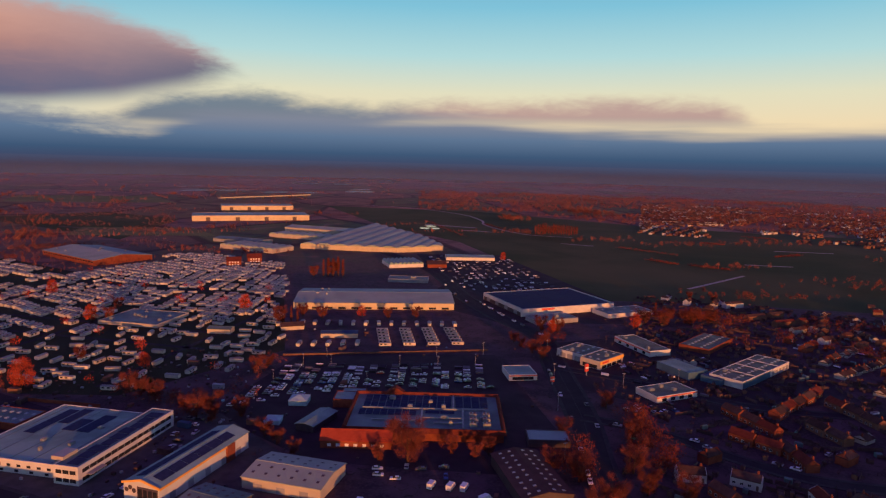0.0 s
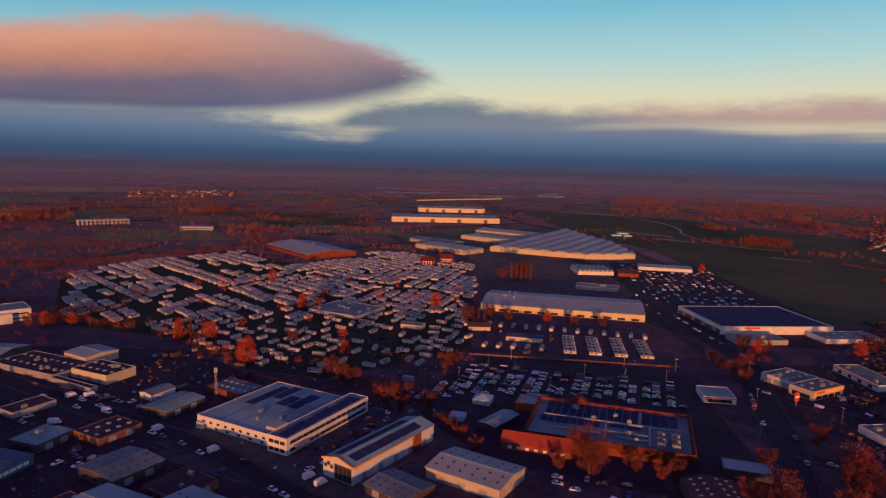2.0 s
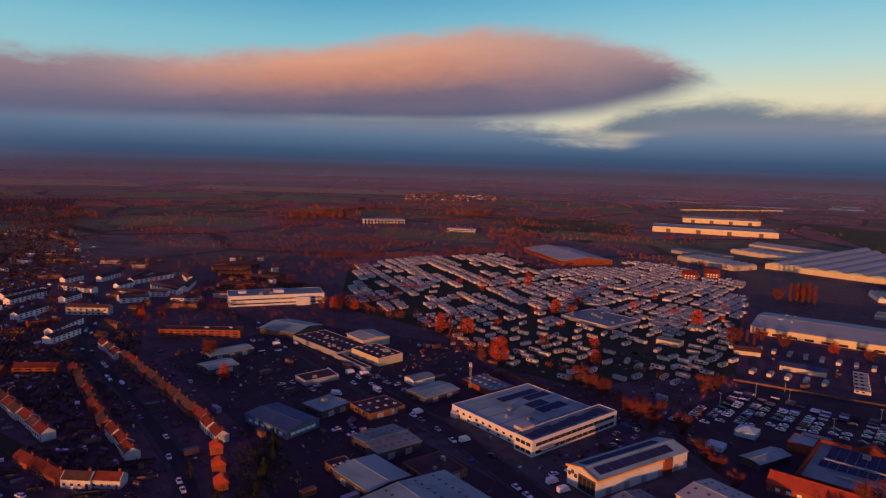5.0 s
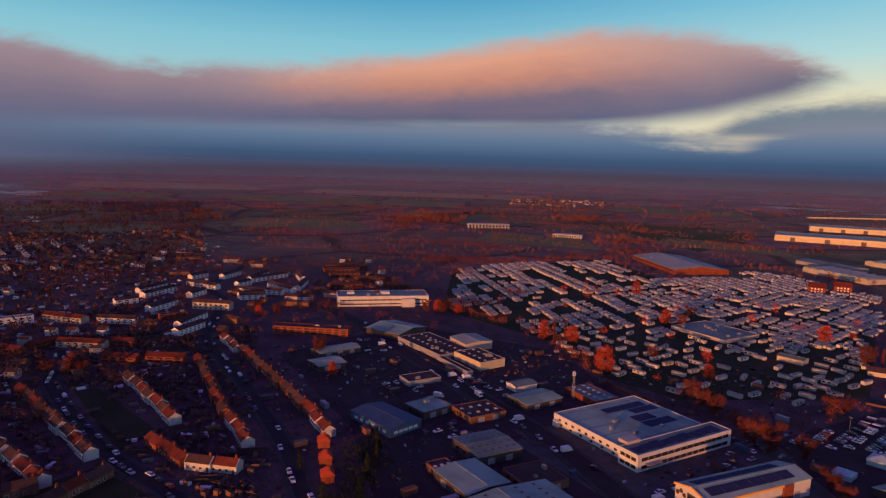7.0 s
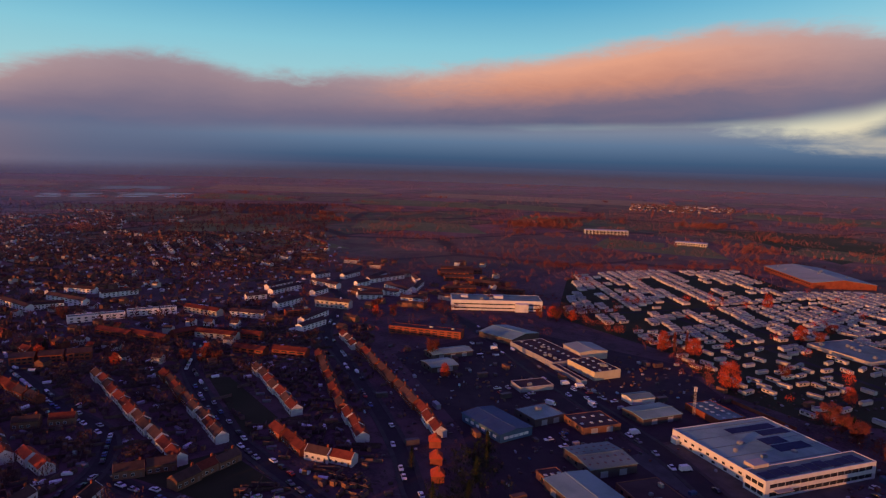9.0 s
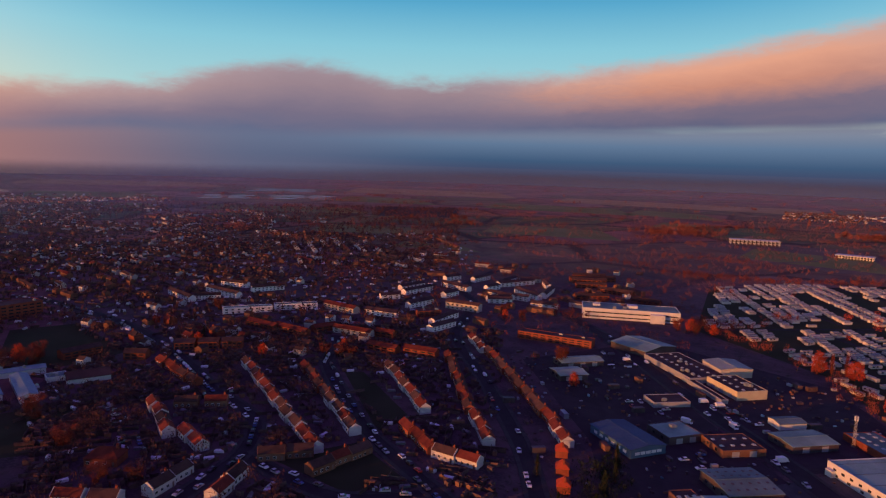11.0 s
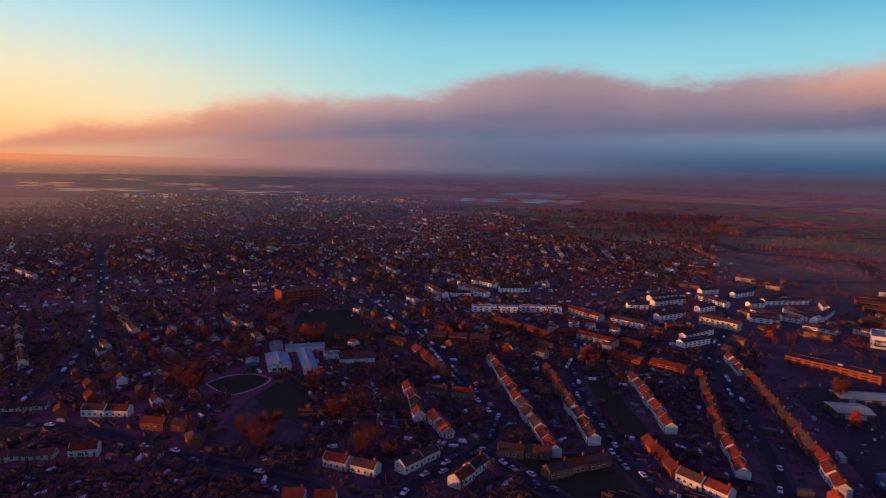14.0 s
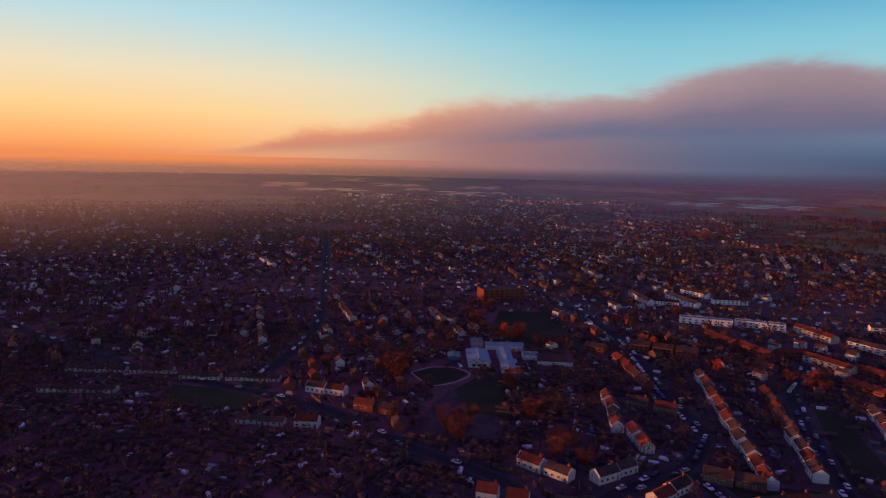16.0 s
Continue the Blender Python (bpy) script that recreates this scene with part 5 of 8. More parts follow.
for _x0, _y0, _x1, _y1, _wall in ((-503, 241, -504, 266, "render_cream"), (-562, 310, -562, 338, "render_cream"), (-489, 262, -484, 276, "brick"), (-582, 354, -595, 382, "render_white"), (-553, 367, -576, 404, "render_white"), (-520, 367, -478, 364, "render_white"), (-484, 372, -512, 404, "render_white"),
                                  (-492, 315, -490, 340, "render_white"), (-534, 228, -533, 247, "render_white"), (-566, 262, -578, 294, "render_white"), (-462, 222, -456, 238, "brick"), (-537, 342, -542, 360, "render_white"), (-567, 404, -559, 425, "render_cream"), (-493, 447, -458, 462, "brick"), (-555, 460, -531, 507, "brick"), (-472, 399, -457, 429, "brick"), (-568, 430, -545, 421, "render_white"), (-543, 419, -518, 406, "render_white"), (-514, 402, -492, 383, "render_white"), (-489, 379, -478, 358, "render_white"), (-492, 345, -479, 353, "render_white"), (-515, 333, -487, 340, "render_white"), (-568, 408, -564, 421, "brick"), (-570, 477, -547, 507, "brick"), (-544, 455, -524, 487, "brick"), (-430, 226, -450, 259, "render_white"),
                                  (-520, 285, -530, 305, "render_white"), (-600, 330, -606, 352, "render_white"), (-440, 440, -415, 452, "brick"), (-520, 440, -505, 470, "brick")):
    _l = math.hypot(_x1 - _x0, _y1 - _y0)
    if not is_free((_x0 + _x1) / 2, (_y0 + _y1) / 2, 1.0):
        continue
    flats({"brick": "brick_maisonettes", "render_white": "white_maisonettes", "render_cream": "cream_flats"}[_wall], {"brick": "low red brick maisonettes with brown roofs", "render_white": "low white maisonettes with dark roofs", "render_cream": "low cream maisonettes catching the sun"}[_wall], (_x0 + _x1) / 2, (_y0 + _y1) / 2, math.degrees(math.atan2(_y1 - _y0, _x1 - _x0)) % 180 - 180, _l, 6.6, 3.8, _wall, "tile_brown" if _wall == "brick" else "roof_dark", 2, max(3, int(_l / 5)), False)

# the school
o = hall("school", "school hall with a broad pale blue roof", -384, -49, 12, 27, 13, 3.2, "white_clad", "school_roof", "gable", 0, 0, 1.3, "school")
windows(o, 0, 27, 13, 0.8, 1.4, 6, 2.2)
windows(o, 1, 27, 13, 0.8, 1.4, 3, 2.2)
part("ridge_light", Geo().box(-9, -0.5, 4.55, 9, 0.5, 4.9), M["rooflight"], o)
o = hall("school", "long school wing with a pale blue roof", -384, -32, 11, 40, 8, 3.4, "white_clad", "school_roof", "gable", 0, 0, 1.2, "school")
windows(o, 0, 40, 8, 0.8, 1.5, 9, 2.2)
windows(o, 1, 40, 8, 0.6, 2.0, 2, 2.6)
hall("school", "rear school wing with a pale blue roof", -415, -36, 100, 24, 8, 3.0, "white_clad", "school_roof", "gable", 0, 2, 1.0, "school")
hall("school", "low school block under a dark pitched roof", -392, -3, 96, 21, 12, 2.8, "white_clad", "roof_dark", "gable", 0, 0, 2.6, "school")
hall("school", "flat roofed school block", -398, -18, 100, 10, 9, 2.6, "white_clad", "roof_grey", "flat", 0, 3, 0, "school")
hall("school", "small blue school hut", -385, -64, 12, 10, 7, 2.5, "blue_clad", "roof_pale", "gable", 0, 0, 0.8, "school")
hall("school", "low flat roofed school store", -421, -55, 12, 14, 8, 2.4, "grey_clad", "roof_pale", "flat", 0, 3, 0, "school")
flats("brick_flats", "two-storey brick flats with a brown tiled roof", -443, -7, -66, 23, 8, 4.2, "brick", "tile_brown", 2, 5, False)
flats("brick_flats", "small brick flats beside the estate road", -424, 23, 65, 13, 8, 4.2, "brick", "tile_brown", 2, 3, False)
for _x, _y in ((-436, 52), (-432, 66), (-428, 80)):
    flats("brick_flats", "gabled red brick flats round a small green", _x, _y, 72, 12.5, 9, 4.6, "brick", "tile_brown", 2, 4, False)


# the unfinished frame on the building site
def frame_building(x, y, rot, L, W, h):
    take(x, y, rot, L, W)
    ob = thing("building_frame", pose(x, y, 0, 0, 0, rot), "pale concrete building frame under construction", "building")
    for k in range(3):
        z = 0.4 + k * h / 2.2
        part("floor_slab", Geo().box(-L / 2, -W / 2, z - 0.4, L / 2, W / 2, z), M["concrete"] if k < 2 else M["white_clad"], ob)
    me = Geo().box(-0.6, -0.6, 0.4, 0.6, 0.6, h * 2 / 2.2).mesh("column", M["white_clad"])
    for i in range(13):
        for j in range(3):
            part("column", me, None, ob, m=pose(-L / 2 + 1 + (L - 2) * i / 12, -W / 2 + 1 + (W - 2) * j / 2, 0))


frame_building(-745, 1030, 45, 80, 22, 9)
frame_building(-560, 1010, 20, 50, 20, 6)


# the lattice mast
def mast(x, y, h):
    ob = thing("radio_mast", pose(x, y, 0), "slim steel lattice radio mast with antennas", "mast")
    part("foundation", Geo().box(-1.2, -1.2, 0, 1.2, 1.2, 0.3), M["concrete"], ob)
    for sx, sy in ((-1, -1), (1, -1), (1, 1), (-1, 1)):
        part("leg", Geo().solid([(sx * 0.5 - .05, sy * 0.5 - .05, 0.3), (sx * 0.5 + .05, sy * 0.5 - .05, 0.3), (sx * 0.5 + .05, sy * 0.5 + .05, 0.3), (sx * 0.5 - .05, sy * 0.5 + .05, 0.3)],
                                [(sx * 0.3 - .05, sy * 0.3 - .05, h), (sx * 0.3 + .05, sy * 0.3 - .05, h), (sx * 0.3 + .05, sy * 0.3 + .05, h), (sx * 0.3 - .05, sy * 0.3 + .05, h)]), M["steel"], ob)
    for k in range(9):
        z, r = 1 + k * (h - 1) / 9, 0.5 - 0.2 * (1 + k * (h - 1) / 9) / h
        g = Geo()
        for sx0, sy0, sx1, sy1 in ((-1, -1, 1, -1), (1, -1, 1, 1), (1, 1, -1, 1), (-1, 1, -1, -1)):
            a, b = Vector((sx0 * r, sy0 * r, z)), Vector((sx1 * r * .95, sy1 * r * .95, z + (h - 1) / 9))
            g.solid([a + Vector((-.03, -.03, 0)), a + Vector((.03, -.03, 0)), a + Vector((.03, .03, 0)), a + Vector((-.03, .03, 0))], [b + Vector((-.03, -.03, 0)), b + Vector((.03, -.03, 0)), b + Vector((.03, .03, 0)), b + Vector((-.03, .03, 0))])
        part("brace", g, M["steel"], ob)
    for k in range(3):
        part("antenna", Geo().box(0.5, -0.25, 0, 0.8, 0.25, 2.2), M["frame_white"], ob, m=pose(0, 0, h - 2.6, 0, 0, 120 * k))


mast(-158, 300, 15)


# the white marquee
def marquee(x, y, rot, w, h):
    take(x, y, rot, w, w)
    ob = thing("marquee", pose(x, y, 0, 0, 0, rot), "white canvas marquee in the car park", "tent")
    a = w / 2
    part("side_wall", Geo().box(-a, -a, 0, a, a, h * 0.6), M["canvas"], ob)
    g = Geo()
    ring = [(-a - .2, -a - .2), (a + .2, -a - .2), (a + .2, a + .2), (-a - .2, a + .2)]
    g.solid([(*p, h * 0.6) for p in ring], [(p[0] * .5, p[1] * .5, h * 0.82) for p in ring])
    g.solid([(p[0] * .5, p[1] * .5, h * 0.82) for p in ring], [(p[0] * .03, p[1] * .03, h) for p in ring])
    part("canopy", g, M["canvas"], ob)


marquee(-24, 321, -9, 9, 4.4)
marquee(-34, 297, -9, 7, 3.4)


def sign_pillar(x, y, rot, h, mat, label):
    ob = thing("sign_pillar", pose(x, y, 0, 0, 0, rot), label, "sign")
    part("post", Geo().box(-0.25, -0.25, 0, 0.25, 0.25, h), M["steel"], ob)
    part("board", Geo().box(-1.2, -0.4, h * 0.35, 1.2, 0.4, h), M[mat], ob)
    part("band", Geo().box(-1.2, -0.46, h * 0.6, 1.2, -0.41, h * 0.75), M["frame_white"], ob)


sign_pillar(137, 352, 20, 7, "red_clad", "tall red and white pillar sign by the road")
sign_pillar(112, 338, 10, 4.5, "red_clad", "red and white price sign by the road")


def viaduct(a, b, h):
    v = Vector(b) - Vector(a)
    ob = thing("viaduct", pose(a[0], a[1], 0, 0, 0, math.degrees(math.atan2(v.y, v.x))), "long low road viaduct catching the evening sun", "viaduct")
    part("deck", Geo().box(0, -5, h - 2.2, v.length, 5, h), M["sand_clad"], ob)
    part("parapet", Geo().box(0, -5.3, h, v.length, -5.01, h + 1.3), M["sand_clad"], ob)
    n = int(v.length / 36)
    me = Geo().box(-1.2, -4, 0, 1.2, 4, h - 2.2).mesh("pier", M["concrete"])
    for i in range(n + 1):
        part("pier", me, None, ob, m=pose(v.length * (i + 0.5) / (n + 1), 0, 0))


viaduct((-372, 1969), (-130, 2228), 8.0)


# ---- walls, pool and lamps round the car park ----
def boundary_wall(label, a, b, h, mat):
    v = Vector(b) - Vector(a)
    ob = thing("boundary_wall", pose(a[0], a[1], 0, 0, 0, math.degrees(math.atan2(v.y, v.x))), label, "wall")
    part("wall_body", Geo().box(0, -0.15, 0, v.length, 0.15, h), M[mat], ob)
    part("coping", Geo().box(-0.1, -0.25, h, v.length + 0.1, 0.25, h + 0.12), M["concrete"], ob)


boundary_wall("long red brick wall behind the supermarket car park", (-40, 403), (90, 405), 1.1, "brick_brown")
boundary_wall("long low brick wall through the allotments", (-238, -127), (-209, -75), 1.3, "brick")
boundary_wall("low brick garden wall beside the lane", (-285, -216), (-269, -156), 1.2, "brick_brown")
boundary_wall("brick wall beside the brick warehouse yard", (-160, 335), (-118, 322), 1.8, "brick")
o = hall("pool_hall", "low pool building with a bright blue roof", -6, 447, -3, 25, 9, 3, "cream_clad", "roof_blue", "gable", rise=1.0, category="pool building")
o = hall("reception", "low cream reception lodge with a brown roof", -40, 470, 10, 16, 9, 2.8, "cream_clad", "tile_brown", "gable", rise=1.8, category="lodge")
for _x, _y, _r in ((-129, 760, 10), (-110, 786, 14)):
    o = hall("brick_villa", "red brick house with a steep red roof beside the park", _x, _y, _r, 16, 11, 6.0, "brick", "tile_red", "gable", rise=4.0, category="house")
    windows(o, 0, 16, 11, 1.0, 1.4, 4, 1.5, "frame_white")
    windows(o, 0, 16, 11, 3.8, 1.4, 4, 1.5, "frame_white")


def lamp_post():
    ob = thing("lamp_post", Matrix(), "grey steel car park lamp post with twin heads", "lamp post", "car park lamps")
    ring = [(math.cos(k * math.pi / 3), math.sin(k * math.pi / 3)) for k in range(6)]
    part("pole", Geo().solid([(0.1 * x, 0.1 * y, 0) for x, y in ring], [(0.06 * x, 0.06 * y, 8) for x, y in ring]), M["steel"], ob)
    head = part("lamp_head", Geo().box(-0.9, -0.16, 7.95, 0.9, 0.16, 8.12), M["steel"], ob)
    part("lens", Geo().box(-0.85, -0.12, 7.9, 0.85, 0.12, 7.948), M["canvas"], head)
    return ob


_post = None
for _x, _y in ((85, 396), (55, 396), (-13, 398), (-26, 378), (10, 344), (27, 343), (75, 371), (-10, 377), (30, 372), (52, 368), (-40, 350), (103, 300), (117, 350), (128, 400), (88, 245), (150, 330), (185, 335)):
    if _post is None:
        _post = lamp_post()
        _post.matrix_basis = pose(_x, _y, 0)
    else:
        copy_thing(_post, pose(_x, _y, 0, 0, 0, (_x * 37) % 180))


# ---- houses ----
KINDS = {}


def placed(kind, maker, m, label="", group=""):
    """The first of a kind is built, the next ones are copies that share its meshes."""
    if kind not in KINDS:
        KINDS[kind] = maker()
        KINDS[kind].matrix_basis = m
        ob = KINDS[kind]
    else:
        ob = copy_thing(KINDS[kind], m)
    if label:
        ob["label"] = label
    if group:
        ob["group"] = group
    return ob


def house(name, label, category, w, d, eave, rise, wall, roof, hip=0.0, panes=2, door=True, party=False):
    """A brick or rendered house, its ridge along x, its front towards -y."""
    ob = thing(name, Matrix(), label, category)
    a, b = w / 2, d / 2
    g = Geo().box(-a, -b, 0, a, b, eave)
    if hip < a * 0.6:
        for s in (-1, 1):
            up = 0.14 if party else 0.0
            tri = [(s * a - 0.2 * s, -b, eave + up), (s * a - 0.2 * s, b, eave + up), (s * a - 0.2 * s, 0, eave + rise + up)]
            tri2 = [(s * a, p[1], p[2]) for p in tri]
            g.solid(tri if s > 0 else tri2, tri2 if s > 0 else tri)
    part("wall", g, M[wall], ob)
    o, t = 0.3, 0.18
    drop = rise * o / b
    e = eave - drop
    g = Geo()
    hx = a + (-0.28 if party else 0.15 if hip == 0 else -hip)
    ex = a + (-0.28 if party else 0.15 if hip == 0 else o)
    for s in (-1, 1):
        ring = [(-ex, s * (b + o), e), (ex, s * (b + o), e), (hx, 0, eave + rise), (-hx, 0, eave + rise)]
        ring = ring if s < 0 else ring[::-1]
        g.solid(ring, [(p[0], p[1], p[2] + t) for p in ring])
    if hip:
        for s in (-1, 1):
            ring = [(s * ex, -b - o, e), (s * ex, b + o, e), (s * hx, 0, eave + rise)]
            ring = ring if s > 0 else ring[::-1]
            g.solid(ring, [(p[0], p[1], p[2] + t) for p in ring])
    part("roof", g, M[roof], ob)
    g = Geo().box(-0.45, -0.3, eave + rise - 1.0, 0.45, 0.3, eave + rise + 1.0)
    g.box(-0.3, -0.15, eave + rise + 1.0, -0.05, 0.15, eave + rise + 1.35)
    g.box(0.05, -0.15, eave + rise + 1.0, 0.3, 0.15, eave + rise + 1.35)
    part("chimney", g, M["brick"], ob, m=pose(a * 0.7, 0.4, 0))
    for z in ([1.0, 3.4] if eave > 4 else [1.0]):
        for k in range(panes):
            x = -a + w * (k + 0.5) / panes
            if door and z < 2 and k == panes - 1:
                part("door", Geo().box(-0.45, -0.05, 0, 0.45, 0.05, 2.0), M["door"], ob, m=pose(x, -b, 0.1))
                continue
            part("window", WINDOW, None, ob, m=pose(x, -b, z))
    return ob


WINDOW = Geo().box(-0.65, -0.04, 0, 0.65, 0.04, 1.15, 1).box(-0.57, -0.06, 0.08, -0.03, 0.06, 1.07, 0).box(0.03, -0.06, 0.08, 0.57, 0.06, 1.07, 0).mesh("window", [M["glass"], M["frame_white"]])

ROWS = [  # start, end, wall, roof, flip
    ((-386, 80), (-300, 80), "render_white", "tile_red"), ((-300, 80), (-251, 81), "render_white", "tile_red"),
    ((-365, 109), (-310, 105), "brick", "tile_red"), ((-308, 105), (-262, 102), "render_white", "tile_red"),
    ((-347, 155), (-272, 142), "render_white", "tile_red"), ((-260, 125), (-232, 124), "brick", "tile_red"),
    ((-230, 125), (-212, 135), "render_white", "tile_red"), ((-351, 198), (-263, 161), "brick", "tile_brown"),
    ((-258, 161), (-228, 150), "render_white", "tile_red"), ((-384, 235), (-351, 224), "render_white", "tile_red"),
    ((-350, 227), (-234, 190), "brick", "tile_brown"), ((-232, 189), (-212, 180), "render_white", "tile_red"),
    ((-338, 25), (-293, 28), "render_white", "tile_red"), ((-296, 34), (-273, 38), "render_white", "tile_bright"),
    ((-253, -14), (-241, 7), "render_white", "tile_brown"), ((-243, 15), (-257, 31), "render_white", "tile_brown"),
    ((-229, 34), (-247, 50), "render_white", "tile_brown"), ((-408, 35), (-358, 48), "brick", "tile_red"),
    ((-332, 33), (-322, 59), "brick_brown", "tile_brown"), ((-257, 57), (-251, 79), "brick_brown", "tile_brown"),
    ((-235, 72), (-245, 100), "brick_brown", "tile_brown"),
]
ROWS += [
    ((285, 335), (340, 361), "render_cream", "tile_brown"), ((205, 280), (253, 310), "brick", "tile_brown"), ((248, 295), (250, 263), "brick_brown", "tile_brown"), ((187, 290), (194, 260), "brick", "tile_brown"),
    ((172, 262), (184, 242), "brick", "tile_red"), ((187, 247), (185, 226), "brick", "tile_red"), ((217, 268), (219, 248), "brick_brown", "tile_brown"), ((129, 227), (136, 225), "render_white", "tile_brown"),
    ((146, 224), (158, 214), "render_white", "tile_brown"), ((136, 216), (139, 203), "brick", "tile_brown"), ((172, 206), (170, 196), "render_white", "tile_brown"),
    ((-307, -268), (-313, -236), "render_cream", "tile_brown"), ((-313, -233), (-318, -210), "render_cream", "tile_brown"), ((-312, -202), (-315, -180), "render_cream", "tile_brown"), ((-316, -177), (-320, -148), "render_cream", "tile_brown"),
    ((-276, -258), (-284, -220), "render_cream", "tile_brown"), ((-264, -143), (-266, -121), "render_cream", "tile_brown"), ((-266, -118), (-268, -103), "render_white", "tile_brown"),
    ((-311, -128), (-308, -107), "render_white", "tile_brown"), ((-294, -96), (-289, -76), "brick", "tile_red"),
]
_rnd = random.Random(17)
for _a, _b, _wall, _roof in ROWS:
    _v = Vector(_b) - Vector(_a)
    _low = _wall == "render_cream" and _roof == "tile_brown"
    _n = max(1, round(_v.length / (5.5 if _low else 11.2)))
    _ang = math.degrees(math.atan2(_v.y, _v.x))
    take((_a[0] + _b[0]) / 2, (_a[1] + _b[1]) / 2, _ang, _v.length, 7, 2)
    for _i in range(_n):
        _p = Vector(_a) + _v * ((_i + 0.5) / _n)
        _off = (-0.5, 0.5, 0.1)[_i % 3] + _rnd.uniform(-0.15, 0.15)
        _flip = 180 if (-_v.y * -_p.x + _v.x * -_p.y) > 0 else 0  # fronts towards the nearer road
        _m = pose(_p.x, _p.y, -0.28 * (_i % 3), 0, 0, _ang + _flip) @ pose(0, _off, 0)
        _rf = _roof if _low or _rnd.random() < 0.68 else {"tile_red": "tile_brown", "tile_brown": "tile_red"}.get(_roof, _roof)
        placed("terrace_" + _wall + _rf + str(_low), lambda: house("terraced_house", "", "house", 5.5 if _low else 11.0, 5.6, 2.4 if _low else 3.6, 1.4 if _low else 1.9, _wall, _rf, panes=2 if _low else 4, party=not _low), _m,
               {"render_white": "white rendered terraced house with a tiled roof", "brick": "red brick terraced house with a red tiled roof", "render_cream": "low cream terraced bungalow with brown tiles"}.get(_wall, "brown brick terraced house with brown tiles"), "houses in terraces")
for _i, (_x, _y) in enumerate(((-207, 173), (-194, 163), (-182, 154))):
    take(_x, _y, -38, 9, 9)
    placed("hip_house", lambda: house("hipped_house", "", "house", 5.2, 5.0, 3.2, 2.3, "brick", "tile_bright", hip=1.9), pose(_x, _y, 0, 0, 0, -38), "brick house with a steep orange hipped roof", "hipped houses")
take(-279, 3, 70, 14, 11)
placed("hip_lodge", lambda: house("hipped_lodge", "", "house", 13.0, 9.0, 3.4, 3.0, "brick", "tile_red", hip=4.2, panes=4), pose(-279, 3, 0, 0, 0, 62), "broad brick house with a red hipped roof", "")
for _i, (_x, _y, _r) in enumerate(((-219, -12, 84), (-221, -23, 84), (-205, 30, 10))):
    take(_x, _y, _r, 11, 8)
    placed("gable_house", lambda: house("gabled_house", "", "house", 7.6, 5.8, 4.0, 2.4, "render_white", "tile_red", panes=3), pose(_x, _y, 0, 0, 0, _r), "white gabled house with an orange tiled roof", "gabled houses")


def semi(kind):
    if kind == 0:
        return house("semi_detached_house", "", "house", 10.5, 6.2, 4.1, 2.0, "brick", "tile_brown", hip=2.6, panes=3, door=True)
    if kind == 1:
        return house("semi_detached_house", "", "house", 9.6, 6.2, 4.1, 2.1, "render_white", "tile_brown", panes=3)
    if kind == 2:
        return house("semi_detached_house", "", "house", 9.6, 6.2, 4.1, 2.1, "brick", "tile_red", panes=3)
    return house("bungalow", "", "house", 9.0, 6.8, 2.3, 1.9, "render_cream", "tile_brown", hip=2.0, panes=3)


SEMI_LABELS = ("brick semi-detached house with a brown hipped roof", "white semi-detached house with a brown roof", "brick semi-detached house with a red roof", "cream bungalow with a brown hipped roof")
CAR_SPOTS, TREE_SPOTS = [], []


def estate(poly, heading, street, plot, seed, weights, limit=10 ** 6, centre=(0, 0), size=1.0):
    """Streets of houses laid through an area, back gardens between them; with places for cars and trees."""
    rnd = random.Random(seed)
    c, s = math.cos(radians(heading)), math.sin(radians(heading))
    made = 0
    spots = []
    span = 60
    for i in range(-span, span):
        for j in range(-span * 2, span * 2):
            for side in (-1, 1):
                u, v = j * plot + rnd.uniform(-2, 2), i * street + side * 9 + rnd.uniform(-2.5, 2.5) + 9 * math.sin(j * plot * 0.02 + i)
                x, y = centre[0] + u * c - v * s, centre[1] + u * s + v * c
                if inside(poly, x, y):
                    spots.append((math.hypot(x, y), x, y, side))
    for _, x, y, side in sorted(spots):
        if made >= limit or rnd.random() < 0.2 or not is_free(x, y, 5):
            continue
        k = rnd.choices((0, 1, 2, 3), weights)[0]
        take(x, y, heading, 12, 8, 1)
        ob = placed("semi%d" % k, lambda: semi(k), pose(x, y, 0, 0, 0, heading + (180 if side < 0 else 0) + rnd.uniform(-7, 7)), SEMI_LABELS[k], "houses along the estate streets")
        ob.scale = (size, size, size)
        made += 1
        if rnd.random() < 0.6:
            CAR_SPOTS.append((x + side * 7.5 * s + rnd.uniform(-3, 3) * c, y - side * 7.5 * c + rnd.uniform(-3, 3) * s, heading + rnd.choice((0, 90, 180)) + rnd.uniform(-4, 4)))
        if rnd.random() < 0.45:
            TREE_SPOTS.append((x - side * 9 * s + rnd.uniform(-4, 4), y + side * 9 * c + rnd.uniform(-4, 4), rnd.uniform(4, 9)))
    return made


WEST = [(-195, -30), (-240, -75), (-280, -140), (-330, -330), (-250, -330), (-130, -140), (-140, -40)]
WEST_2 = [(-262, -60), (-285, -95), (-305, -150), (-380, -158), (-460, -150), (-470, -80), (-400, -80), (-370, -90)]
EAST = [(135, 190), (150, 262), (205, 275), (285, 275), (290, 330), (310, 420), (430, 440), (480, 350), (330, 180), (190, 140)]
NORTH = [(-400, 60), (-470, 80), (-500, 60), (-540, 0), (-430, 30)]
estate(EAST, 28, 30, 11, 3, (5, 0.7, 3, 3), 80, (200, 240), 0.85)
estate(WEST, 98, 30, 10.5, 4, (6, 0.5, 3, 2), 14, (-220, -120), 0.82)
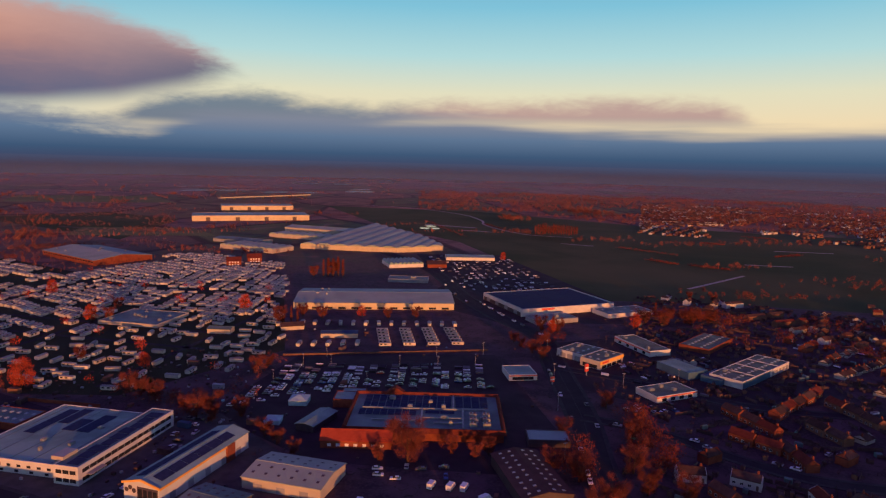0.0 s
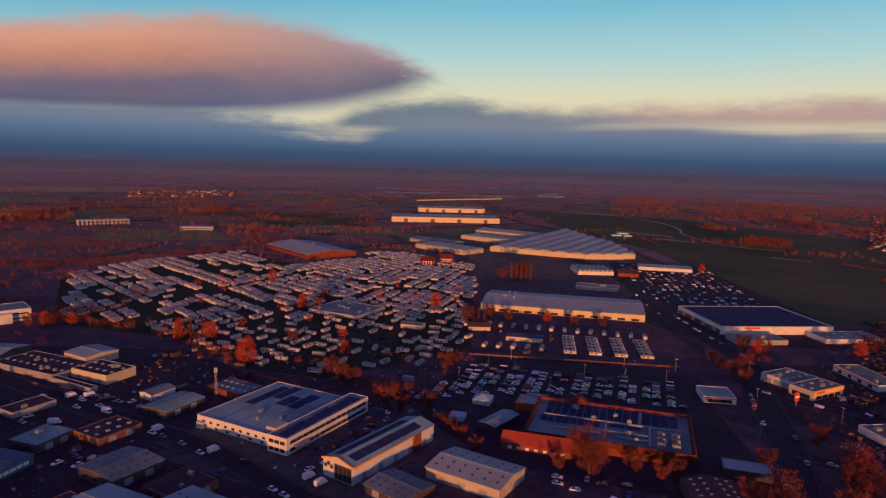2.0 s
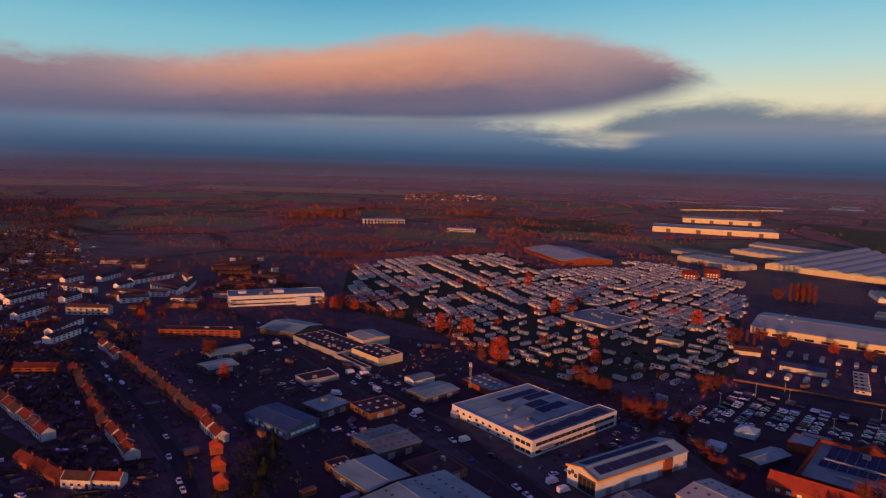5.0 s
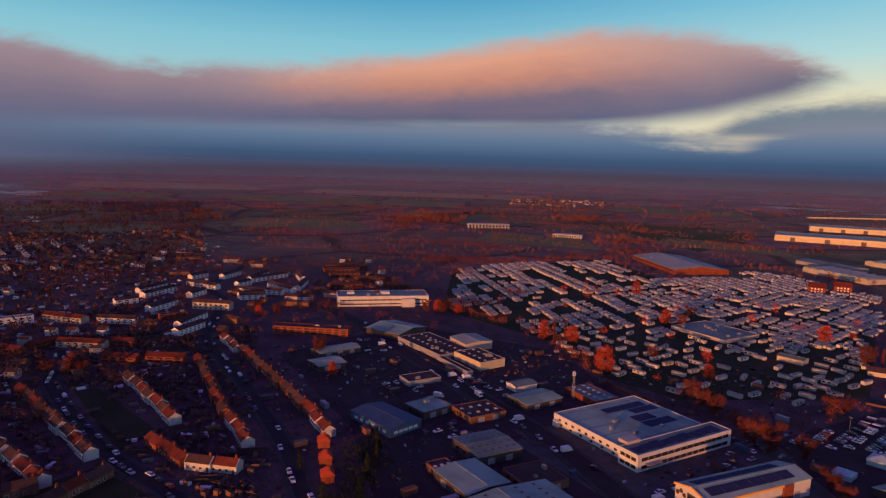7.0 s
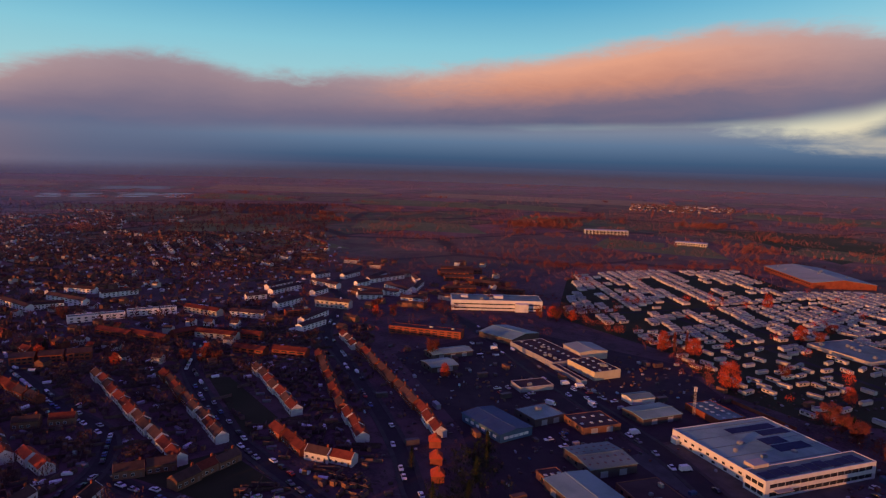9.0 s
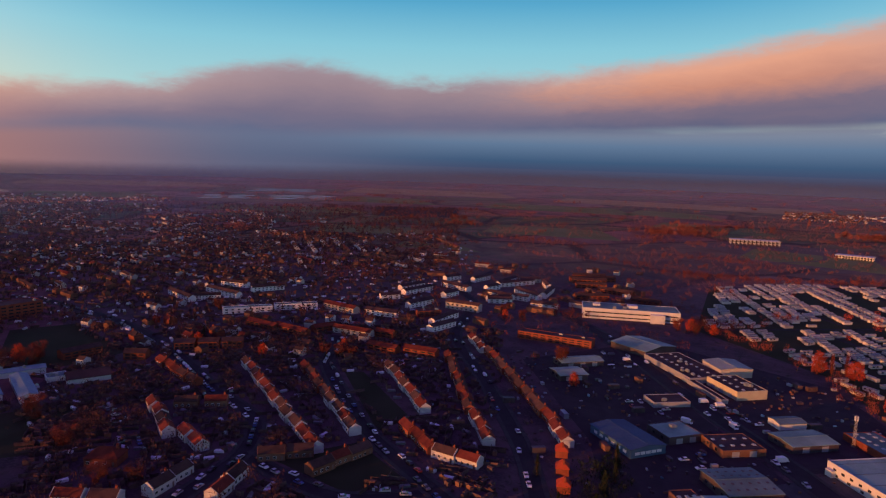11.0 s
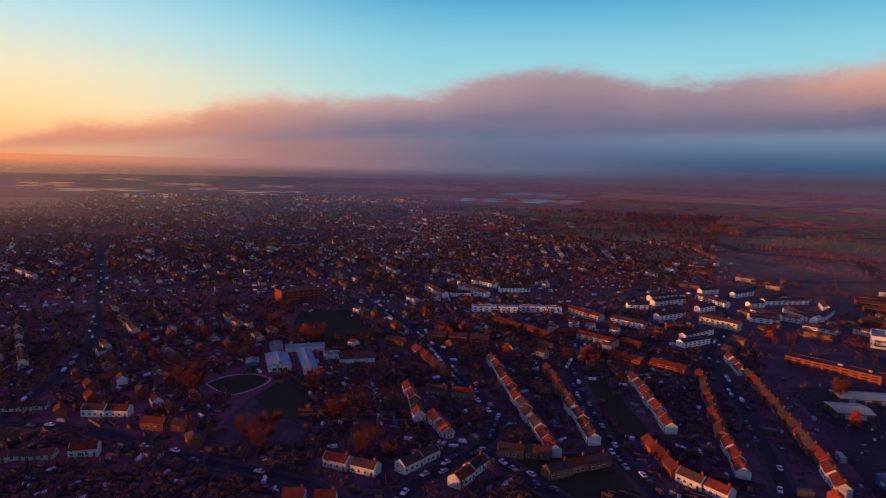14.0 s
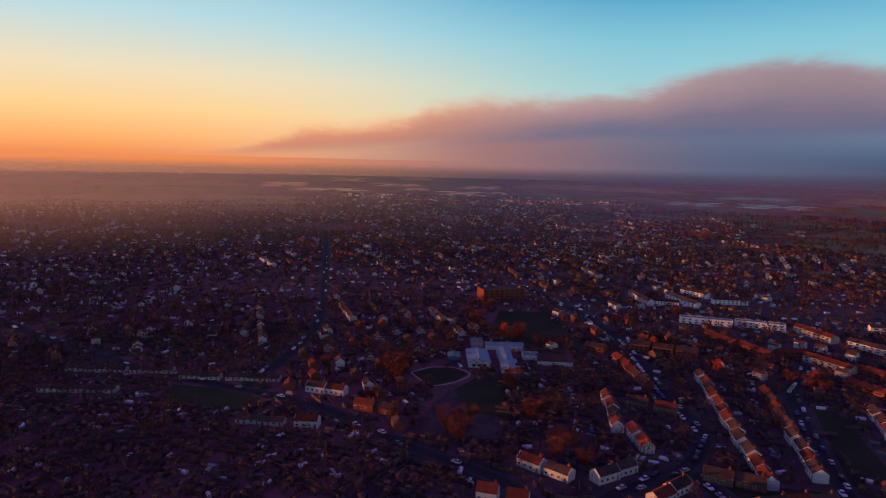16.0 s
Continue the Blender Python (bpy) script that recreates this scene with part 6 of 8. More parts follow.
estate(WEST_2, 28, 30, 10.5, 5, (6, 0.8, 3, 2), 75, (-350, -110), 0.82)
estate(NORTH, 20, 34, 12.5, 6, (4, 0, 5, 0), 25, (-460, 40))


# ---- caravans ----
def caravan(label):
    g = Geo().box(-4.0, -1.3, 0.4, 4.0, 1.3, 2.05)
    g.box(-3.7, -1.1, 0.02, 3.7, 1.1, 0.4)
    ob = tagged(new("static_caravan", g.mesh("static_caravan", M["caravan"])), label, "caravan", "caravans in the holiday park")
    g = Geo()
    for s in (-1, 1):
        ring = [(-4.1, 0, 2.38), (4.1, 0, 2.38), (4.1, s * 1.42, 2.04), (-4.1, s * 1.42, 2.04)]
        ring = ring[::-1] if s > 0 else ring
        g.solid(ring, [(p[0], p[1], p[2] + 0.1) for p in ring])
    part("roof", g, M["caravan_roof"], ob)
    pane = Geo().box(-0.75, -0.03, 0, 0.75, 0.03, 0.8).mesh("window", M["glass"])
    for k in (-3.4, 0.4):
        part("window", pane, None, ob, m=pose(k * 0.75, -1.31, 1.0))
    return ob


PARK = [(-466, 594), (-452, 684), (-404, 756), (-385, 800), (-285, 692), (-232, 775), (-218, 850), (-160, 850), (-76, 780), (-58, 625), (-58, 566), (-50, 500), (-44, 445), (-50, 425), (-62, 378), (-88, 352), (-104, 363), (-118, 342), (-155, 352), (-200, 373), (-249, 399), (-327, 440), (-340, 420)]
LANES = [((-455, 600), (-70, 452)), ((-420, 720), (-75, 590)), ((-335, 428), (-235, 690)), ((-225, 390), (-120, 665)), ((-130, 352), (-70, 510)), ((-310, 505), (-90, 420))]


def near_lane(x, y, w):
    p = Vector((x, y))
    for a, b in LANES:
        a, b = Vector(a), Vector(b)
        t = max(0, min(1, (p - a).dot(b - a) / (b - a).length_squared))
        if (a + (b - a) * t - p).length < w:
            return True
    return False


for _k, (_a, _b) in enumerate(LANES):
    ribbon("park_lane_%d" % (_k + 1), [_a, ((_a[0] + _b[0]) / 2, (_a[1] + _b[1]) / 2), _b], 4, 0.05, M["road"], "narrow asphalt lane in the caravan park", "lane")


EAST_BLOCK = [(-192, 560), (-168, 700), (-85, 735), (-55, 640), (-62, 560), (-85, 510), (-130, 525)]
GREENS = [((-405, 640), (-195, 478), 9.0), ((-410, 712), (-300, 610), 7.0), ((-446, 540), (-262, 440), 6.0)]


def on_green(x, y):
    p = Vector((x, y))
    for a, b, w in GREENS:
        a, b = Vector(a), Vector(b)
        t = max(0, min(1, (p - a).dot(b - a) / (b - a).length_squared))
        if (a + (b - a) * t - p).length < w:
            return True
    return False


def caravan_spots():
    """Slanting ranks over the open park, a tight block of columns on its east side, loose pitches near by."""
    rnd = random.Random(11)
    out = []
    for block, way, lean, near, apart in (((-230, 580), -39, 114, 5.2, 11.6), ((-110, 620), 80, -92, 5.9, 11.2)):
        c, s = math.cos(radians(way)), math.sin(radians(way))
        for i in range(-26, 27):
            gone = 0.0
            for j in range(-60, 60):
                gone = rnd.random() if j % 5 == 0 else gone
                u, v = j * near + rnd.uniform(-0.5, 0.5), i * apart + rnd.uniform(-0.9, 0.9) + 2.0 * math.sin(j * 0.11 + i)
                x, y = block[0] + u * c - v * s, block[1] + u * s + v * c
                if not inside(PARK, x, y) or near_lane(x, y, 4.5) or not is_free(x, y, 3) or on_green(x, y) or inside(EAST_BLOCK, x, y) != (way == 80):
                    continue
                d = math.hypot(x, y)
                if d < 500:
                    if rnd.random() < 0.4:
                        continue
                    r = rnd.choice((-19, -19, -6, 72, 76, 84)) + rnd.gauss(0, 4) + rnd.choice((0, 180))
                    x, y = x + rnd.uniform(-1.5, 1.5), y + rnd.uniform(-1.5, 1.5)
                    if any(abs(x - a) < 10.5 and abs(y - b) < 10.5 and math.hypot(x - a, y - b) < 8.0 for _, a, b, _ in out):
                        continue
                else:
                    if way < 0 and (gone < 0.10 or noise.noise((x * 0.016, y * 0.016, 3.0)) > 0.36) or rnd.random() < (0.07 if way < 0 else 0.16):
                        continue
                    r = way + lean + rnd.gauss(0, 4 if way < 0 else 7) + rnd.choice((0, 180))
                out.append((d, x, y, r))
    return sorted(out)


CARAVANS = caravan_spots()
NEAR_CARAVANS = 205
for _d, _x, _y, _r in CARAVANS[:NEAR_CARAVANS]:
    take(_x, _y, _r, 8.0, 2.6, 0.5)
    placed("caravan", lambda: caravan("white static caravan on its grass pitch"), pose(_x, _y, 0, 0, 0, _r))
# caravans stored in close ranks between the car park and the shops
for _i in range(4):
    for _j in range(6):
        _x, _y = 24 + _i * 16.2, 421 + _j * 7.6
        take(_x, _y, -3, 9, 4, 1)
        placed("caravan", lambda: caravan(""), pose(_x, _y, 0, 0, 0, -3), "white sales caravan in a close rank")
for _i in range(13):
    _x, _y = -34 + _i * 9.4, 484 - _i * 0.9
    take(_x, _y, 80, 9, 4, 1)
    placed("caravan", lambda: caravan(""), pose(_x, _y, 0, 0, 0, 80 + (_i * 29) % 11), "white sales caravan facing the shop terrace")
for _i in range(5):
    placed("caravan", lambda: caravan(""), pose(-32 + _i * 9.5, 426, 0, 0, 0, 82), "white sales caravan beside the pool building")


def joined_boxes(name, label, category, rows, mats):
    """Many small gabled or flat boxes, too far to pick apart: x, y, angle, length, width, height, rise, wall slot, roof slot."""
    g = Geo()
    for x, y, r, L, W, h, rise, wm, rm in rows:
        c, s = math.cos(radians(r)), math.sin(radians(r))
        P = lambda u, v, z: (x + u * c - v * s, y + u * s + v * c, z)
        a, b = L / 2, W / 2
        n = len(g.v)
        g.v += [P(-a, -b, 0), P(a, -b, 0), P(a, b, 0), P(-a, b, 0), P(-a, -b, h), P(a, -b, h), P(a, b, h), P(-a, b, h), P(-a, 0, h + rise), P(a, 0, h + rise)]
        g.f += [(n, n + 1, n + 5, n + 4), (n + 1, n + 2, n + 6, n + 9, n + 5), (n + 2, n + 3, n + 7, n + 6), (n + 3, n, n + 4, n + 8, n + 7), (n + 4, n + 5, n + 9, n + 8), (n + 6, n + 7, n + 8, n + 9)]
        g.m += [wm] * 4 + [rm] * 2
    return tagged(new(name, g.mesh(name, mats)), label, category, kind="stuff")


joined_boxes("far_caravans", "rows of white static caravans further off", "caravans", [(x, y, r, 8.0 - 1.2 * (k % 3 == 0), 2.6, 2.0, 0.33, 0, 1) for k, (_, x, y, r) in enumerate(CARAVANS[NEAR_CARAVANS:])], [M["caravan"], M["caravan_roof"]])


# ---- cars ----
def car(colour, full):
    g = Geo()
    prof = [(-2.1, 0.35), (2.1, 0.35), (2.15, 0.6), (2.05, 0.8), (0.95, 0.95), (-1.85, 1.0), (-2.12, 0.85)]
    wide, slim = 0.87, 0.8
    g.solid([(x, -wide, z) for x, z in prof], [(x, wide, z) for x, z in prof])
    g.solid([(-1.35, -slim * .86, 1.42), (0.1, -slim * .86, 1.42), (0.1, slim * .86, 1.42), (-1.35, slim * .86, 1.42)], [(-1.25, -slim * .8, 1.47), (0.0, -slim * .8, 1.47), (0.0, slim * .8, 1.47), (-1.25, slim * .8, 1.47)])
    ob = tagged(new("car", g.mesh("car", M["car_" + colour])), colour + " parked car on the asphalt", "car", "parked cars")
    part("glasshouse", Geo().solid([(-1.9, -slim, 0.97), (1.0, -slim, 0.93), (1.0, slim, 0.93), (-1.9, slim, 0.97)], [(-1.4, -slim * .84, 1.42), (0.12, -slim * .84, 1.42), (0.12, slim * .84, 1.42), (-1.4, slim * .84, 1.42)]), M["glass"], ob)
    if full:
        ring = [(0.32 * math.cos(k * math.pi / 5), 0.32 * math.sin(k * math.pi / 5)) for k in range(10)]
        wheel = Geo().solid([(x, 0.1, z) for x, z in ring], [(x, -0.1, z) for x, z in ring]).mesh("wheel", M["tyre"])
        for x in (-1.3, 1.3):
            for y in (-0.82, 0.82):
                part("wheel", wheel, None, ob, m=pose(x, y, 0.32))
    return ob


def van():
    ob = tagged(new("van", Geo().box(-2.6, -1.0, 0.45, 1.1, 1.0, 2.5).solid([(1.1, -1.0, 0.45), (2.7, -1.0, 0.45), (2.7, 1.0, 0.45), (1.1, 1.0, 0.45)], [(1.1, -0.95, 2.2), (1.7, -0.9, 2.15), (1.7, 0.9, 2.15), (1.1, 0.95, 2.2)]).mesh("van", M["car_white"])), "white delivery van parked in a works yard", "van", "parked vans")
    part("windscreen", Geo().solid([(2.35, -0.8, 1.1), (2.4, -0.8, 1.1), (2.4, 0.8, 1.1), (2.35, 0.8, 1.1)], [(1.85, -0.75, 2.0), (1.9, -0.75, 2.0), (1.9, 0.75, 2.0), (1.85, 0.75, 2.0)]), M["glass"], ob)
    ring = [(0.36 * math.cos(k * math.pi / 5), 0.36 * math.sin(k * math.pi / 5)) for k in range(10)]
    wheel = Geo().solid([(x, 0.1, z) for x, z in ring], [(x, -0.1, z) for x, z in ring]).mesh("wheel", M["tyre"])
    for x in (-1.6, 1.7):
        for y in (-0.95, 0.95):
            part("wheel", wheel, None, ob, m=pose(x, y, 0.36))
    return ob


for _x, _y, _r in ((31, 229, 62), (38, 227, 58), (43, 226, 60), (49, 217, 30), (4, 219, 66), (51, 208, 80), (-82, 226, 62), (-76, 222, 60), (-218, 286, 70), (-226, 283, 72), (-300, 300, 60), (-196, 268, -20), (-128, 240, 64), (-210, 252, 20), (-162, 255, 70)):
    take(_x, _y, _r, 5.4, 2.0, 0.6)
    placed("van", van, pose(_x, _y, 0.03, 0, 0, _r))


COLOURS = ("white", "silver", "grey", "black", "red", "blue")
_rnd = random.Random(21)
for _i in range(14):  # the supermarket car park, double rows
    for _j in range(26):
        for _k in (-1, 1):
            _u, _v = -66 + _i * 12.6 + _k * 2.5, 300 + _j * 3.2
            _x, _y = 4 + _u * math.cos(radians(-9)) * 1.0 + (_v - 350) * 0.16, _v + _u * -0.05
            if inside([(-58, 318), (-26, 402), (84, 390), (76, 332), (5, 342)], _x, _y) and is_free(_x, _y, 2) and _rnd.random() < 0.6:
                CAR_SPOTS.append((_x, _y, -9 + (180 if _k > 0 else 0) + _rnd.uniform(-2, 2)))
_park = list(CAR_SPOTS)
for _name, _w, _pts in ROADS:  # parked along the kerbs and driving
    for (_x0, _y0), (_x1, _y1) in zip(_pts, _pts[1:]):
        _d = Vector((_x1 - _x0, _y1 - _y0))
        if Vector((_x0, _y0)).length > 620:
            continue
        for _q in range(int(_d.length / 6.5)):
            if _rnd.random() < (0.85 if _name in ("road_4", "road_5", "road_8") else 0.3):
                _s = _rnd.choice((-1, 1)) * (_w / 2 - 1.0)
                _p = Vector((_x0, _y0)) + _d * ((_q + 0.5) / int(_d.length / 6.5)) + Vector((-_d.y, _d.x)).normalized() * _s
                _park.append((_p.x, _p.y, math.degrees(math.atan2(_d.y, _d.x)) + (180 if _s > 0 else 0), 0.07))
for _cx, _cy, _n, _sx, _sy, _r in ((-75, 235, 10, 12, 5, 64), (-70, 285, 12, 6, 22, 70), (-215, 285, 10, 25, 5, -20), (-300, 292, 8, 20, 10, -20), (-12, 208, 14, 14, 10, -24), (24, 240, 10, 14, 6, -9), (50, 205, 8, 10, 10, 80),
                                   (176, 360, 22, 16, 18, 20), (215, 372, 10, 16, 10, 30), (150, 300, 14, 14, 8, 16), (-330, 10, 10, 14, 6, 10), (-292, 14, 12, 8, 6, 5), (-385, -22, 10, 12, 10, 10), (-235, 250, 8, 12, 10, -20), (-170, 225, 8, 14, 8, -20)):
    for _q in range(_n):
        _park.append((_cx + _rnd.uniform(-_sx, _sx), _cy + _rnd.uniform(-_sy, _sy), _r + _rnd.choice((0, 90, 180, 270)) + _rnd.uniform(-3, 3), 0.05))
_used, SPARE_CARS = [], []
for _s in sorted(_park, key=lambda s: math.hypot(s[0], s[1])):
    _x, _y, _r = _s[:3]
    if any(abs(_x - a) < 4.2 and abs(_y - b) < 4.2 and (_x - a) ** 2 + (_y - b) ** 2 < (2.4 if _s in CAR_SPOTS else 5.0) ** 2 for a, b in _used):
        continue
    _hit = any(abs((_x - cx) * c + (_y - cy) * s) < a - 1.0 and abs(-(_x - cx) * s + (_y - cy) * c) < b - 1.0 and b > 4.9 and a > 5.5 for cx, cy, a, b, c, s in TAKEN if b != _s[0])
    _onroad = len(_s) > 3 and _s[3] == 0.07
    if _hit and not _onroad:
        continue
    _used.append((_x, _y))
    if len(_used) > 300:
        SPARE_CARS.append((_x, _y, _r))
        continue
    _col = _rnd.choices(COLOURS, (8, 6, 3, 3, 1.5, 2))[0]
    _full = len(_used) <= 36
    placed("car%s%d" % (_col, _full), lambda: car(_col, _full), pose(_x, _y, 0.1 if _onroad else 0.036, 0, 0, _r))
def drive_cars():
    """Cars on drives and kerbs across the far streets."""
    rng = np.random.default_rng(77)
    az, d = np.radians(rng.uniform(58, 138, 1500)), rng.uniform(230, 1000, 1500)
    return [(-math.sin(a) * q, math.cos(a) * q, rng.uniform(0, 180), 4.1, 1.75, 1.0, 0.4, int(k), int(k)) for a, q, k in zip(az, d, rng.integers(0, 3, 1500)) if is_free(-math.sin(a) * q, math.cos(a) * q, 0.4)]


joined_boxes("street_cars", "cars on drives across the streets of houses", "cars", drive_cars(), [M["car_white"], M["car_silver"], M["car_grey"]])
joined_boxes("far_cars", "rows of parked cars far across the shop car parks", "cars",
             [(x, y, 10 + _rnd.uniform(-3, 3) + _rnd.choice((0, 0, 90)), 3.9, 1.6, 0.85, 0.3, _rnd.randrange(3), _rnd.randrange(3)) for x, y in
              ((105 + _rnd.randrange(14) * 7.5, 610 + _rnd.randrange(45) * 5.2) for _ in range(250)) if inside([(95, 600), (215, 575), (205, 840), (95, 850)], x, y) and is_free(x, y, 2)] + [(x, y, r, 4.2, 1.75, 1.0, 0.4, _rnd.randrange(3), _rnd.randrange(3)) for x, y, r in SPARE_CARS],
             [M["car_white"], M["car_grey"], M["car_black"]])


# ---- trees ----
def fluff(rnd, centres, count, size, flat=0.6):
    """Loose small triangles round several centres: a crown of leaves with gaps. centres: x, y, z, rx, rz."""
    g = Geo()
    for _ in range(count):
        cx, cy, cz, rx, rz = rnd.choice(centres)
        v = Vector((rnd.gauss(0, 1), rnd.gauss(0, 1), rnd.gauss(0, 1))).normalized() * (rnd.random() ** 0.45)
        p = Vector((cx + v.x * rx, cy + v.y * rx, cz + v.z * rz))
        a = Vector((rnd.gauss(0, 1), rnd.gauss(0, 1), rnd.gauss(0, flat))).normalized() * size * rnd.uniform(0.6, 1.4)
        b = Vector((rnd.gauss(0, 1), rnd.gauss(0, 1), rnd.gauss(0, 1))).normalized() * size * rnd.uniform(0.4, 0.9)
        g.face([p - a * 0.5, p + a * 0.5, p + b])
    return g


def twigs(rnd, centres, count, length, width):
    """Thin twigs that fan upwards and outwards, as on a bare winter tree."""
    g = Geo()
    for _ in range(count):
        cx, cy, cz, rx, rz = rnd.choice(centres)
        v = Vector((rnd.gauss(0, 1), rnd.gauss(0, 1), rnd.gauss(0, 1))).normalized() * (rnd.random() ** 0.65)
        p = Vector((cx + v.x * rx, cy + v.y * rx, cz + v.z * rz))
        w = Vector((p.x * 0.25 + rnd.gauss(0, 0.5), p.y * 0.25 + rnd.gauss(0, 0.5), 0.8 + rnd.gauss(0, 0.35))).normalized()
        s = Vector((rnd.gauss(0, 1), rnd.gauss(0, 1), rnd.gauss(0, 0.3))).normalized() * width
        g.face([p - s, p + s, p + w * length * rnd.uniform(0.6, 1.4)])
    return g


def trunk_and_limbs(rnd, h, spread, limbs):
    g = Geo()

    def limb(a, b, r0, r1, n=5):
        w = (b - a).normalized()
        u = w.orthogonal().normalized()
        v = w.cross(u)
        ring = lambda c, r: [c + (u * math.cos(2 * math.pi * k / n) + v * math.sin(2 * math.pi * k / n)) * r for k in range(n)]
        g.solid(ring(a, r0), ring(b, r1))

    top = Vector((rnd.uniform(-.3, .3), rnd.uniform(-.3, .3), h * 0.55))
    limb(Vector((0, 0, -0.2)), top, h * 0.03, h * 0.018, 7)
    for k in range(limbs):
        z = h * rnd.uniform(0.15, 0.55)
        a = Vector((0, 0, 0)).lerp(top, z / (h * 0.55))
        t = k * 2.4 + rnd.uniform(-.4, .4)
        b = a + Vector((math.cos(t) * spread * rnd.uniform(.5, .9), math.sin(t) * spread * rnd.uniform(.5, .9), h * rnd.uniform(0.2, 0.4)))
        limb(a, b, h * 0.012, h * 0.004, 4)
        for q in range(2):
            c = a.lerp(b, 0.6)
            limb(c, c + Vector((rnd.uniform(-1, 1) * spread * .5, rnd.uniform(-1, 1) * spread * .5, h * rnd.uniform(.1, .25))), h * 0.006, h * 0.002, 3)
    return g


def tree(kind, variant):
    """A tree one unit high in plan, scaled when placed: about 10 m."""
    rnd = random.Random(kind + str(variant))
    h = 10.0
    if kind == "poplar":
        cs = [(0, 0, z, 1.0 - abs(z - 5) * 0.08, 1.4) for z in (2, 3.2, 4.4, 5.6, 6.8, 8, 9)]
        crown, mat, name, spread = fluff(rnd, cs, 2200, 0.26), "leaf_rust", "poplar", 0.8
    elif kind == "russet":
        cs = []
        for k in range(34):
            z = 1.3 + 7.6 * k / 33
            wide = 3.3 * math.sin(math.pi * min(1.0, (z + 1.2) / 11.2)) ** 0.8 * math.sqrt(rnd.uniform(0.1, 1.0))
            cs.append((math.cos(k * 2.4) * wide, math.sin(k * 2.4) * wide, z, 1.25, 1.1))
        crown, mat, name, spread = fluff(rnd, cs, 6500, 0.28), "leaf_red", "autumn_tree", 3.0
    elif kind == "evergreen":
        cs = [(0, 0, z, 3.0 * (1 - z / 11), 1.0) for z in (1.5, 2.7, 3.9, 5.1, 6.3, 7.5, 8.7, 9.6)]
        crown, mat, name, spread = fluff(rnd, cs, 2600, 0.30), "leaf_dark", "evergreen_tree", 1.2
    else:
        cs = [(math.cos(k * 2.4) * (0.8 + z * 0.3), math.sin(k * 2.4) * (0.8 + z * 0.3), z, 1.3, 1.3) for k, z in ((k, 1.0 + 7.4 * rnd.random() ** 0.85) for k in range(30))]
        crown, mat, name, spread = twigs(rnd, cs, 5600, 1.3, 0.03), "twigs", "bare_tree", 3.2
    ob = thing(name, Matrix(), {"poplar": "tall narrow poplar holding rust-coloured leaves", "russet": "round tree holding russet red leaves", "evergreen": "dark green conical evergreen tree"}.get(kind, "bare winter tree with reddish twigs"), "tree")
    part("trunk", trunk_and_limbs(rnd, h, spread, 3 if kind == "poplar" else 6), M["bark"], ob)
    part("crown", crown, M[mat], ob)
    return ob


def plant_tree(x, y, h, kind="bare", group=""):
    rnd = random.Random(int(x * 31 + y * 17))
    v = rnd.randrange(3)
    key = kind + str(v)
    s = h / 10.0
    m = pose(x, y, 0, 0, 0, rnd.uniform(0, 360))
    ob = placed("tree_" + key, lambda: tree(kind, v), m, group=group)
    ob.scale = (s * rnd.uniform(0.9, 1.15), s * rnd.uniform(0.9, 1.15), s)


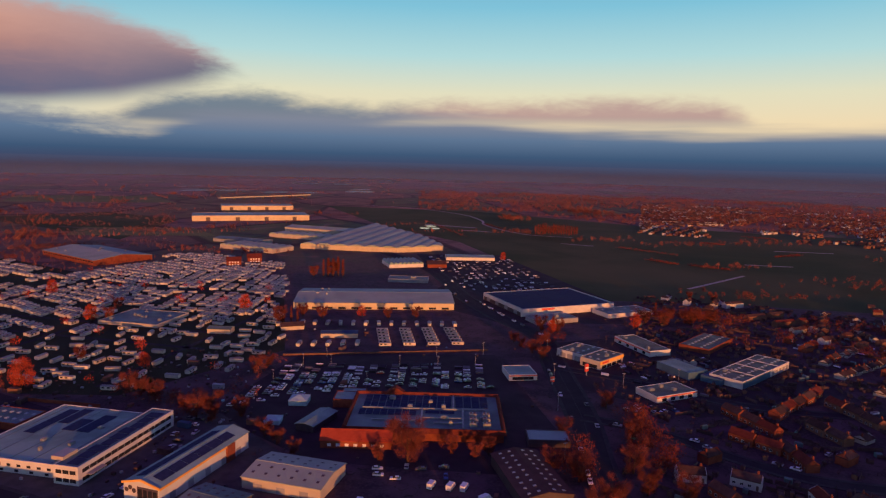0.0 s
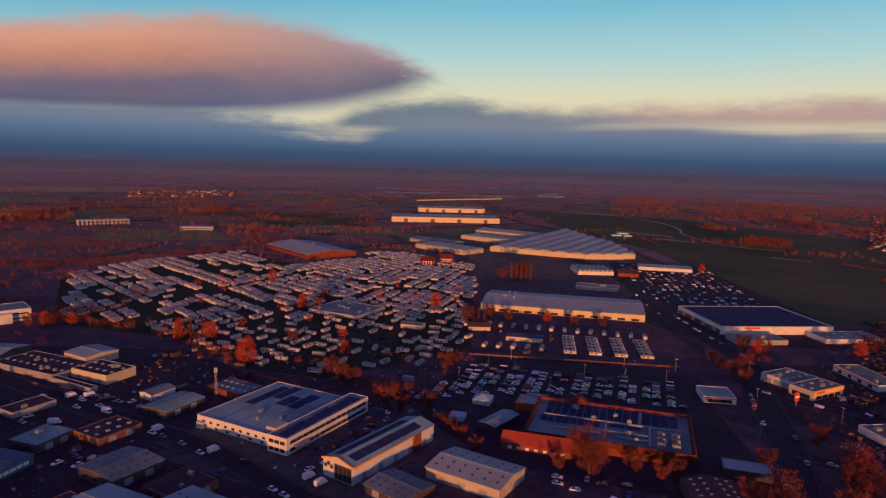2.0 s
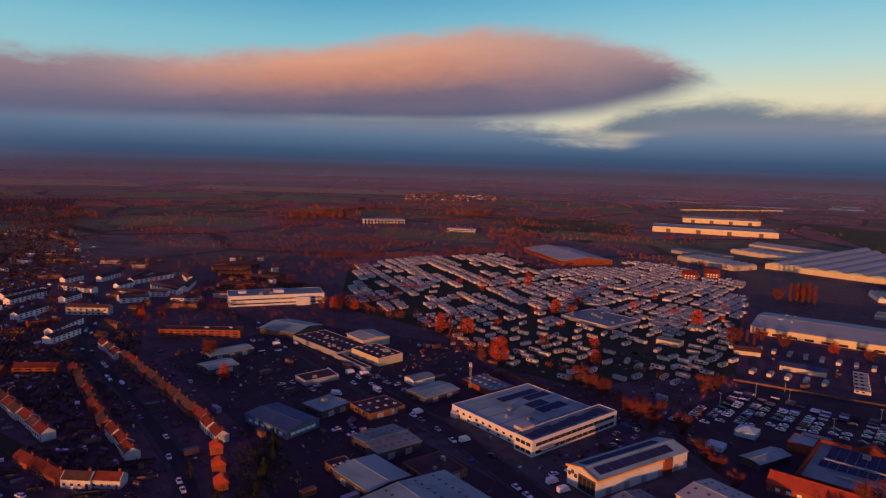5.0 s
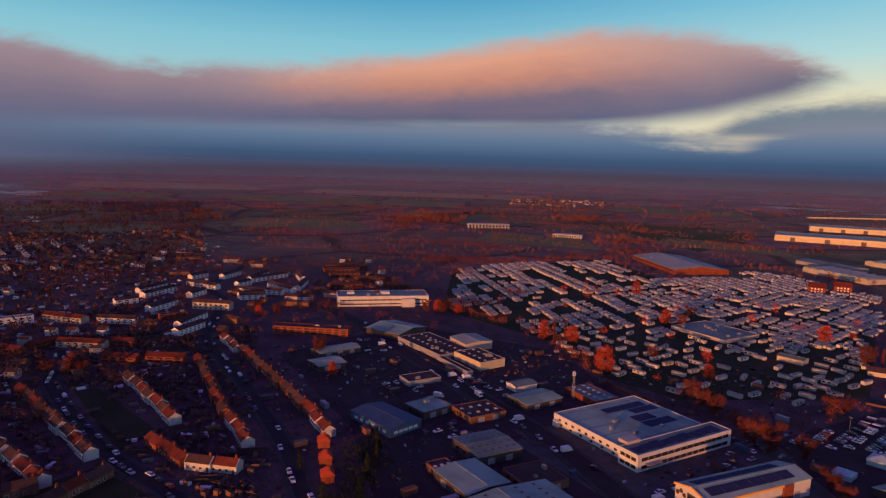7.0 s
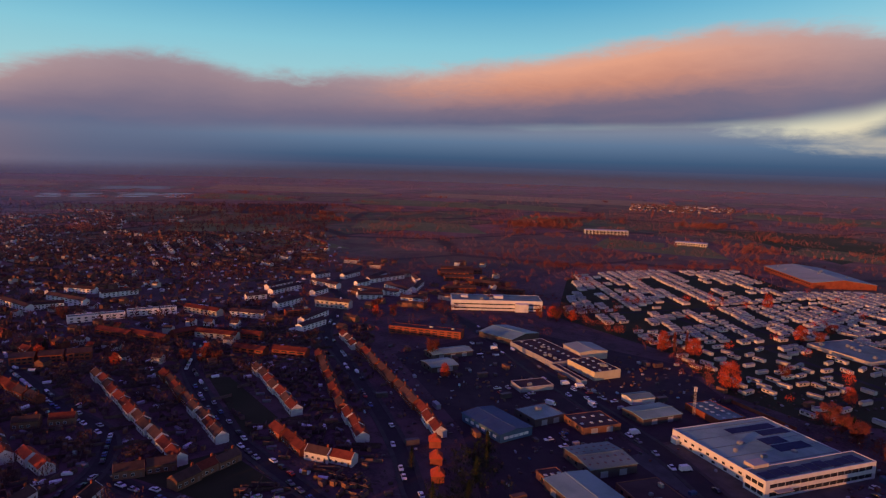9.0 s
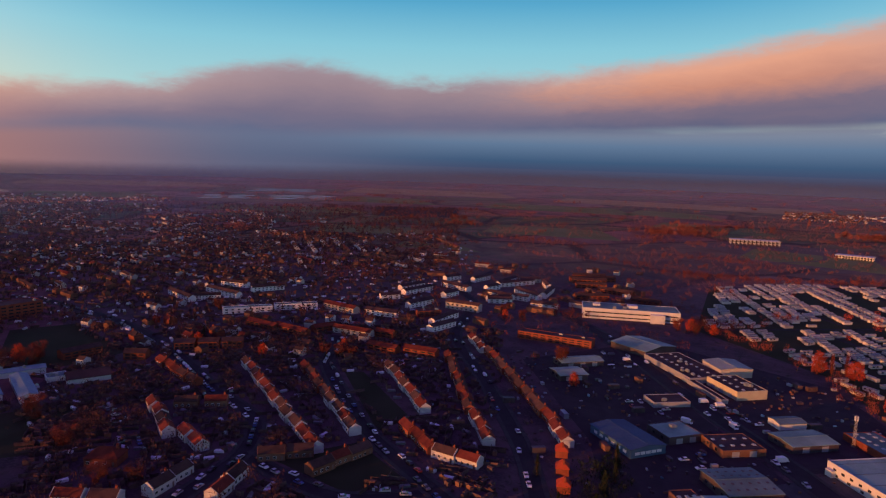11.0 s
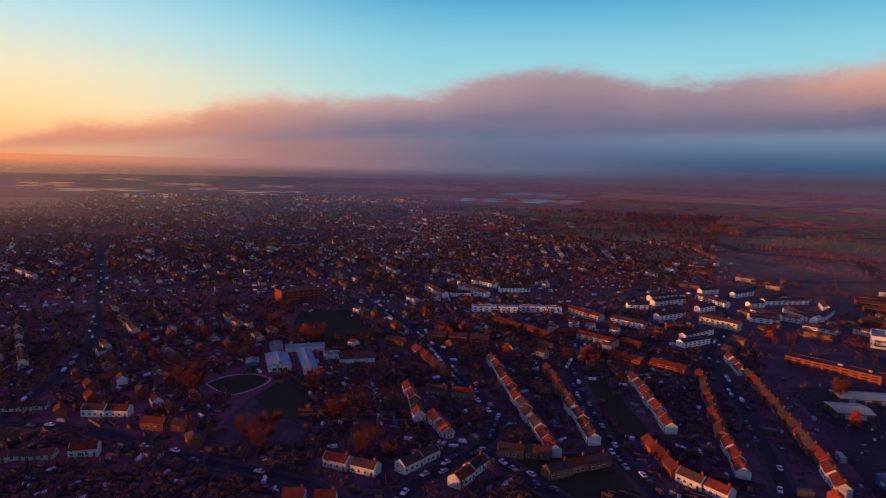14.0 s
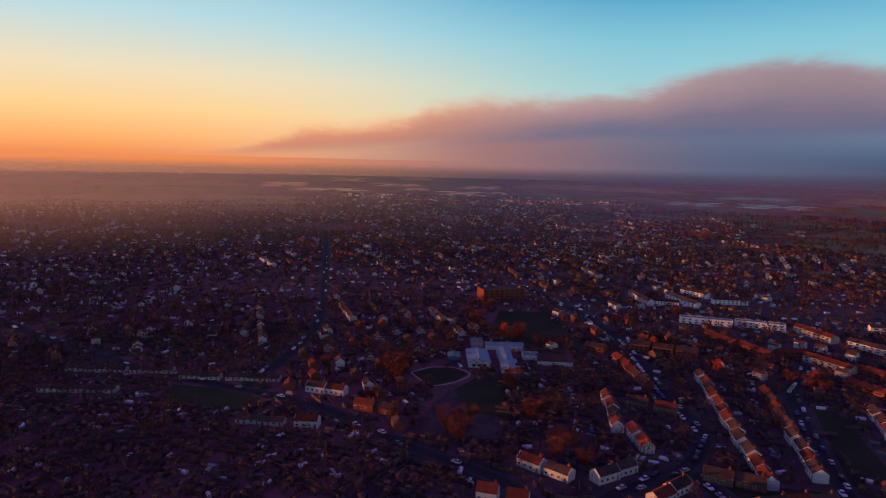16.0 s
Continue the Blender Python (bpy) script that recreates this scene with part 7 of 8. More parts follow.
for _x, _y, _h, _k in ((-167, 354, 16.5, "russet"), (-232, 392, 15, "russet"), (-226, 396, 14, "poplar"), (-219, 399, 15, "poplar"), (-213, 398, 13, "russet"), (-275, 236, 9, "russet"), (-112, 345, 11, "bare"), (-104, 338, 10, "bare"),
                       (-95, 330, 10, "bare"), (-62, 300, 9, "bare"), (-50, 305, 10, "bare"), (24, 251, 19, "bare"), (43, 257, 8, "bare"), (12, 253, 7, "bare"), (58, 254, 8, "bare"), (52, 252, 7, "bare"), (-22, 262, 7, "bare"), (-30, 272, 8, "bare"), (-36, 280, 9, "bare"), (96, 270, 9, "bare"), (-99, 337, 9, "evergreen"), (-70, 306, 12, "bare"), (-64, 311, 11, "bare"), (-76, 312, 9, "bare"), (-254, 599, 14, "russet"), (-187, 501, 13, "russet"), (-176, 505, 10, "bare"), (-82, 531, 14, "russet"), (-50, 484, 14, "bare"), (-37, 480, 14, "poplar"), (-42, 486, 13, "poplar"), (-52, 373, 10, "bare"), (-46, 380, 9, "bare"), (-116, 384, 10, "russet"), (-156, 400, 9, "bare"), (-181, 541, 10, "bare"), (-22, 696, 18, "poplar"), (-11, 708, 17, "poplar"), (-16, 700, 16, "bare"), (193, 800, 12, "russet"), (147, 448, 13, "poplar"), (245, 487, 14, "poplar"), (225, 476, 11, "poplar"), (264, 466, 13, "bare"), (333, 552, 9, "bare"), (314, 560, 8, "bare"),
                       (80, 236, 11, "bare"), (88, 228, 12, "bare"), (92, 205, 13, "bare"), (86, 200, 12, "bare"), (112, 232, 12, "bare"), (118, 243, 11, "bare"), (110, 215, 12, "bare"), (122, 208, 11, "bare"), (125, 262, 10, "bare"),
                       (128, 300, 10, "bare"), (121, 385, 9, "bare"), (118, 398, 9, "bare"), (114, 412, 8, "bare"), (112, 424, 8, "bare"), (145, 445, 11, "russet"), (152, 450, 11, "bare"), (140, 455, 12, "bare"),
                       (215, 458, 12, "russet"), (228, 470, 12, "bare"), (240, 462, 13, "bare"), (252, 478, 12, "bare"), (262, 470, 12, "bare"), (275, 480, 11, "bare"), (283, 470, 12, "bare"), (10, 505, 9, "russet"), (-20, 500, 10, "bare"),
                       (-35, 510, 10, "bare"), (30, 498, 9, "bare"), (52, 500, 9, "bare"), (-26, 684, 19, "poplar"), (-21, 687, 20, "poplar"), (-16, 685, 20, "poplar"), (-11, 688, 21, "poplar"), (-6, 685, 19, "poplar"), (-36, 686, 13, "bare"), (-196, 152, 9, "evergreen"), (-172, 165, 10, "evergreen"),
                       (-178, 176, 9, "evergreen"), (-160, 150, 10, "evergreen"), (-168, 140, 9, "evergreen"), (-188, 186, 10, "evergreen"), (-310, 255, 11, "bare"), (-318, 262, 10, "bare"), (-400, 395, 11, "bare"), (-345, 395, 11, "bare"),
                       (-338, 402, 11, "russet"), (-330, 398, 11, "bare"), (-322, 408, 10, "russet"), (-430, 395, 10, "bare"), (-440, 300, 10, "bare"), (-425, 290, 9, "russet"), (-415, 300, 10, "bare"), (-380, 135, 9, "bare"), (-385, 128, 9, "bare"),
                       (-390, 142, 9, "russet"), (-375, 142, 8, "bare"), (-398, 92, 9, "russet"), (-340, -25, 12, "bare"), (-275, -48, 12, "bare"), (-268, -42, 11, "bare"), (-282, -40, 11, "bare"), (-335, -86, 12, "bare"), (-345, -92, 13, "bare"),
                       (-352, -86, 12, "bare"), (-430, -30, 12, "bare"), (-438, -38, 12, "russet"), (-445, -28, 11, "bare"), (-470, -62, 12, "bare"), (-520, -60, 11, "bare"), (-540, 90, 10, "bare"), (-436, 60, 10, "russet"), (-300, -12, 10, "bare"),
                       (-260, 0, 9, "bare"), (-255, 12, 8, "bare")):
    plant_tree(_x, _y, _h, _k)
_rnd = random.Random(5)
_n = 0
for _x, _y, _h in TREE_SPOTS:
    if is_free(_x, _y, 0.5) and _n < 110:
        plant_tree(_x, _y, _h, _rnd.choices(("bare", "russet", "evergreen"), (7, 1, 2))[0])
        _n += 1


def free_mask(X, Y, r=0.0):
    ok = np.ones(len(X), bool)
    for cx, cy, a, b, c, s in TAKEN:
        dx, dy = X - cx, Y - cy
        ok &= ~((np.abs(dx * c + dy * s) < a + r) & (np.abs(-dx * s + dy * c) < b + r))
    return ok


def clumps(name, label, category, X, Y, Hh, mat, per, size, seed, wide=0.42, base=0.15):
    """A wood or scrub of many small tufts: per tufts for each tree of height Hh."""
    rng = np.random.default_rng(seed)
    n = len(X)
    v = rng.normal(size=(n, per, 3))
    v /= np.linalg.norm(v, axis=2, keepdims=True)
    v *= rng.random((n, per, 1)) ** 0.5
    H3 = np.asarray(Hh)[:, None]
    c = np.stack([np.asarray(X)[:, None] + v[..., 0] * H3 * wide, np.asarray(Y)[:, None] + v[..., 1] * H3 * wide, H3 * (0.5 + base / 2) + v[..., 2] * H3 * (0.5 - base / 2)], -1)
    tri = rng.normal(size=(n, per, 3, 3)) * np.array([0.6, 0.6, 1.3]) * size * H3[..., None, None] / 10
    pts = (c[:, :, None, :] + tri).reshape(-1, 3)
    pts[:, 2] = np.maximum(pts[:, 2], 0.02) + ground_z(np.hypot(pts[:, 0], pts[:, 1]))
    me = bpy.data.meshes.new(name)
    t = len(pts) // 3
    me.vertices.add(len(pts))
    me.vertices.foreach_set("co", pts.astype(np.float32).ravel())
    me.loops.add(len(pts))
    me.loops.foreach_set("vertex_index", np.arange(len(pts), dtype=np.int32))
    me.polygons.add(t)
    me.polygons.foreach_set("loop_start", np.arange(0, len(pts), 3, dtype=np.int32))
    me.materials.append(mat)
    me.update()
    return tagged(new(name, me), label, category, kind="stuff")


def polar(rng, n, az0, az1, d0, d1):
    az, d = np.radians(rng.uniform(az0, az1, n)), np.sqrt(rng.uniform(d0 ** 2, d1 ** 2, n))
    return -np.sin(az) * d, np.cos(az) * d


def field_noise(X, Y, scale, z):
    return np.array([noise.noise((x * scale, y * scale, z)) for x, y in zip(X, Y)])


_rng = np.random.default_rng(8)
AIRFIELD = [(215, 560), (200, 760), (170, 1000), (60, 1260), (-60, 1800), (330, 1650), (640, 1250), (1000, 1040), (1400, 900), (900, 480), (470, 490), (330, 540)]


def in_poly(poly, X, Y):
    return np.array([inside(poly, x, y) for x, y in zip(X, Y)])


def wood(name, label, n, az0, az1, d0, d1, h0, h1, gate, scale, per, size, seed, mat="wood_far"):
    X, Y = polar(_rng, n, az0, az1, d0, d1)
    keep = (field_noise(X, Y, scale, seed) > gate) & free_mask(X, Y, 1) & ~in_poly(AIRFIELD, X, Y) & ~in_poly(PARK, X, Y)
    X, Y = X[keep], Y[keep]
    clumps(name, label, "woodland", X, Y, _rng.uniform(h0, h1, len(X)), M[mat], per, size, seed)


# wood out of view, added so its shadow covers the eastern houses
_t = _rng.random(900)
clumps("shade_wood", "unseen tall wood added to shade the eastern houses", "woodland", 140 + 320 * _t + _rng.normal(size=900) * 4, -40 + 30 * _t + _rng.normal(size=900) * 14, _rng.uniform(13, 18, 900), M["wood_far"], 40, 1.5, 28)
wood("east_wood", "dark winter wood beyond the airfield", 14000, -45, -6, 1130, 2800, 5, 11, -0.16, 0.006, 16, 1.1, 31)
wood("north_scrub", "red winter scrub and trees beyond the caravan park", 26000, 14, 80, 700, 1900, 1.5, 6.0, -0.02, 0.011, 13, 1.0, 32)
for _k, (_x0, _y0, _x1, _y1, _n, _h) in enumerate(((-935, 953, -861, 1082, 90, 17), (-756, 1321, -676, 1375, 60, 17), (-1183, 665, -1150, 715, 30, 14), (-949, 638, -804, 703, 70, 6), (-693, 732, -566, 920, 60, 5), (-454, 954, -449, 1091, 50, 9), (339, 1427, 374, 1371, 30, 15), (562, 1649, 653, 1592, 40, 16),
                                                  (-1153, 204, -1169, 259, 30, 14), (-1306, 730, -1305, 773, 24, 14), (-987, 1085, -967, 1309, 110, 12), (-910, 910, -800, 900, 50, 8), (-576, 700, -480, 830, 60, 6), (-330, 930, -420, 880, 60, 8), (-250, 900, -100, 860, 60, 7))):
    _t = _rng.random(_n)
    clumps("grove", "grove of bare russet winter trees", "woodland", _x0 + (_x1 - _x0) * _t + _rng.normal(size=_n) * 14, _y0 + (_y1 - _y0) * _t + _rng.normal(size=_n) * 14, _rng.uniform(0.55, 1.0, _n) * _h, M["wood_far"], 60, 0.75, 90 + _k)
wood("near_belt", "belt of bare trees beside the caravan park", 1500, 40, 72, 400, 830, 3, 8, -0.12, 0.014, 50, 0.5, 33, "twigs")
wood("far_wood", "distant woods and copses to the horizon", 20000, -48, 140, 1700, 4800, 4, 9, 0.17, 0.0034, 8, 1.8, 34)
wood("west_trees", "bare garden trees in the western streets", 2300, 72, 140, 220, 560, 4, 10, -0.3, 0.016, 90, 0.4, 30, "shaded_twigs")
wood("garden_trees", "garden trees and shrubs among the far houses", 9500, 60, 140, 430, 1900, 4, 9.5, -0.4, 0.01, 17, 1.35, 35, "shaded_twigs")
wood("estate_shrubs", "low shrubs and hedges in gardens", 4200, 58, 140, 215, 470, 1.0, 3.2, -0.5, 0.02, 36, 0.7, 36, "hedge")
wood("east_shrubs", "low shrubs and hedges in gardens", 1500, -45, -22, 190, 620, 1.2, 3.8, -0.4, 0.02, 36, 0.7, 37, "hedge")
wood("industrial_shrubs", "scrubby bushes between the sheds", 600, 5, 62, 200, 520, 1.2, 4, 0.05, 0.03, 36, 0.7, 38, "hedge")
wood("east_trees", "bare trees behind the retail park", 420, -44, -24, 440, 600, 4, 9, 0.0, 0.02, 60, 0.5, 39, "twigs")


def hedgerows(seed, n):
    rng = np.random.default_rng(seed)
    X, Y, H = [], [], []
    for _ in range(n):
        x, y = polar(rng, 1, -48, 140, 1000, 4800)
        if in_poly(AIRFIELD, x, y)[0]:
            continue
        a = rng.choice([0.5, 0.5 + math.pi / 2]) + rng.normal() * 0.15
        k = int(rng.integers(15, 45))
        t = np.arange(k) * 7.0
        X.append(x[0] + np.cos(a) * t + rng.normal(size=k))
        Y.append(y[0] + np.sin(a) * t + rng.normal(size=k))
        H.append(rng.uniform(2, 8, k) * (0.6 + 0.4 * rng.random()))
    X, Y, H = np.concatenate(X), np.concatenate(Y), np.concatenate(H)
    clumps("far_hedgerows", "hedgerows and field trees in the distance", "hedges", X, Y, H, M["wood_far"], 7, 2.4, seed)


_t = _rng.random(150)
clumps("works_scrub", "dark evergreen scrub beside the works", "bushes", -188 + 32 * _t + _rng.normal(size=150) * 5, 186 - 52 * _t + _rng.normal(size=150) * 7, _rng.uniform(2, 6.5, 150), M["leaf_dark"], 70, 0.5, 97)
_X, _Y, _H = [], [], []
for _k in range(110):
    _p = polar(_rng, 1, 12, 84, 850, 2600)
    _a = 0.5 + _rng.choice([0, math.pi / 2]) + _rng.normal() * 0.3
    _n = int(_rng.integers(12, 45))
    _t, _w = (_rng.random(_n) - 0.5) * _rng.uniform(40, 190), _rng.normal(size=_n) * _rng.uniform(3, 16)
    _X.append(_p[0] + np.cos(_a) * _t - np.sin(_a) * _w)
    _Y.append(_p[1] + np.sin(_a) * _t + np.cos(_a) * _w)
    _H.append(_rng.uniform(0.5, 1.0, _n) * _rng.uniform(4, 12))
_X, _Y, _H = np.concatenate(_X), np.concatenate(_Y), np.concatenate(_H)
_ok = free_mask(_X, _Y, 2) & ~in_poly(PARK, _X, _Y) & ~in_poly(AIRFIELD, _X, _Y)
clumps("field_copses", "copses and tree lines among the winter fields", "woodland", _X[_ok], _Y[_ok], _H[_ok], M["wood_far"], 34, 0.8, 98)
hedgerows(41, 520)
_t = _rng.random(64)
_X, _Y = -330 + 260 * _t + _rng.normal(size=64) * 45, 540 - 60 * _t + _rng.normal(size=64) * 90
_ok = in_poly(PARK, _X, _Y) & free_mask(_X, _Y, 1.5)
clumps("park_trees", "small russet trees between the caravans", "trees", _X[_ok], _Y[_ok], _rng.uniform(4.5, 8.5, int(_ok.sum())), M["leaf_red"], 150, 0.42, 101, 0.5)
for _k, (_x0, _y0, _x1, _y1, _n, _h, _w) in enumerate(((-545, 600, -470, 660, 110, 9, 9), (-470, 655, -400, 800, 120, 9, 8), (-400, 830, -350, 770, 40, 8, 8), (-350, 415, -325, 455, 34, 10, 6), (-425, 345, -400, 352, 24, 9, 5), (-440, 420, -385, 450, 60, 7, 12),
                                                       (-330, 520, -345, 500, 14, 8, 5), (-420, 560, -470, 590, 36, 7, 9), (-690, 600, -570, 650, 120, 6, 16), (-670, 745, -560, 800, 110, 7, 14), (-340, 418, -228, 398, 60, 8, 5), (-226, 392, -168, 350, 44, 7, 5), (-120, 340, -70, 330, 34, 6, 5), (-62, 330, -40, 400, 26, 6, 4))):
    _t = _rng.random(_n)
    clumps("tree_belt", "belt of reddish bare trees and bushes", "woodland", _x0 + (_x1 - _x0) * _t + _rng.normal(size=_n) * _w, _y0 + (_y1 - _y0) * _t + _rng.normal(size=_n) * _w, _rng.uniform(0.5, 1.0, _n) * _h, M["twigs"], 70, 0.5, 120 + _k)
for _k, (_x0, _y0, _x1, _y1, _n, _h, _w) in enumerate(((120, 222, 138, 292, 60, 11, 4), (88, 224, 95, 256, 26, 11, 3.5), (116, 400, 146, 432, 26, 10, 4), (236, 497, 292, 458, 40, 12, 6), (5, 262, 62, 262, 30, 7, 2.5), (-106, 344, -74, 308, 22, 8, 4), (-300, -10, -318, 2, 20, 8, 4), (-340, 10, -352, 18, 12, 8, 4), (-386, -66, -394, -72, 12, 11, 4), (-300, -66, -262, -36, 44, 3.4, 15),
                                                       (-345, -94, -372, -92, 22, 15, 6), (-420, -62, -450, -40, 26, 11, 6), (-290, -80, -276, -60, 14, 8, 3), (-395, 150, -380, 142, 14, 9, 4), (-335, 160, -352, 148, 14, 10, 4))):
    _t = _rng.random(_n)
    clumps("rust_trees", "close stand of rust-red winter trees", "trees", _x0 + (_x1 - _x0) * _t + _rng.normal(size=_n) * _w, _y0 + (_y1 - _y0) * _t + _rng.normal(size=_n) * _w, _rng.uniform(0.55, 1.0, _n) * _h, M["leaf_rust" if _x0 > -200 else "shaded_twigs"], 220, 0.24, 140 + _k, 0.36)
# the close line of tall poplars on the airfield edge, and hedges on it
_t = np.linspace(0, 1, 17)
clumps("poplar_row", "row of tall russet poplars on the airfield edge", "trees", 318 + 70 * _t, 1088 - 12 * _t, _rng.uniform(18, 24, 17), M["twigs"], 260, 0.42, 44, 0.08)
for _k, (_p, _q) in enumerate((((404, 934), (457, 853)), ((394, 809), (413, 770)), ((425, 764), (458, 727)), ((716, 1100), (750, 1058)), ((597, 839), (649, 858)), ((161, 1370), (192, 1076)), ((272, 1304), (290, 1180)), ((577, 999), (601, 977)))):
    _t = np.linspace(0, 1, 220)
    clumps("airfield_hedge", "low brown hedge across the airfield", "hedge", _p[0] + (_q[0] - _p[0]) * _t + _rng.normal(size=220) * 2.5, _p[1] + (_q[1] - _p[1]) * _t + _rng.normal(size=220) * 2.5, _rng.uniform(0.8, 2.8, 220), M["twigs"], 10, 1.8, 50 + _k)
ribbon("airfield_track", [(341, 611), (378, 636), (451, 687)], 4, 0.05, M["pale_track"], "pale concrete track across the grass", "track")
ribbon("airfield_track_2", [(39, 1856), (151, 1778), (263, 1576), (285, 1400), (272, 1304), (278, 1219), (311, 1111), (380, 1072)], 5, 0.05, M["pale_track"], "bare earth track across the grass", "track")


for _k, (_p, _q, _w) in enumerate((((150, 1290), (240, 1225), 9), ((205, 1180), (262, 1150), 7), ((330, 985), (372, 955), 5), ((505, 770), (560, 752), 5), ((640, 905), (720, 880), 6))):
    ribbon("airfield_strip_%d" % (_k + 1), [_p, ((_p[0] + _q[0]) / 2, (_p[1] + _q[1]) / 2), _q], _w, 0.05, M["pale_track"], "pale worn strip in the airfield grass", "track")
for _k, (_x, _y, _sx, _sy, _n, _h) in enumerate(((300, 1130, 40, 14, 40, 12), (410, 1020, 30, 10, 26, 10), (520, 960, 40, 12, 36, 9), (680, 980, 50, 14, 40, 11), (470, 740, 24, 8, 20, 8), (800, 800, 40, 14, 30, 9), (560, 620, 60, 16, 50, 8), (380, 560, 50, 10, 40, 8))):
    clumps("airfield_copse", "clump of bare trees on the airfield grass", "woodland", _x + _rng.normal(size=_n) * _sx, _y + _rng.normal(size=_n) * _sy, _rng.uniform(0.4, 1.0, _n) * _h, M["wood_far"], 60, 0.7, 160 + _k)


# ---- the far town ----
def far_town(name, label, az0, az1, d0, d1, seed, fill=0.85, skip=0.1, heading=18.0, swing=35.0):
    rng = np.random.default_rng(seed)
    rows = []
    cell = 150.0
    span = int(d1 / cell) + 2
    cand = []
    for i in range(-span, span):
        for j in range(-span, span):
            cx, cy = i * cell, j * cell
            az, d = math.degrees(math.atan2(-cx, cy)) + (360 if az1 > 180 and cx > 0 else 0), math.hypot(cx, cy)
            if not (az0 - 6 < az < az1 + 6 and d0 - 120 < d < d1 + 120):
                continue
            ang = heading + swing * math.sin(i * 1.7 + j * 0.9) + rng.normal() * 3
            c, s = math.cos(radians(ang)), math.sin(radians(ang))
            long_row = rng.random() < 0.5
            for r in range(-3, 4):
                tone = rng.random(2)
                for k in range(-9, 10):
                    if long_row and rng.random() < 0.24:
                        tone = rng.random(2)
                        continue
                    u, v = k * (9.0 if not long_row else 6.4) + rng.normal() * (0.7 if not long_row else 0.1), r * 22 + rng.normal() * (1.2 if not long_row else 0.35)
                    cand.append((cx + u * c - v * s, cy + u * s + v * c, ang, long_row, *(tone if long_row else rng.random(2))))
    C = np.array([q[:2] for q in cand])
    az, d = np.degrees(np.arctan2(-C[:, 0], C[:, 1])) + np.where((C[:, 0] > 0) & (az1 > 180), 360, 0), np.hypot(C[:, 0], C[:, 1])
    ok = (az > az0) & (az < az1) & (d > d0) & (d < d1) & free_mask(C[:, 0], C[:, 1], 5) & (rng.random(len(C)) < fill)
    for (x, y, ang, lr, white, red), keep in zip(cand, ok):
        if keep and noise.noise((x * 0.006, y * 0.006, 5.0)) > -0.32 + skip:
            rows.append((x, y, ang + (0 if lr or rng.random() < 0.7 else 90), 6.5 if lr else rng.uniform(5.0, 7.0), rng.uniform(4.8, 5.6), 3.9 if lr and white < 0.6 or rng.random() < 0.25 else 2.3, rng.uniform(1.4, 1.8), 0 if white < 0.13 else 1 if white < 0.3 else 2, 3 if red < 0.12 else 4))
    joined_boxes(name, label, "houses", rows, [M["render_white"], M["render_cream"], M["brick_brown"], M["tile_red"], M["tile_brown"]])
    return len(rows)


# out of view below the drone, added to block low sun from walls
far_town("town_below", "unseen housing under the drone, added to shade nearby walls", -50, 140, 45, 196, 59, 0.75)
# unseen houses behind the drone, there to cast long shadows
far_town("south_town", "unseen housing south of the drone, added to cast shade", 196, 318, 120, 700, 60, 0.6)
far_town("west_town", "dense unseen housing south of the drone, added to cast shade", 76, 140, 420, 1650, 61, heading=30.0, swing=9.0)
far_town("north_town", "rows of houses at the edge of the town", 60, 78, 640, 1150, 62)
far_town("distant_town", "small houses of the distant town edge", 84, 112, 1650, 2350, 63, 0.6)
far_town("east_town", "distant housing beyond the airfield", -46, -25, 1250, 2300, 64)
far_town("east_near_town", "houses behind the retail park", -46, -27, 420, 640, 65)
far_town("north_rows", "rows of dark brick houses behind the white office", 44, 60, 540, 800, 67, 0.7, 0.02)
far_town("estate_rows", "rows of red brick houses below the white flats", 57, 74, 395, 500, 68, 0.5, 0.05)
far_town("village", "small distant village among trees", 26, 34, 2100, 2500, 66, 0.5)


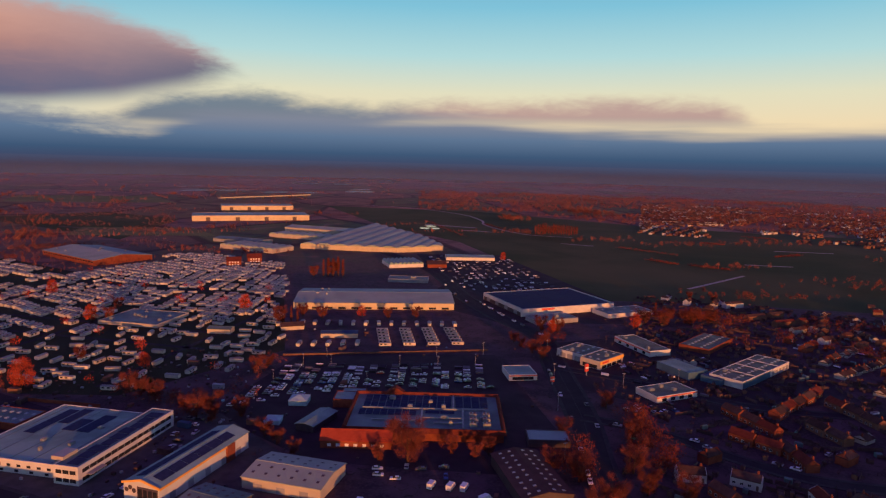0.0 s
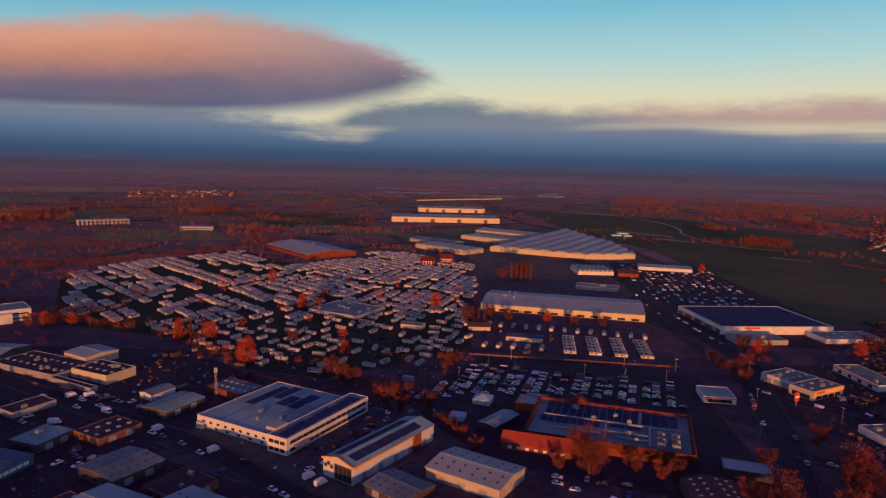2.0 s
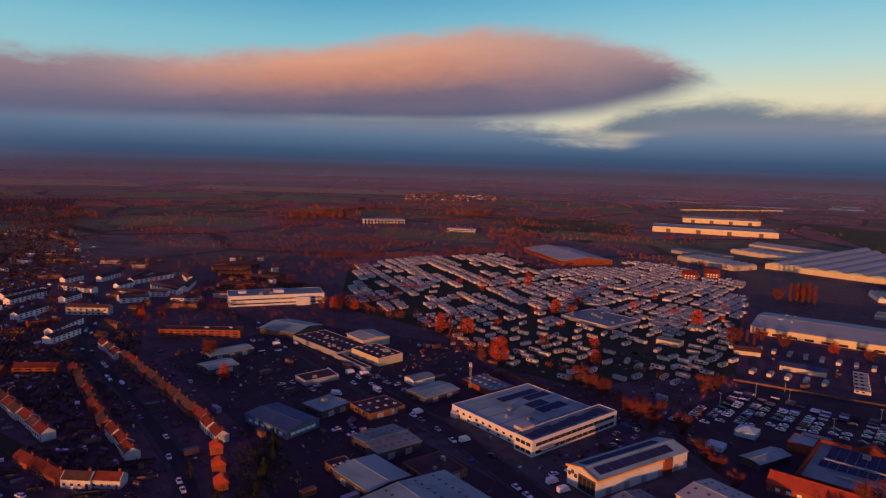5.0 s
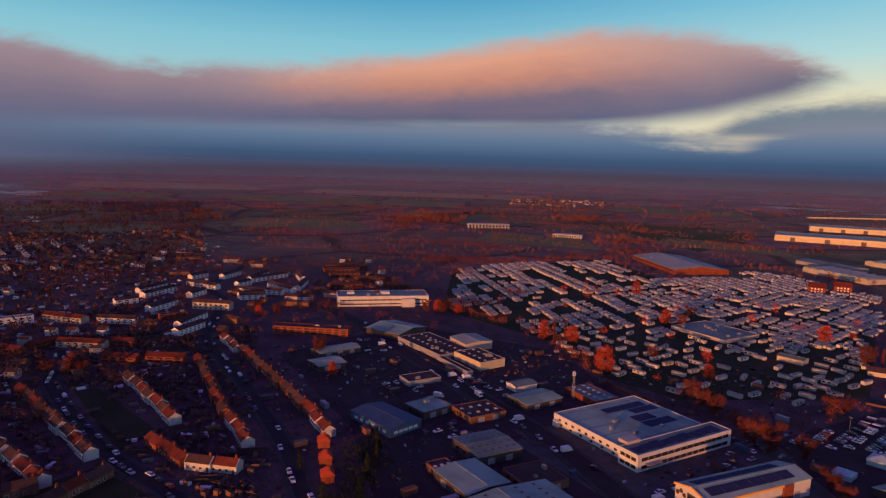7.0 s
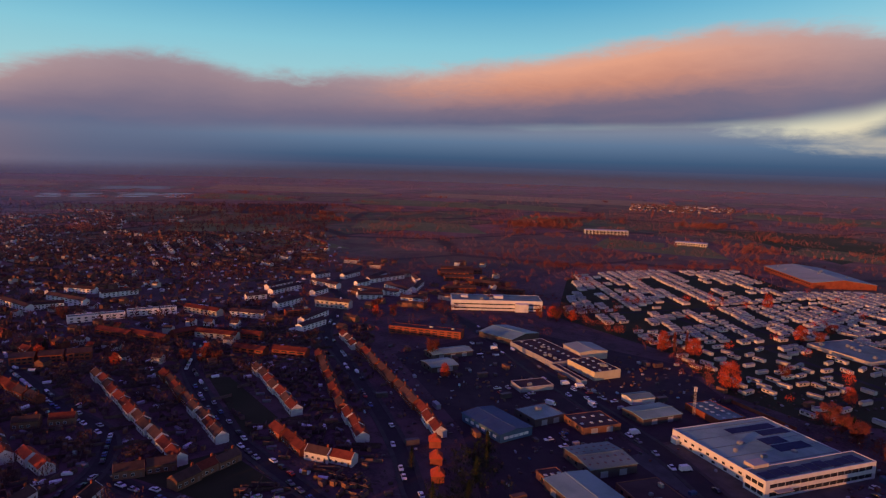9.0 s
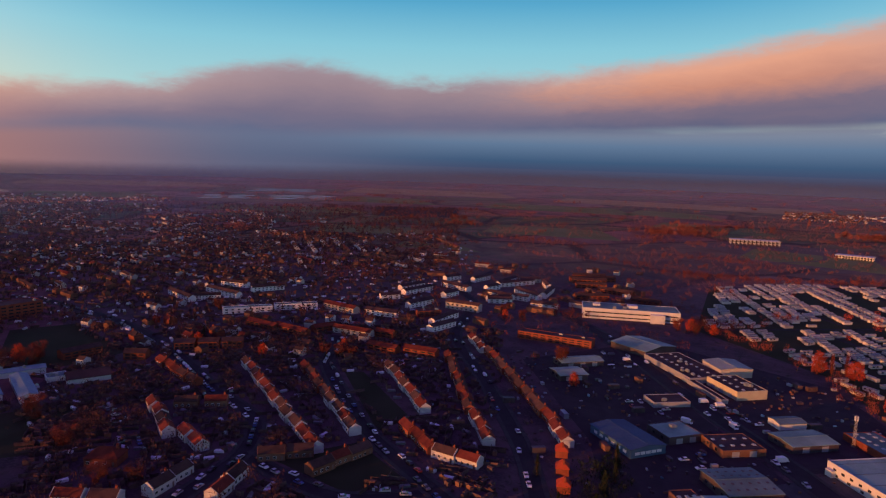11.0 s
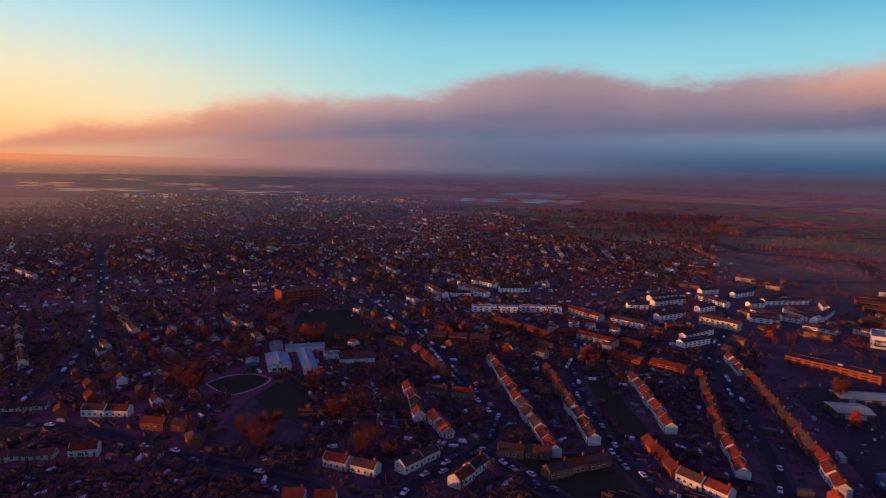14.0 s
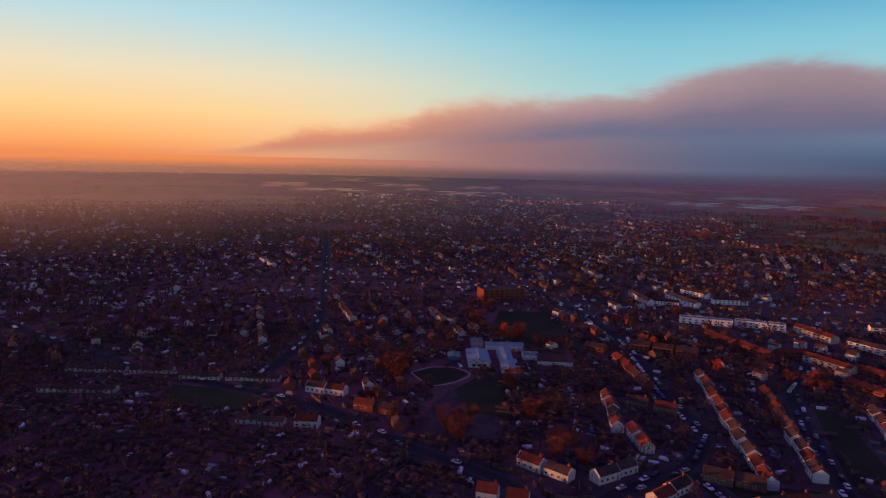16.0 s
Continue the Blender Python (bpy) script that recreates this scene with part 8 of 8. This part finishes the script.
# ---- garden sheds and fences ----
def garden_clutter(name, az0, az1, d0, d1, n, seed, pale="roof_grey"):
    rng = np.random.default_rng(seed)
    X, Y = polar(rng, n, az0, az1, d0, d1)
    ok = free_mask(X, Y, 1.2)
    rows = []
    for x, y in zip(X[ok], Y[ok]):
        k = rng.random()
        ang = 18 + 35 * math.sin(round(x / 60) * 1.7 + round(y / 60) * 0.9) + rng.choice([0, 90])
        if k < 0.5:
            rows.append((x, y, ang, rng.uniform(4, 13), 0.12, 1.6, 0.02, 0, 0))
        elif k < 0.94:
            rows.append((x, y, ang, rng.uniform(1.8, 2.8), rng.uniform(1.4, 2.2), 1.8, 0.35, rng.integers(0, 2), 2))
        else:
            rows.append((x, y, ang, rng.uniform(1.5, 4.5), rng.uniform(0.8, 2.0), 1.7, 0.3, 3, 3))
    joined_boxes(name, "garden fences, sheds and small outbuildings", "garden sheds", rows, [M["fence"], M["brick_brown"], M["roof_dark"], M[pale]])


garden_clutter("west_garden_sheds", 56, 140, 215, 480, 9000, 71, "hedge")
garden_clutter("far_garden_sheds", 62, 140, 480, 1150, 9000, 73, "render_white")
garden_clutter("east_garden_sheds", -45, -25, 190, 640, 1300, 72)


def yard_clutter(name, label, n, seed, az0, az1, d0, d1):
    """Containers, skips, pallets and stacked goods about the yards."""
    rng = np.random.default_rng(seed)
    X, Y = polar(rng, n, az0, az1, d0, d1)
    ok = free_mask(X, Y, 0.5)
    rows = []
    for x, y in zip(X[ok], Y[ok]):
        k = rng.random()
        size = (6.0, 2.4, 2.5) if k < 0.03 else (3.0, 1.6, 1.3) if k < 0.1 else (rng.uniform(0.6, 1.8), rng.uniform(0.5, 1.2), rng.uniform(0.3, 1.2))
        rows.append((x, y, -20 + rng.choice([0, 90]) + rng.normal() * 4, *size, 0.03, *([int(rng.choice(6, p=[0.34, 0.02, 0.18, 0.22, 0.22, 0.02]))] * 2)))
    joined_boxes(name, label, "yard clutter", rows, [M["fence"], M["roof_blue"], M["grey_clad"], M["brick_brown"], M["dark_clad"], M["canvas"]])


yard_clutter("works_yard_clutter", "containers, skips and pallets about the works yards", 1300, 74, 8, 62, 185, 430)
yard_clutter("retail_yard_clutter", "trolleys, bins and pallets about the retail yards", 110, 75, -36, 6, 190, 480)
